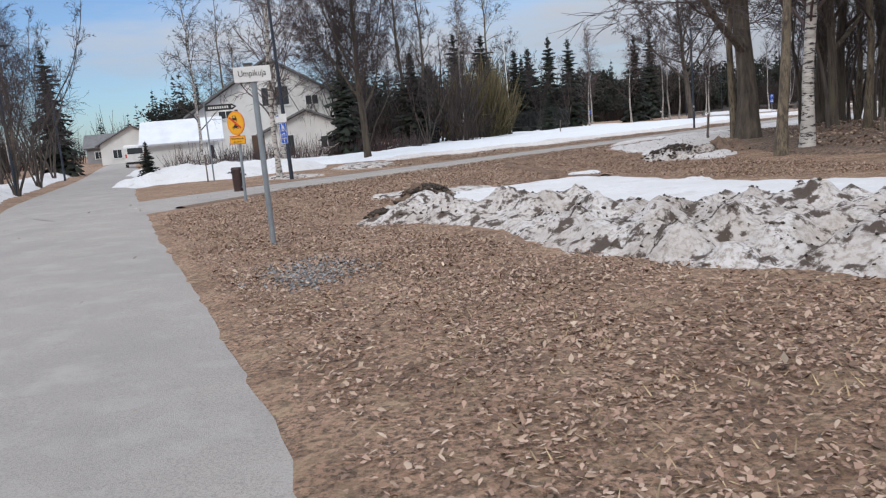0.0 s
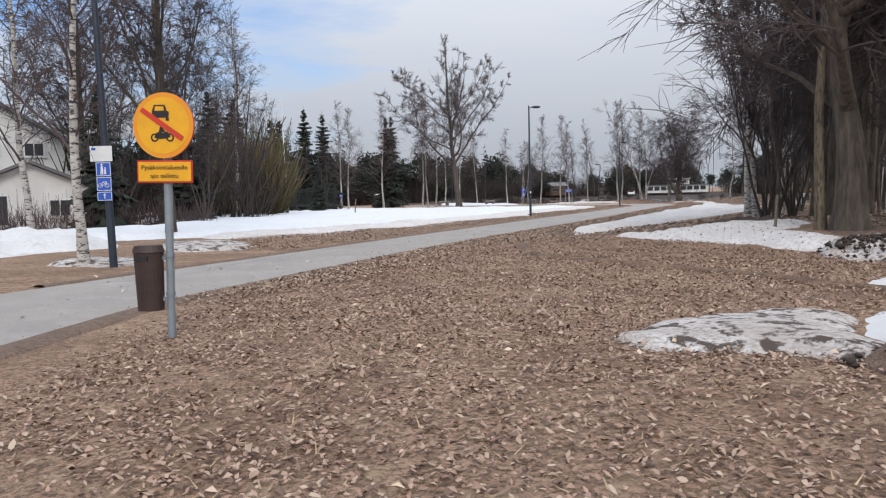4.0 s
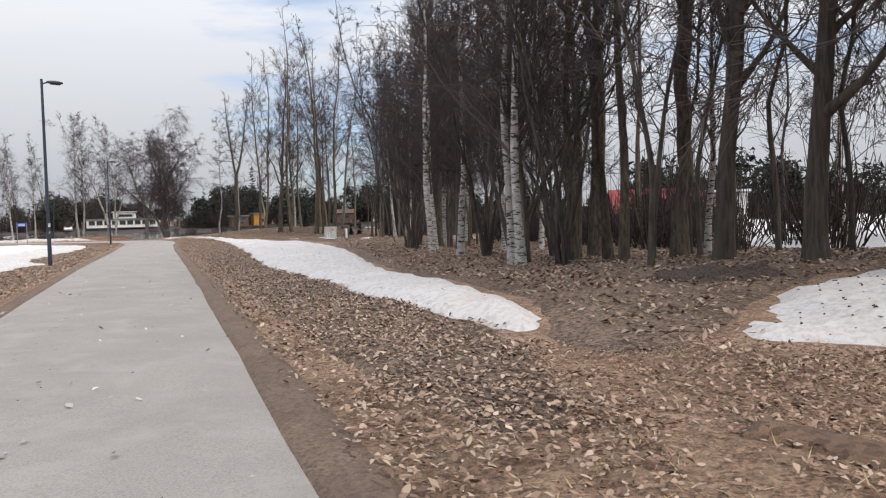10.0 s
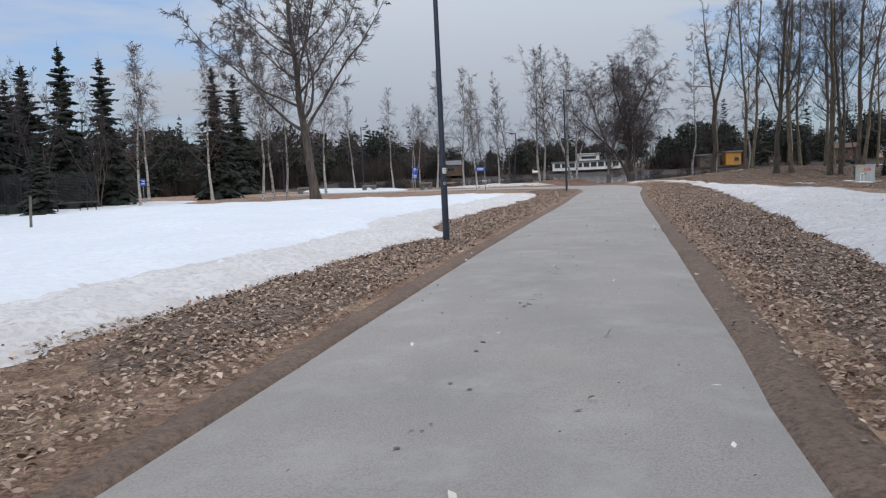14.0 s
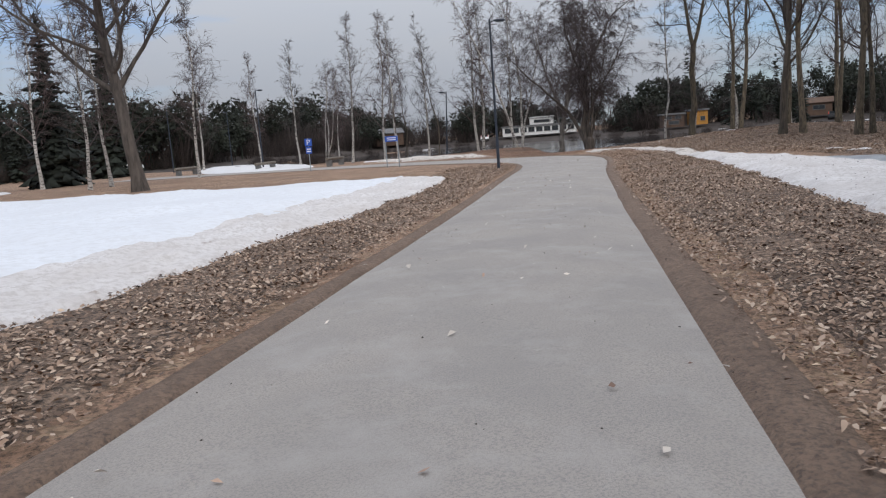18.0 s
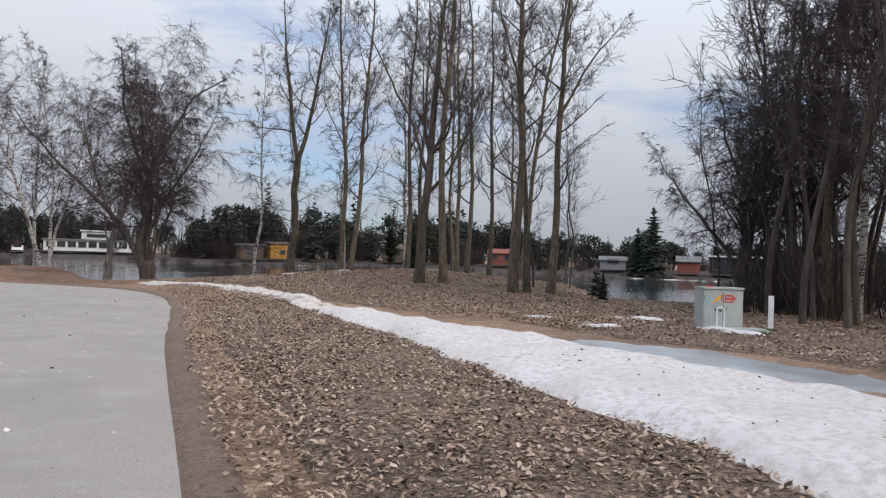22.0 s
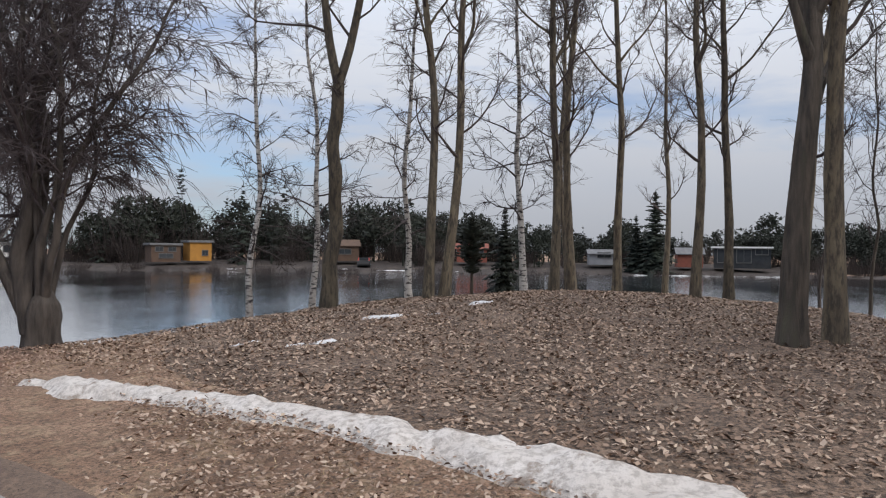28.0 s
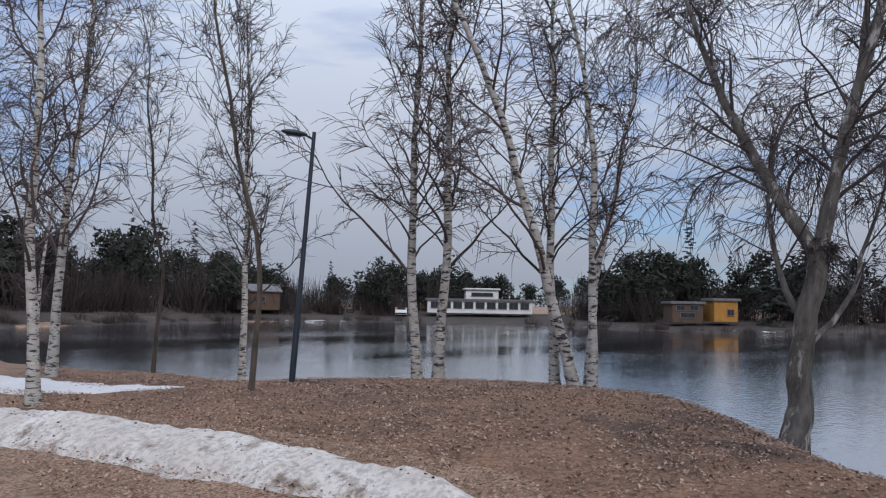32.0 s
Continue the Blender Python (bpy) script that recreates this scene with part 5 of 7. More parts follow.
def round_arrays(seed, H, R, blobs=10, tufts=62):
    """A rounded crown of many small needled or leafy tufts in overlapping clumps, on a short trunk."""
    rng = np.random.default_rng(seed)
    tb = Tubes()
    tb.add([(0, 0, 0), (0, 0, H * 0.6)], [0.09, 0.05], 4)
    f0 = np.concatenate(tb.f)
    V, F = [np.concatenate(tb.v)], [np.concatenate([f0[:, [0, 1, 2]], f0[:, [0, 2, 3]]])]
    n = len(V[0])
    for _ in range(blobs):
        q = rng.random()
        c = np.array([*(rng.normal(0, R * 0.42 * (1.1 - 0.7 * q), 2)), H * (0.38 + 0.5 * q)])
        br = R * rng.uniform(0.35, 0.6)
        for _ in range(tufts):
            d = rng.normal(0, 1, 3)
            d /= np.linalg.norm(d)
            p = c + d * br * rng.uniform(0.6, 1.05) * np.array([1, 1, 0.75])
            e = rng.normal(0, R * 0.075, (3, 3))
            V.append(p + e)
            F.append(np.array([[n, n + 1, n + 2]]))
            n += 3
    return np.concatenate(V), np.concatenate(F)


FAR_SPRUCE = [conifer_arrays(70 + i, 6.0, 1.15, "spruce", step=0.42, per=6) for i in range(3)]
FAR_PINE = [round_arrays(80 + i, 5.6, 2.0) for i in range(4)]
BUSHES = [bush_arrays(90 + i, 3.0, 1.3, 60) for i in range(3)]
SHRUBS = [bush_arrays(96 + i, 3.0, 1.4, 330) for i in range(3)]
# the far shore, seen across the lake (depth runs away from the water)
FAR = [(28, 108), (40, 113), (50, 122), (66, 128.5), (84, 130), (98, 118), (98.5, 106), (101, 94), (103, 88), (107, 73), (111, 52), (112, 28), (116, 0)][::-1]
scatter("far_pines", FAR_PINE, along(FAR, 290, 26, 0.55, 1.45, 1), M_PINE, "dark pine wood across the lake")
scatter("far_spruces", FAR_SPRUCE, along(FAR, 110, 26, 0.6, 1.5, 2), M_SPRUCE, "dark spruce wood across the lake")
scatter("far_bushes", BUSHES, along(FAR, 760, 18, 0.8, 1.7, 3), M_FARBANK, "brown leafless undergrowth on the far bank")
scatter("shore_scrub", BUSHES, along([(x + 0.02 * (x - 37), y + 0.02 * (y - 60)) for x, y in BANKSIDE][::-1], 230, 1.6, 0.22, 0.5, 23, 1.5), M_FARBANK, "low brown scrub along the far waterline")
FAR_BACK = [(70 + (x - 70) * 1.16, 78 + (y - 78) * 1.16) for x, y in FAR]
scatter("far_backwood", FAR_PINE, along(FAR_BACK, 330, 16, 0.7, 1.15, 21), M_PINE, "dark wood closing the far shore behind the houses")
PARK = [(-30, 84), (0, 92), (14, 100), (30, 108), (38, 116)][::-1]
scatter("park_spruces", FAR_SPRUCE, along(PARK, 190, 20, 0.8, 1.3, 4), M_SPRUCE, "dark spruces closing the park")
scatter("park_pines", FAR_PINE, along(PARK, 130, 25, 0.7, 1.1, 5), M_PINE, "dark pines closing the park")
scatter("park_bushes", BUSHES, along(PARK, 170, 14, 0.5, 1.1, 6), M_FARBANK, "brown leafless scrub at the park edge")
EAST = [(30, -30), (52, -12), (66, 12), (62, 30)]
scatter("east_pines", FAR_PINE, along(EAST, 70, 22, 0.9, 1.3, 7), M_PINE, "dark pines behind the red-roofed house")
scatter("east_spruces", FAR_SPRUCE, along(EAST, 40, 22, 0.8, 1.3, 8), M_SPRUCE, "dark spruces behind the red-roofed house")
WEST = [(-12, 8), (-16, 22), (-22, 38), (-34, 66), (-46, 96), (-30, 112), (-14, 88)]
scatter("lane_bushes", BUSHES, along([(q[0], q[1]) for q in WEST][::-1], 90, 8, 0.8, 1.9, 9), M_FARBANK, "brown leafless scrub along the lane")
scatter("lane_spruces", FAR_SPRUCE, along([(q[0] - 4, q[1]) for q in WEST][::-1], 40, 14, 0.6, 1.2, 10), M_SPRUCE, "dark spruces behind the lane")
scatter("grove_brush", BUSHES, along([(16, 20), (33, 34)], 60, 5, 0.45, 0.85, 12) + along([(12, 16), (22, 12)], 10, 4, 0.2, 0.4, 13), M_FARBANK, "brown brushwood inside the grove")
scatter("shore_brush", BUSHES, [(41 + 9 * random.random(), 38 + 6 * random.random(), random.uniform(0.35, 0.8), 1.0, n, n) for n in range(26)], M_FARBANK, "brown brushwood in the shore thicket")
scatter("garden_shrubs", SHRUBS, [(3.9, 50.6, 1.75, 1.0, 0, 0), (2.9, 51.2, 1.6, 1.0, 1, 1), (4.8, 51.4, 1.55, 1.0, 2, 2)], M_SHRUB, "large round olive-brown leafless shrub")
scatter("park_shrubs", BUSHES, [(5 + 0.62 * n, 73.5 + 3.0 * random.random() + 0.1 * n, 1.1 + 0.8 * random.random(), 1.2, n, n) for n in range(16)] + [(-4.5 + 1.0 * n, 44 + 5 * random.random(), 1.0 + 0.9 * random.random(), 1.2, n, n) for n in range(9)], M_FARBANK, "tall brown leafless shrubs among the park spruces")
scatter("hedge", BUSHES, [(-10.5 + 0.45 * n, 33.2 + 0.25 * n + 0.3 * random.random(), 0.42, 1.2, n, n) for n in range(24)], M_TWIG_RED, "low reddish-brown leafless hedge before the white house")


# ---- signs, lamps and small things ----
def text(body, size, parent, m, material, depth=0.002, name="lettering", width=None):
    cu = bpy.data.curves.new(name, "FONT")
    cu.body, cu.size, cu.align_x, cu.align_y, cu.extrude = body, size, "CENTER", "CENTER", depth
    cu.materials.append(material)
    ob = new(name, cu)
    ob.parent = parent
    ob.matrix_basis = m
    if width:
        bpy.context.view_layer.update()
        if ob.dimensions.x > 0:
            ob.scale = (width / ob.dimensions.x, 1, 1)
    return ob


def disc(r, thick, y, bm=None, seg=40, x=0, z=0):
    """A round plate whose face looks to -y."""
    bm = bm or bmesh.new()
    bmesh.ops.create_cone(bm, cap_ends=True, segments=seg, radius1=r, radius2=r, depth=thick, matrix=Matrix.Translation((x, y, z)) @ Matrix.Rotation(radians(90), 4, "X"))
    return bm


def flat(points, y, thick, bm=None):
    """An upright plate of that outline in x and z, face to -y."""
    bm = bm or bmesh.new()
    a = [bm.verts.new((x, y, z)) for x, z in points]
    b = [bm.verts.new((x, y + thick, z)) for x, z in points]
    bm.faces.new(a)
    bm.faces.new(b[::-1])
    n = len(a)
    for i in range(n):
        bm.faces.new((a[i], b[i], b[(i + 1) % n], a[(i + 1) % n]))
    bmesh.ops.recalc_face_normals(bm, faces=bm.faces[:])
    return bm


def rect(x0, z0, x1, z1):
    return [(x0, z0), (x1, z0), (x1, z1), (x0, z1)]


def ring(r0, r1, y, thick, cx=0, cz=0, n=28, bm=None):
    bm = bm or bmesh.new()
    for i in range(n):
        a, b = 2 * math.pi * i / n, 2 * math.pi * (i + 1) / n
        flat([(cx + r0 * math.cos(a), cz + r0 * math.sin(a)), (cx + r1 * math.cos(a), cz + r1 * math.sin(a)), (cx + r1 * math.cos(b), cz + r1 * math.sin(b)), (cx + r0 * math.cos(b), cz + r0 * math.sin(b))], y, thick, bm)
    return bm


def facing(x, y, bearing):
    """A pose on the ground whose -y side looks along that compass bearing (0 is +y, 90 is +x)."""
    return pose(x, y, gz(x, y), 0, 0, 180 - bearing)


def no_vehicles_sign():
    s = empty("traffic_sign", facing(-3.36, 14.3, 214) @ pose(0, 0, 0, 0, 1.6, 0), "yellow no motor vehicles sign with text plate on a steel post", "traffic sign")
    part("post", rod((0, 0, -0.2), (0, 0, 1.66), 0.027, sides=14), M_GALV, s)
    part("cap", rod((0, 0, 1.655), (0, 0, 1.68), 0.029, sides=14), M_BLACK, s)
    part("back_plate", disc(0.218, 0.012, -0.036, z=1.44), M_RED, s, "round plate with a worn red rim")
    part("face", disc(0.186, 0.006, -0.046, z=1.44), M_YELLOW, s, "yellow round face")
    part("rim", ring(0.172, 0.217, -0.0475, 0.004, 0, 1.44, 40), mat("faded_orange_red_rim", (0.82, 0.27, 0.02), 0.45, var=(0.75, 0.33, 0.02), scale=6), s, "faded orange-red rim")
    car = bmesh.new()
    flat([(-0.075, 1.49), (0.035, 1.49), (0.045, 1.505), (0.045, 1.53), (0.03, 1.535), (0.018, 1.575), (-0.06, 1.575), (-0.075, 1.535)], -0.0515, 0.003, car)
    flat(rect(-0.075, 1.47, -0.052, 1.492), -0.0515, 0.003, car)
    flat(rect(0.022, 1.47, 0.045, 1.492), -0.0515, 0.003, car)
    part("car_symbol", car, M_BLACK, s)
    part("car_window", flat([(-0.056, 1.537), (0.014, 1.537), (0.006, 1.565), (-0.05, 1.565)], -0.053, 0.002), M_YELLOW, s)
    bike = ring(0.018, 0.028, -0.0515, 0.003, -0.06, 1.36)
    ring(0.018, 0.028, -0.0515, 0.003, 0.05, 1.36, bm=bike)
    flat([(-0.062, 1.36), (-0.05, 1.39), (-0.02, 1.4), (0.0, 1.39), (0.03, 1.4), (0.055, 1.366), (0.03, 1.355), (-0.03, 1.35)], -0.0515, 0.003, bike)
    flat([(-0.03, 1.395), (-0.02, 1.43), (-0.005, 1.45), (0.008, 1.44), (0.0, 1.42), (0.02, 1.395)], -0.0515, 0.003, bike)
    part("motorcycle_symbol", bike, M_BLACK, s)
    part("red_bar", flat([(-0.16, 1.535), (-0.14, 1.56), (0.15, 1.365), (0.13, 1.335)], -0.056, 0.003), M_RED, s)
    plate = part("text_plate", box(0.4, 0.01, 0.15, 0, -0.036, 1.06, bevel=0.003), M_RED, s, "yellow text plate with red border")
    part("plate_face", box(0.378, 0.004, 0.128, 0, -0.042, 1.071), M_YELLOW, plate)
    for k, (line, wd) in enumerate((("Pysäköintialueelle", 0.33), ("ajo sallittu", 0.2))):
        text(line, 0.042, s, pose(0, -0.046, 1.162 - 0.056 * k, 90, 0, 0), M_BLACK, 0.0008, width=wd)
    for z in (0.3, 0.56, 1.1, 1.3, 1.56):
        part("clamp", rod((0, 0, z), (0, 0, z + 0.025), 0.033, sides=14), M_GALV, s)
    b = empty("litter_bin", facing(-3.36, 14.3, 214) @ pose(-0.13, -0.02, 0.2), "dark brown oval plastic litter bin strapped to a sign post", "bin")
    body = bmesh.new()
    bmesh.ops.create_cone(body, cap_ends=True, segments=26, radius1=0.085, radius2=0.097, depth=0.4, matrix=Matrix.Translation((0, 0, 0.2)) @ Matrix.Diagonal((1.05, 0.9, 1, 1)))
    part("body", body, M_BIN, b)
    lid = bmesh.new()
    bmesh.ops.create_cone(lid, cap_ends=True, segments=26, radius1=0.106, radius2=0.09, depth=0.045, matrix=Matrix.Translation((0, 0, 0.42)) @ Matrix.Diagonal((1.05, 0.9, 1, 1)))
    part("lid", lid, M_BIN, b)
    part("slot", box(0.1, 0.01, 0.035, -0.01, -0.083, 0.34, bevel=0.003), M_BLACK, b)
    for z in (0.06, 0.34):
        part("bracket", box(0.05, 0.02, 0.03, 0.1, 0.01, z), M_GALV, b)


no_vehicles_sign()


def lamp_post(x, y, h, arm_bearing, label, r=0.05, arm=0.32):
    s = empty("street_lamp", pose(x, y, gz(x, y)), label, "street lamp", "street lamps")
    pole = rod((0, 0, -0.3), (0, 0, 0.95), r, r * 0.98, 18)
    part("base_tube", pole, M_POLE_BLUE, s)
    part("pole", rod((0, 0, 0.95), (0, 0, h), r * 0.86, r * 0.6, 16), M_POLE_BLUE, s)
    part("collar", rod((0, 0, 0.93), (0, 0, 0.97), r * 1.04, sides=18), M_POLE_BLUE, s)
    d = Vector((math.sin(radians(arm_bearing)), math.cos(radians(arm_bearing)), 0))
    part("arm", rod((0, 0, h - 0.12), d * arm * 0.5 + Vector((0, 0, h - 0.06)), 0.02, 0.018, 10), M_POLE_BLUE, s)
    turn = Matrix.Rotation(-radians(arm_bearing), 4, "Z")
    head = bmesh.new()
    bmesh.ops.create_icosphere(head, subdivisions=3, radius=1, matrix=Matrix.Translation(d * (arm * 0.5 + 0.15) + Vector((0, 0, h - 0.06))) @ turn @ Matrix.Diagonal((0.085, 0.21, 0.05, 1)))
    hd = part("head", head, M_POLE_BLUE, s)
    part("lens", box(0.1, 0.24, 0.012, 0, 0, 0, bevel=0.004, turn=None), M_GLASS, s).matrix_basis = Matrix.Translation(d * (arm * 0.5 + 0.16) + Vector((0, 0, h - 0.115))) @ turn
    part("hatch", box(0.05, 0.012, 0.16, 0, -r * 0.99, 0.35, bevel=0.003), M_POLE_BLUE, s)
    return s


lamp1 = lamp_post(13.22, 37.4, 4.75, 112, "dark blue lamp post with stickers beside the snow field")


def sticker(parent, r, bearing, z, w, h, label):
    t = parent.matrix_basis.translation
    m = pose(0, 0, z, 0, 0, 180 - bearing) @ pose(0, -r - 0.003, 0)
    bm = bmesh.new()
    n = 8
    for i in range(n):
        a0, a1 = (-0.5 + i / n) * w / r, (-0.5 + (i + 1) / n) * w / r
        q = [bm.verts.new((r * math.sin(a), r - r * math.cos(a), zz)) for a, zz in ((a0, 0), (a1, 0), (a1, h), (a0, h))]
        bm.faces.new(q)
    ob = part("sticker", bm, M_WHITE, parent, label)
    ob.matrix_basis = m
    return ob


s1 = sticker(lamp1, 0.046, 182, 1.03, 0.075, 0.082, "white sticker with black hand lettering")
for k, (line, z) in enumerate((("SKM", 0.058), ("CREW", 0.024))):
    text(line, 0.03, s1, pose(0, -0.0035, z, 90, 0, 0), M_BLACK, 0.0006, width=0.058)
s2 = sticker(lamp1, 0.05, 196, 0.87, 0.036, 0.034, "small dark sticker with white outline")
part("inner", flat(rect(-0.013, 0.005, 0.013, 0.029), -0.0025, 0.001), M_POLE_BLUE, s2)
lamp_post(31.35, 55.1, 4.75, 120, "dark blue lamp post where the path bends to the lake")
lamp_post(43.95, 75.3, 3.95, 290, "dark lamp post leaning slightly on the lake bank").rotation_euler = (radians(2.0), radians(2.6), 0)
lamp_post(35.5, 84.5, 5.2, 95, "thin lamp post by the lakeside car park")
lamp_post(33.0, 96.0, 5.0, 95, "thin lamp post far off in the park")
lamp_post(41.0, 105.0, 5.0, 260, "thin lamp post far off by the lake")
lamp_post(-12.6, 24.0, 4.6, 60, "thin lamp post beside the lane")
lamp_post(-16.6, 36.0, 4.6, 60, "thin lamp post beside the lane")


def cycle_sign():
    s = empty("street_lamp", pose(-3.6, 20.9, gz(-3.6, 20.9)), "dark blue lamp post carrying a white plate and blue path signs", "street lamp", "street lamps")
    part("pole", rod((0, 0, -0.3), (-0.08, 0, 5.2), 0.058, 0.036, 16), M_POLE_BLUE, s)
    part("arm", rod((-0.08, 0, 5.15), (-0.3, -0.2, 5.24), 0.02, 0.018, 8), M_POLE_BLUE, s)
    turn = pose(0, 0, 0, 0, 0, 180 - 196)
    holder = part("sign_bracket", box(0.03, 0.09, 0.9, -0.02, 0.02, 0.95), M_GALV, s)
    holder.matrix_basis = turn
    white = part("white_plate", box(0.3, 0.012, 0.22, -0.07, -0.075, 1.53, bevel=0.003), M_WHITE, holder, "plain white plate with a small blue mark")
    part("mark", box(0.06, 0.004, 0.035, -0.17, -0.083, 1.69), M_BLUE, holder)
    for k, (z, h) in enumerate(((1.32, 0.2), (1.11, 0.2), (0.97, 0.13))):
        part("blue_panel", box(0.205, 0.012, h, -0.05, -0.075, z, bevel=0.003), M_BLUE, holder)
        edge = bmesh.new()
        for a in (rect(-0.148, z + 0.004, 0.048, z + 0.012), rect(-0.148, z + h - 0.012, 0.048, z + h - 0.004), rect(-0.148, z + 0.012, -0.14, z + h - 0.012), rect(0.04, z + 0.012, 0.048, z + h - 0.012)):
            flat(a, -0.0835, 0.002, edge)
        part("white_border", edge, M_WHITE, holder)
    walker = bmesh.new()
    disc(0.014, 0.003, -0.084, walker, 14, -0.07, 1.485)
    flat([(-0.085, 1.465), (-0.055, 1.465), (-0.05, 1.41), (-0.055, 1.345), (-0.068, 1.345), (-0.07, 1.39), (-0.08, 1.345), (-0.094, 1.345), (-0.085, 1.41)], -0.0855, 0.003, walker)
    disc(0.01, 0.003, -0.084, walker, 14, -0.025, 1.44)
    flat([(-0.036, 1.425), (-0.014, 1.425), (-0.012, 1.345), (-0.022, 1.345), (-0.026, 1.38), (-0.032, 1.345), (-0.042, 1.345)], -0.0855, 0.003, walker)
    part("walker_symbol", walker, M_WHITE, holder)
    cyc = ring(0.024, 0.03, -0.0855, 0.003, -0.1, 1.19, 20)
    ring(0.024, 0.03, -0.0855, 0.003, -0.01, 1.19, 20, cyc)
    for a, b in (((-0.1, 1.19), (-0.06, 1.24)), ((-0.06, 1.24), (-0.03, 1.2)), ((-0.06, 1.24), (-0.02, 1.24)), ((-0.03, 1.2), (-0.02, 1.245)), ((-0.02, 1.25), (-0.01, 1.19)), ((-0.1, 1.19), (-0.03, 1.2))):
        v = Vector((b[0] - a[0], b[1] - a[1])).normalized() * 0.003
        flat([(a[0] - v.y, a[1] + v.x), (a[0] + v.y, a[1] - v.x), (b[0] + v.y, b[1] - v.x), (b[0] - v.y, b[1] + v.x)], -0.0855, 0.003, cyc)
    part("bicycle_symbol", cyc, M_WHITE, holder)
    part("arrow_symbol", flat([(-0.056, 1.0), (-0.044, 1.0), (-0.044, 1.05), (-0.03, 1.05), (-0.05, 1.08), (-0.07, 1.05), (-0.056, 1.05)], -0.0855, 0.003), M_WHITE, holder)


cycle_sign()


def name_sign():
    s = empty("dead_end_sign", facing(-1.64, 7.95, 176) @ pose(0, 0, 0, 4.5, 0, 0), "grey steel post with a white Umpikuja name plate", "street sign")
    part("post", rod((0, 0, -0.2), (0.02, 0, 1.72), 0.029, sides=16), M_GALV, s)
    part("plate", box(0.36, 0.014, 0.15, 0.02, -0.038, 1.67, bevel=0.004), M_WHITE, s, "white name plate")
    text("Umpikuja", 0.085, s, pose(0.02, -0.047, 1.752, 90, 0, 0), M_BLACK, 0.001, width=0.27)
    for z in (1.69, 1.78):
        part("clamp", box(0.07, 0.07, 0.02, 0.02, 0, z), M_GALV, s)
    t = empty("street_name_sign", facing(-6.2, 22.8, 168), "thin post with a black arrow-shaped street name plate", "street sign")
    part("post", rod((0, 0, -0.2), (0, 0, 2.25), 0.022, sides=12), M_GALV, t)
    part("plate", flat([(0.0, 2.03), (0.78, 2.03), (0.9, 2.115), (0.78, 2.2), (0.0, 2.2)], -0.035, 0.012), M_BLACK, t, "black arrow plate with unreadable white lettering")
    for k in range(9):
        part("letter_bar", box(0.04, 0.003, 0.07, 0.12 + 0.065 * k, -0.038, 2.08), M_WHITE, t)
    part("arrow_tip", flat([(0.75, 2.08), (0.84, 2.115), (0.75, 2.15)], -0.038, 0.003), M_WHITE, t)
    p = empty("marker_post", pose(-6.3, 22.5, gz(-6.3, 22.5)), "small white-topped marker stake in the snow", "stake")
    part("stake", rod((0, 0, -0.1), (0, 0, 0.8), 0.02), M_WOOD, p)
    part("top", rod((0, 0, 0.8), (0, 0, 0.92), 0.024), M_WHITE, p)


name_sign()


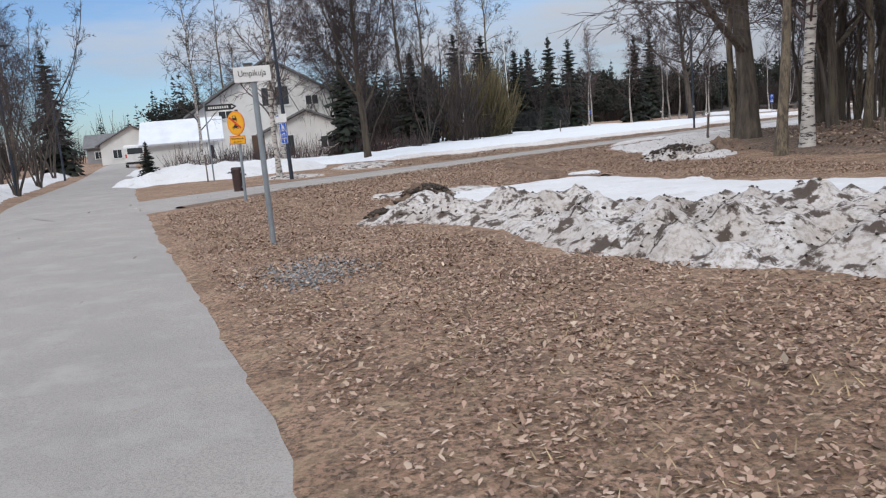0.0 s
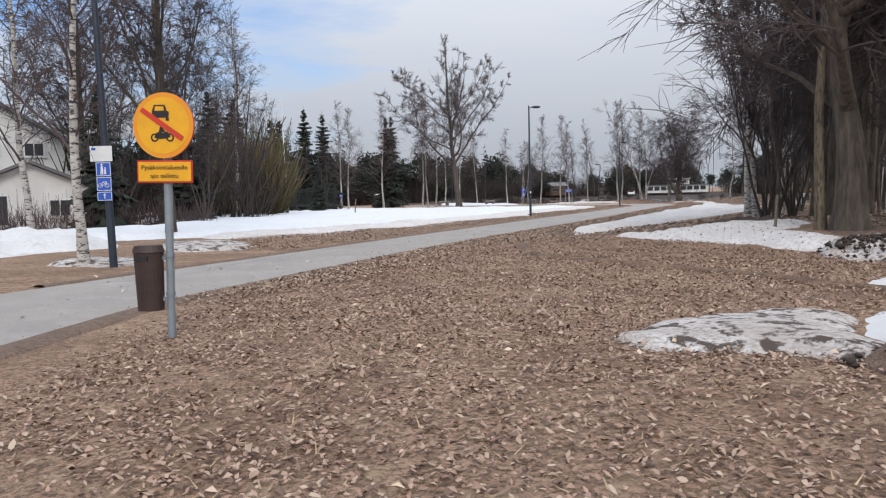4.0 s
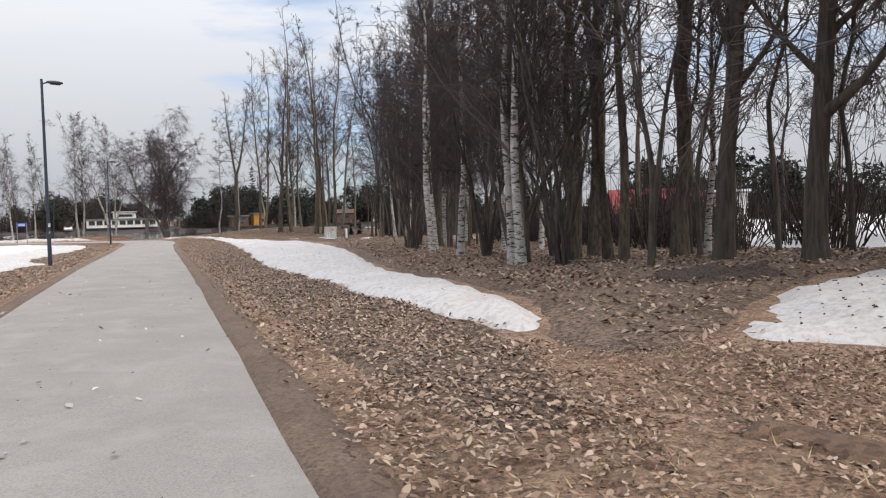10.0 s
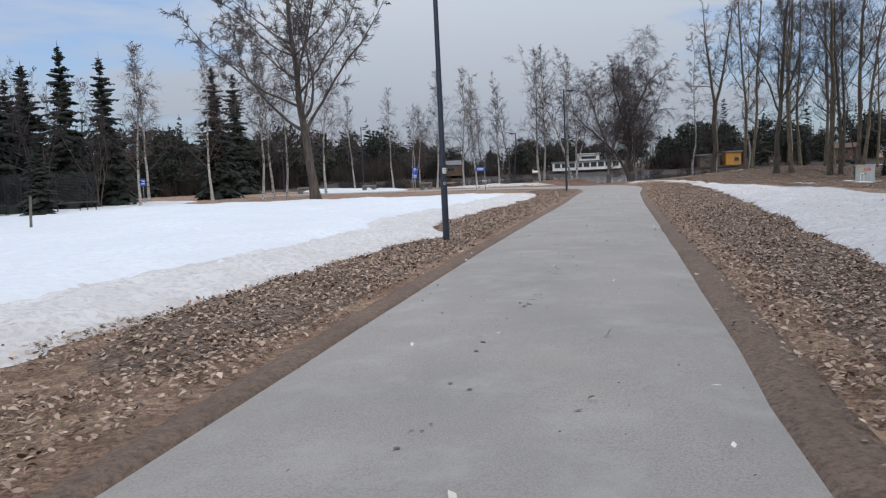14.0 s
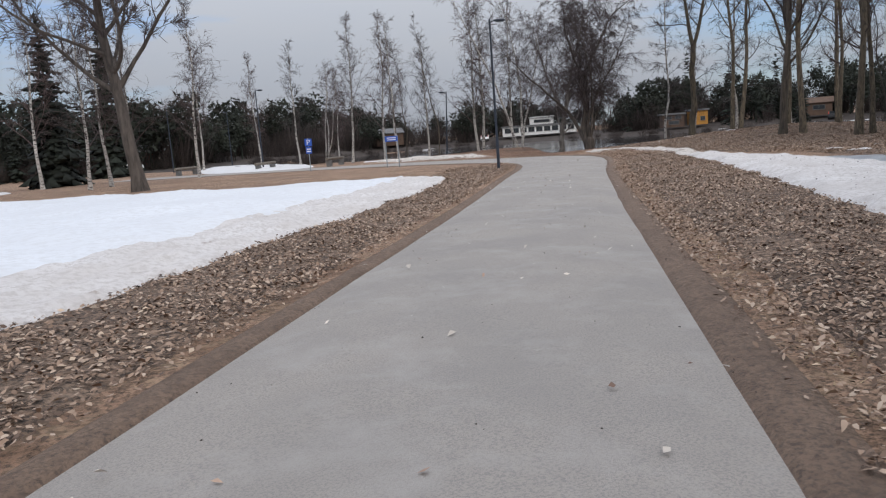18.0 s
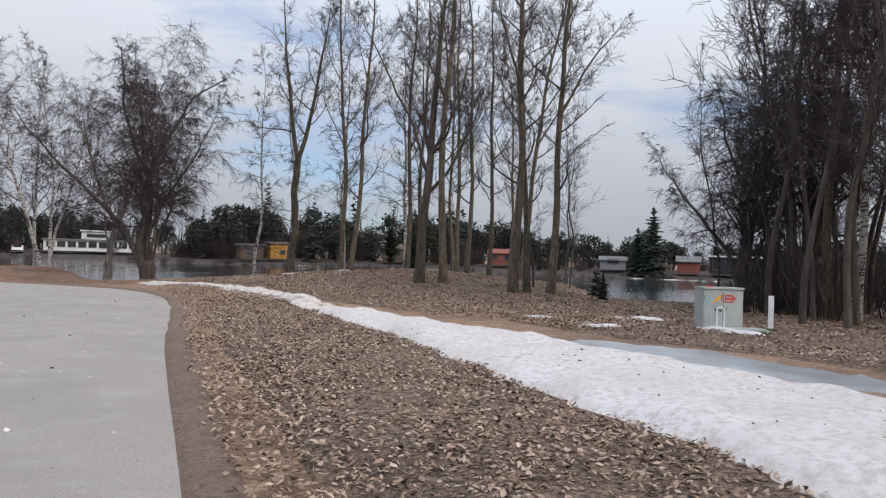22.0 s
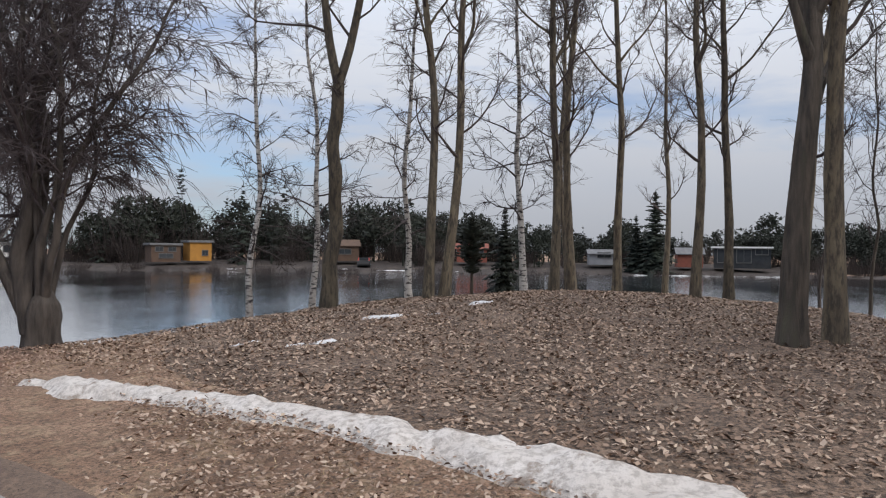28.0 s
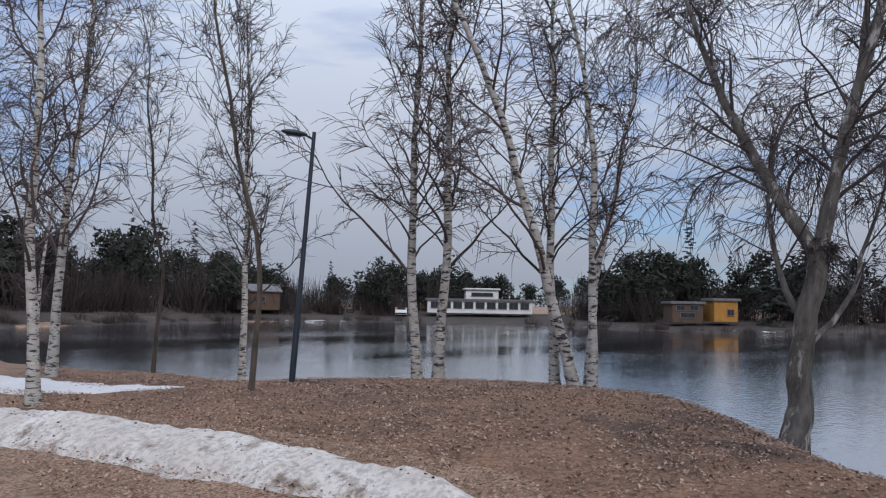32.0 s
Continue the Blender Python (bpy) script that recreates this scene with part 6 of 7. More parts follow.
def utility_box():
    s = empty("utility_cabinet", pose(37.32, 44.35, gz(37.32, 44.35), 0, 0, -62), "grey metal utility cabinet sprayed with graffiti beside the snow", "utility cabinet")
    s.scale = (0.8, 0.72, 0.95)
    part("body", box(0.84, 0.5, 0.7, 0, 0, 0.04, bevel=0.012), M_GREYBOX, s)
    part("lid", box(0.87, 0.54, 0.035, 0, 0, 0.735, bevel=0.008), M_GREYBOX, s)
    part("plinth", box(0.8, 0.46, 0.1, 0, 0, -0.06), M_STONE, s)
    part("lid_edge", box(0.86, 0.012, 0.02, 0, -0.275, 0.74), M_GREYBOX, s)
    part("red_block", box(0.14, 0.07, 0.025, -0.22, -0.05, 0.77, bevel=0.008), M_RED, s, "red plastic scrap on the lid")
    part("door_seam", box(0.006, 0.006, 0.64, 0.0, -0.251, 0.07), M_BLACK, s)
    part("hinge", box(0.02, 0.02, 0.08, -0.39, -0.255, 0.55), M_GALV, s)
    part("hinge", box(0.02, 0.02, 0.08, -0.39, -0.255, 0.15), M_GALV, s)
    tags = bmesh.new()
    for x0, z0, x1, z1 in ((0.03, 0.62, 0.2, 0.645), (0.05, 0.565, 0.22, 0.595), (0.04, 0.515, 0.2, 0.535), (0.03, 0.52, 0.05, 0.64), (0.19, 0.52, 0.215, 0.63), (-0.04, 0.52, -0.02, 0.65)):
        flat(rect(x0, z0, x1, z1), -0.2545, 0.002, tags)
    flat([(0.22, 0.56), (0.22, 0.61), (0.28, 0.585)], -0.2545, 0.002, tags)
    part("red_graffiti", tags, M_RED, s)
    yel = flat([(-0.2, 0.5), (-0.1, 0.56), (-0.04, 0.62), (-0.07, 0.64), (-0.14, 0.6), (-0.22, 0.53)], -0.2535, 0.002)
    part("yellow_graffiti", yel, M_YELLOW, s)
    grn = flat([(-0.36, 0.47), (-0.33, 0.46), (-0.31, 0.62), (-0.35, 0.63)], -0.2535, 0.002)
    flat([(-0.3, 0.5), (-0.28, 0.5), (-0.26, 0.62), (-0.29, 0.62)], -0.2535, 0.002, grn)
    part("green_graffiti", grn, mat("pale_green_spray", (0.2, 0.42, 0.36), 0.6, var=(0.24, 0.44, 0.4), scale=9), s)
    rng = random.Random(3)
    scr = bmesh.new()
    px, pz = -0.18, 0.4
    for k in range(26):
        qx, qz = -0.18 + 0.011 * k + rng.uniform(-0.02, 0.02), 0.39 + rng.uniform(-0.045, 0.05)
        v = Vector((qx - px, qz - pz))
        if v.length > 0.005:
            v = v.normalized() * 0.0045
            flat([(px - v.y, pz + v.x), (px + v.y, pz - v.x), (qx + v.y, qz - v.x), (qx - v.y, qz + v.x)], -0.2545, 0.002, scr)
        px, pz = qx, qz
    part("black_scribble", scr, M_BLACK, s)
    hatch = empty("manhole_cover", pose(37.05, 44.05, gz(37.05, 44.05), 0, 0, -62), "green-edged concrete well cover lying on the ground", "manhole cover")
    part("rim", box(0.95, 0.5, 0.09, 0, 0, -0.04, bevel=0.02), M_GREEN, hatch)
    part("slab", box(0.88, 0.44, 0.03, 0, 0, 0.05, bevel=0.008), M_GREYBOX, hatch)
    rail = empty("hoop_rail", pose(37.0, 44.35, gz(37.0, 44.35), 0, 0, -62), "bent white steel hoop beside the cabinet", "rail")
    pts = [(0, 0, -0.05)] + [(0.06 - 0.06 * math.cos(a), 0, 0.34 + 0.05 * math.sin(a)) for a in np.linspace(0, math.pi, 9)] + [(0.12, 0, -0.05)]
    tb = Tubes()
    tb.add(pts, [0.012] * len(pts), 8)
    part("hoop", tb.mesh("hoop", M_WHITE), M_WHITE, rail)
    post = empty("bollard", pose(37.75, 43.55, gz(37.75, 43.55), 0, 2, 0), "white wooden post with a green foot", "post")
    part("post", box(0.085, 0.085, 0.62, 0, 0, 0.0, bevel=0.008), M_WHITE, post)
    part("foot", box(0.14, 0.14, 0.1, 0, 0, -0.02, bevel=0.02), M_GREEN, post)


utility_box()


def stakes():
    for x, y, h, m, label in ((6.85, 18.5, 0.62, M_WOOD, "thin wooden stake by an old tree"), (8.4, 47.0, 0.9, M_WOOD, "weathered stake standing in the snow field"), (9.0, 15.0, 0.5, M_WOOD, "short wooden stake in the grove"), (5.9, 51.6, 1.0, M_WOOD, "grey stake by the flagpole")):
        s = empty("wooden_stake", pose(x, y, gz(x, y), 2, 3, 20), label, "stake")
        part("stake", box(0.05, 0.04, h + 0.1, 0, 0, -0.1, bevel=0.006), m, s)
    f = empty("flagpole", pose(6.0, 51.8, gz(6.0, 51.8), 0, -1.2, 0), "tall white flagpole on the snowy lawn", "flagpole")
    part("pole", rod((0, 0, -0.2), (0, 0, 6.4), 0.055, 0.03, 12), M_WHITE, f)
    part("knob", rod((0, 0, 6.4), (0, 0, 6.48), 0.05, 0.02, 12), M_WHITE, f)
    part("base", rod((0, 0, -0.1), (0, 0, 0.3), 0.08, 0.075, 12), M_WOOD, f)


stakes()


def trampoline(x, y):
    s = empty("trampoline", pose(x, y, gz(x, y)), "black garden trampoline with a net enclosure in the snow", "trampoline")
    R, H = 1.6, 0.5
    circ = [(R * math.cos(a), R * math.sin(a), H) for a in np.linspace(0, 2 * math.pi, 33)]
    tb = Tubes()
    tb.add(circ, [0.03] * 33, 6)
    part("frame", tb.mesh("frame", M_BLACK), M_BLACK, s)
    part("mat", rod((0, 0, H - 0.01), (0, 0, H + 0.01), R * 0.95, sides=32), M_BLACK, s)
    for k in range(8):
        a = 2 * math.pi * k / 8
        c, n = math.cos(a), math.sin(a)
        part("leg", rod((R * c, R * n, -0.1), (R * c, R * n, H), 0.022, sides=6), M_BLACK, s)
        part("net_pole", rod((R * 1.03 * c, R * 1.03 * n, H), (R * 1.03 * c, R * 1.03 * n, 1.75), 0.02, sides=6), M_BLACK, s)
    net = Tubes()
    for k in range(96):
        a = 2 * math.pi * k / 96
        net.add([(R * math.cos(a), R * math.sin(a), H), (R * math.cos(a), R * math.sin(a), 1.7)], [0.006, 0.006], 3)
    for z in np.arange(H, 1.72, 0.06):
        net.add([(R * math.cos(a), R * math.sin(a), z) for a in np.linspace(0, 2 * math.pi, 33)], [0.006] * 33, 3)
    part("net", net.mesh("net", M_BLACK), M_BLACK, s)


trampoline(10.4, 62.6)
trampoline(7.2, 64.0)


def post_sign(x, y, bearing, h, panels, label, posts=1, gap=0.5):
    s = empty("info_sign", facing(x, y, bearing), label, "sign")
    for k in range(posts):
        px = 0 if posts == 1 else (-gap / 2 + gap * k)
        part("post", rod((px, 0, -0.2), (px, 0, h), 0.025, sides=10), M_GALV, s)
    for w, ph, z, txt in panels:
        part("panel", box(w, 0.015, ph, 0, -0.035, z, bevel=0.004), M_BLUE, s, "blue sign panel")
        if txt:
            text(txt, ph * 0.95, s, pose(0, -0.046, z + ph * 0.5, 90, 0, 0), M_WHITE, 0.001)
        else:
            for q in range(2):
                part("letter_bar", box(w * 0.7, 0.003, ph * 0.16, 0, -0.044, z + ph * (0.25 + 0.35 * q)), M_WHITE, s)


post_sign(32.0, 70.2, 205, 1.6, ((0.34, 0.36, 1.22, "P"), (0.28, 0.32, 0.86, "")), "blue parking sign with a smaller panel on a post")
post_sign(34.2, 66.1, 215, 1.45, ((0.58, 0.24, 1.18, ""),), "wide blue information sign on two posts", 2, 0.56)
post_sign(17.0, 78.0, 190, 1.5, ((0.3, 0.45, 1.1, ""),), "small blue sign far off in the park")


def log_bench(x, y, turn, w, label, name="bench"):
    s = empty(name, pose(x, y, gz(x, y), 0, 0, turn), label, "bench", "park benches")
    part("seat_log", rod((-w / 2, 0, 0.42), (w / 2, 0, 0.42), 0.09, 0.085, 12), M_WOOD, s)
    for k in (-0.36, 0.36):
        part("block", box(0.24, 0.3, 0.4, k * w, 0, -0.06, bevel=0.015), M_STONE, s)


log_bench(37.2, 77.5, 40, 2.6, "long log bench on concrete blocks by the car park")
log_bench(34.2, 81.0, 40, 2.6, "long log bench on concrete blocks by the car park")
log_bench(30.6, 85.0, 40, 2.6, "long log bench on concrete blocks by the car park")


def jetty():
    x, y = 47.6, 45.6
    s = empty("dark_jetty", pose(x, y, WATER + 0.15, 0, 0, 20), "dark tarred timber landing stage at the water edge", "jetty")
    for k in range(5):
        part("leg", box(0.09, 0.09, 0.65, -0.8 + 0.4 * k, -0.35, -0.3, bevel=0.008), M_BLACK, s)
        part("leg", box(0.09, 0.09, 0.65, -0.8 + 0.4 * k, 0.35, -0.3, bevel=0.008), M_BLACK, s)
    for k in range(6):
        part("plank", box(1.9, 0.12, 0.035, 0, -0.36 + 0.145 * k, 0.35, bevel=0.006), M_BLACK, s)
    part("rail", box(1.9, 0.05, 0.06, 0, -0.41, 0.18), M_BLACK, s)


jetty()
for x, y, r in ((46.0, 66.1, 0.16), (46.3, 66.5, 0.12), (47.4, 69.0, 0.14), (45.8, 65.7, 0.1), (47.0, 68.7, 0.11)):
    bm = bmesh.new()
    bmesh.ops.create_icosphere(bm, subdivisions=3, radius=r)
    for v in bm.verts:
        v.co *= 1 + 0.25 * noise.noise(v.co * 7 + Vector((x, y, 0)))
        v.co.z *= 0.38
    st = part("shore_stone", bm, M_DARKBARK, None)
    st.location = (x, y, max(gz(x, y), WATER) + 0.03)
    tagged(st, "dark wet stone at the water edge", "stone", "shore stones")


# ---- houses and vehicles ----
def house(name, x, y, turn, w, d, h, ridge, wall, roof, label, ridge_along="x", over=0.3, windows=(), door=None, chimney=None, base=0.0, trim=M_WHITE, size=1.0):
    """A house with its front to -y: windows are (side, along, sill, width, height), sides f, b, l, r."""
    s = empty(name, pose(x, y, gz(x, y) + base, 0, 0, turn), label, "house", "houses")
    s.scale = (size, size, size)
    body = bmesh.new()
    if ridge > h + 0.05:
        if ridge_along == "x":
            prof = [(-d / 2, -0.4), (d / 2, -0.4), (d / 2, h), (0, ridge), (-d / 2, h)]
            ends = [[Vector((sx * w / 2, a, b)) for a, b in prof] for sx in (-1, 1)]
        else:
            prof = [(-w / 2, -0.4), (w / 2, -0.4), (w / 2, h), (0, ridge), (-w / 2, h)]
            ends = [[Vector((a, sy * d / 2, b)) for a, b in prof] for sy in (-1, 1)]
        va, vb = ([body.verts.new(p) for p in e] for e in ends)
        body.faces.new(va)
        body.faces.new(vb[::-1])
        for i in range(5):
            body.faces.new((va[i], vb[i], vb[(i + 1) % 5], va[(i + 1) % 5]))
        bmesh.ops.recalc_face_normals(body, faces=body.faces[:])
    else:
        box(w, d, h + 0.4, 0, 0, -0.4, bm=body)
    part("wall", body, wall, s)
    if ridge > h + 0.05:
        span, run = (d, w) if ridge_along == "x" else (w, d)
        for sg in (-1, 1):
            rise, half = ridge - h, span / 2
            L = math.hypot(rise, half) * (1 + over / half)
            ang = math.atan2(rise, half)
            slab = box(run + 2 * over, L, 0.12, 0, -L / 2, 0.02, bevel=0.02)
            m = Matrix.Translation((0, 0, ridge)) @ Matrix.Rotation(ang, 4, "X")
            if sg > 0:
                m = Matrix.Rotation(math.pi, 4, "Z") @ m
            if ridge_along != "x":
                m = Matrix.Rotation(math.pi / 2, 4, "Z") @ m
            slab.transform(m)
            part("roof", slab, roof, s)
    else:
        part("roof", box(w + 2 * over, d + 2 * over, 0.22, 0, 0, h, bevel=0.03), roof, s)
        part("fascia", box(w + 2 * over + 0.04, d + 2 * over + 0.04, 0.1, 0, 0, h - 0.06), trim, s)
    for side, u, z, ww, wh in windows:
        m = {"f": pose(u, -d / 2, z), "b": pose(u, d / 2, z, 0, 0, 180), "l": pose(-w / 2, u, z, 0, 0, -90), "r": pose(w / 2, u, z, 0, 0, 90)}[side]
        win = part("window", box(ww + 0.1, 0.06, wh + 0.1, 0, -0.01, -0.05, bevel=0.008), trim, s, "window frame with dark panes")
        win.matrix_basis = m
        n = 2 if ww > 0.6 else 1
        for k in range(n):
            part("pane", box(ww / n - 0.04, 0.02, wh - 0.02, (k + 0.5 - n / 2) * ww / n, -0.043, 0.01), M_GLASS, win)
        part("sill", box(ww + 0.16, 0.08, 0.03, 0, -0.05, -0.08), trim, win)
    if door:
        dr = part("door", box(0.7, 0.06, 1.45, door, -d / 2 - 0.02, 0, bevel=0.01), M_BROWNHOUSE, s, "brown panelled door")
        part("handle", box(0.03, 0.05, 0.1, door + 0.25, -d / 2 - 0.07, 0.75), M_GALV, dr)
    if chimney:
        c = part("chimney", box(0.5, 0.5, 0.9, chimney[0], chimney[1], chimney[2], bevel=0.02), M_STONE, s)
        part("chimney_cap", box(0.58, 0.58, 0.08, chimney[0], chimney[1], chimney[2] + 0.9), M_ROOFGREY, c)
    return s


house("white_house", -8.6, 48.0, 6, 8.6, 8.0, 2.9, 5.5, M_PLASTER, M_ROOFGREY, "large white rendered house with a grey gable roof", "y", 0.5, (("f", -2.6, 2.5, 0.8, 0.4), ("f", 2.2, 2.9, 0.7, 0.5), ("f", 0.2, 3.0, 1.5, 1.0), ("f", 0.4, 0.6, 1.2, 1.0), ("f", 2.8, 0.6, 0.9, 1.0)), -1.0, (-1.6, 1.0, 4.9))
house("house_porch", -6.2, 43.0, 6, 4.6, 2.4, 1.5, 2.5, M_PLASTER, M_ROOFGREY, "low white porch wing with a grey pitched roof", "y", 0.35, (("f", 1.0, 0.5, 0.7, 0.6), ("f", -1.0, 0.2, 0.5, 1.1)))
house("garage", -12.2, 40.2, 14, 3.4, 3.6, 1.35, 2.35, M_PLASTER, M_ROOFSNOW, "small white garage with snow on its roof", "x", 0.3, (("f", 1.35, 0.35, 0.25, 0.7),))
house("park_house", 5.5, 82.5, 8, 8.0, 5.0, 1.9, 2.9, M_BROWNHOUSE, M_ROOFGREY, "dark house half hidden behind the park trees", "x", 0.4, (("f", -2.4, 0.6, 1.0, 0.8), ("f", 0.2, 0.6, 1.0, 0.8), ("f", 2.6, 0.6, 0.8, 0.8)), trim=M_GREYWALL)
house("lane_house", -29.5, 80.0, 20, 6, 5, 2.0, 3.6, M_PLASTER, M_ROOFGREY, "grey-roofed house at the end of the lane", "y", 0.4, (("f", -1.5, 0.6, 0.8, 0.8), ("f", 1.5, 0.6, 0.8, 0.8)), 0.1)
house("lane_house", -38.0, 96.0, 14, 5, 5, 2.0, 3.4, M_GREYWALL, M_ROOFGREY, "dark-roofed house far down the lane", "x", 0.4, (("f", -1.2, 0.6, 0.8, 0.8), ("f", 1.2, 0.6, 0.8, 0.8)))
red = house("red_roof_house", 27.4, 8.1, 186.6, 14.6, 8.6, 1.7, 3.3, M_BROWNHOUSE, M_ROOFRED, "brown house with a broad red tiled roof and white eaves", "x", 0.6, (("f", -5.4, 0.5, 1.1, 0.9), ("f", -2.6, 0.4, 0.9, 1.1), ("f", 0.8, 0.5, 1.2, 0.9), ("f", 4.2, 0.5, 1.0, 0.9), ("l", 0.0, 0.5, 1.2, 0.9)), 2.5, (3.6, 0.2, 2.95), base=0.45)
part("eaves_board", box(15.9, 0.06, 0.16, 0, -5.02, 1.22), M_WHITE, red, "white eaves board")
for k in range(8):
    part("porch_post", box(0.1, 0.1, 1.75, -7.0 + 2.0 * k, -4.86, -0.4, bevel=0.01), M_WHITE if k % 2 else M_BROWNHOUSE, red)
for k in range(15):
    part("roof_batten", box(0.04, 4.95, 0.03, 0, 0, 0), M_ROOFRED, red).matrix_basis = Matrix.Translation((-7.0 + 1.0 * k, -2.42, 2.53)) @ Matrix.Rotation(math.atan2(1.6, 4.3), 4, "X")
dorm = part("dormer", box(1.5, 2.2, 0.5, -3.6, -1.7, 2.35), M_WHITE, red, "white-framed triangular dormer")
part("dormer_glass", flat([(-4.25, 2.47), (-2.95, 2.47), (-2.95, 2.7), (-3.6, 3.25), (-4.25, 2.7)], -2.86, 0.03), M_GLASS, dorm)
for sg in (-1, 1):
    q = box(1.25, 2.5, 0.08, 0, 0, 0)
    q.transform(Matrix.Translation((-3.6 + sg * 0.46, -1.7, 2.95)) @ Matrix.Rotation(sg * radians(38), 4, "Y"))
    part("dormer_roof", q, M_ROOFRED, dorm)
    part("dormer_edge", box(0.06, 0.06, 1.15, 0, 0, 0), M_WHITE, dorm).matrix_basis = Matrix.Translation((-3.6 + sg * 0.92, -2.94, 2.59)) @ Matrix.Rotation(-sg * radians(52), 4, "Y")
house("red_shed", 37.0, 26.0, -70, 3.8, 3.0, 0.95, 2.1, M_BRICKRED, M_ROOFRED, "small red shed behind the grove", "x", 0.3, (("f", 0.0, 0.3, 0.6, 0.4),))
for x, y, turn, w, d, h, rg, wl, rf, lb, win in (
        (99.9, 97.6, -40, 2.6, 3.0, 1.9, 1.9, M_YELLOWHOUSE, M_ROOFGREY, "bright yellow flat-roofed house across the lake", (("f", 0.5, 0.3, 0.7, 0.6),)),
        (97.9, 100.0, -40, 3.4, 3.0, 1.65, 1.65, M_BROWNHOUSE, M_ROOFGREY, "dark balconied flat-roofed house across the lake", (("f", -0.8, 0.9, 0.9, 0.5), ("f", 0.7, 0.9, 0.9, 0.5), ("f", 0.0, 0.1, 1.6, 0.5))),
        (106.0, 85.0, -62, 3.6, 3.0, 1.5, 2.2, M_BROWNHOUSE, M_BROWNHOUSE, "low dark brown house across the lake", (("f", 0.0, 0.5, 1.6, 0.6),)),
        (109.8, 72.8, -75, 3.8, 3.2, 1.3, 1.9, M_BRICKRED, M_BRICKRED, "red brick house across the lake", (("f", -1.0, 0.5, 0.8, 0.6), ("f", 1.0, 0.4, 0.9, 0.7))),
        (111.0, 60.0, -80, 3.6, 3.0, 0.9, 1.4, M_GREYWALL, M_ROOFGREY, "pale low house across the lake", (("f", 0.0, 0.5, 1.6, 0.6),)),
        (112.5, 52.0, -85, 3.0, 3.0, 1.2, 1.9, M_BRICKRED, M_ROOFGREY, "red outbuilding across the lake", ()),
        (113.5, 47.2, -92, 6.4, 4.0, 2.0, 2.0, M_GLASS, M_PLASTER, "white-framed glass-fronted villa across the lake", (("f", -2.0, 0.3, 1.6, 1.6), ("f", 0.2, 0.3, 1.6, 1.6), ("f", 2.2, 1.3, 1.4, 0.7))),
        (95.6, 122.6, -40, 14.0, 4.0, 1.3, 1.3, M_PLASTER, M_ROOFGREY, "long white flat-roofed building across the lake", tuple(("f", -6.0 + 1.5 * k, 0.25, 1.1, 0.8) for k in range(9))),
        (98.8, 125.4, -40, 4.6, 3.0, 2.5, 2.5, M_PLASTER, M_PLASTER, "raised upper storey of a white building across the lake", (("f", 0.0, 1.6, 3.0, 0.45),)),
        (74.0, 131.0, -20, 5.0, 4.0, 1.8, 2.6, M_BROWNHOUSE, M_ROOFGREY, "dark brown cabin across the lake", (("f", 0.0, 0.6, 1.4, 0.6),)),
        (36.0, 118.0, -8, 4.0, 3.0, 1.3, 2.2, M_BRICKRED, M_ROOFGREY, "red cottage behind the car park", (("f", 0.0, 0.5, 0.6, 0.6),)),
        (50.5, 25.0, -80, 6.0, 4.0, 2.0, 2.0, M_PLASTER, M_ROOFSNOW, "low white building beyond the grove", (("f", -1.5, 0.7, 1.0, 0.7), ("f", 1.2, 0.7, 1.0, 0.7)))):
    house("far_house", x, y, turn, w, d, h, rg, wl, rf, lb, "x", 0.25, win, base=0.7, trim=M_DULLTRIM, size=0.78)


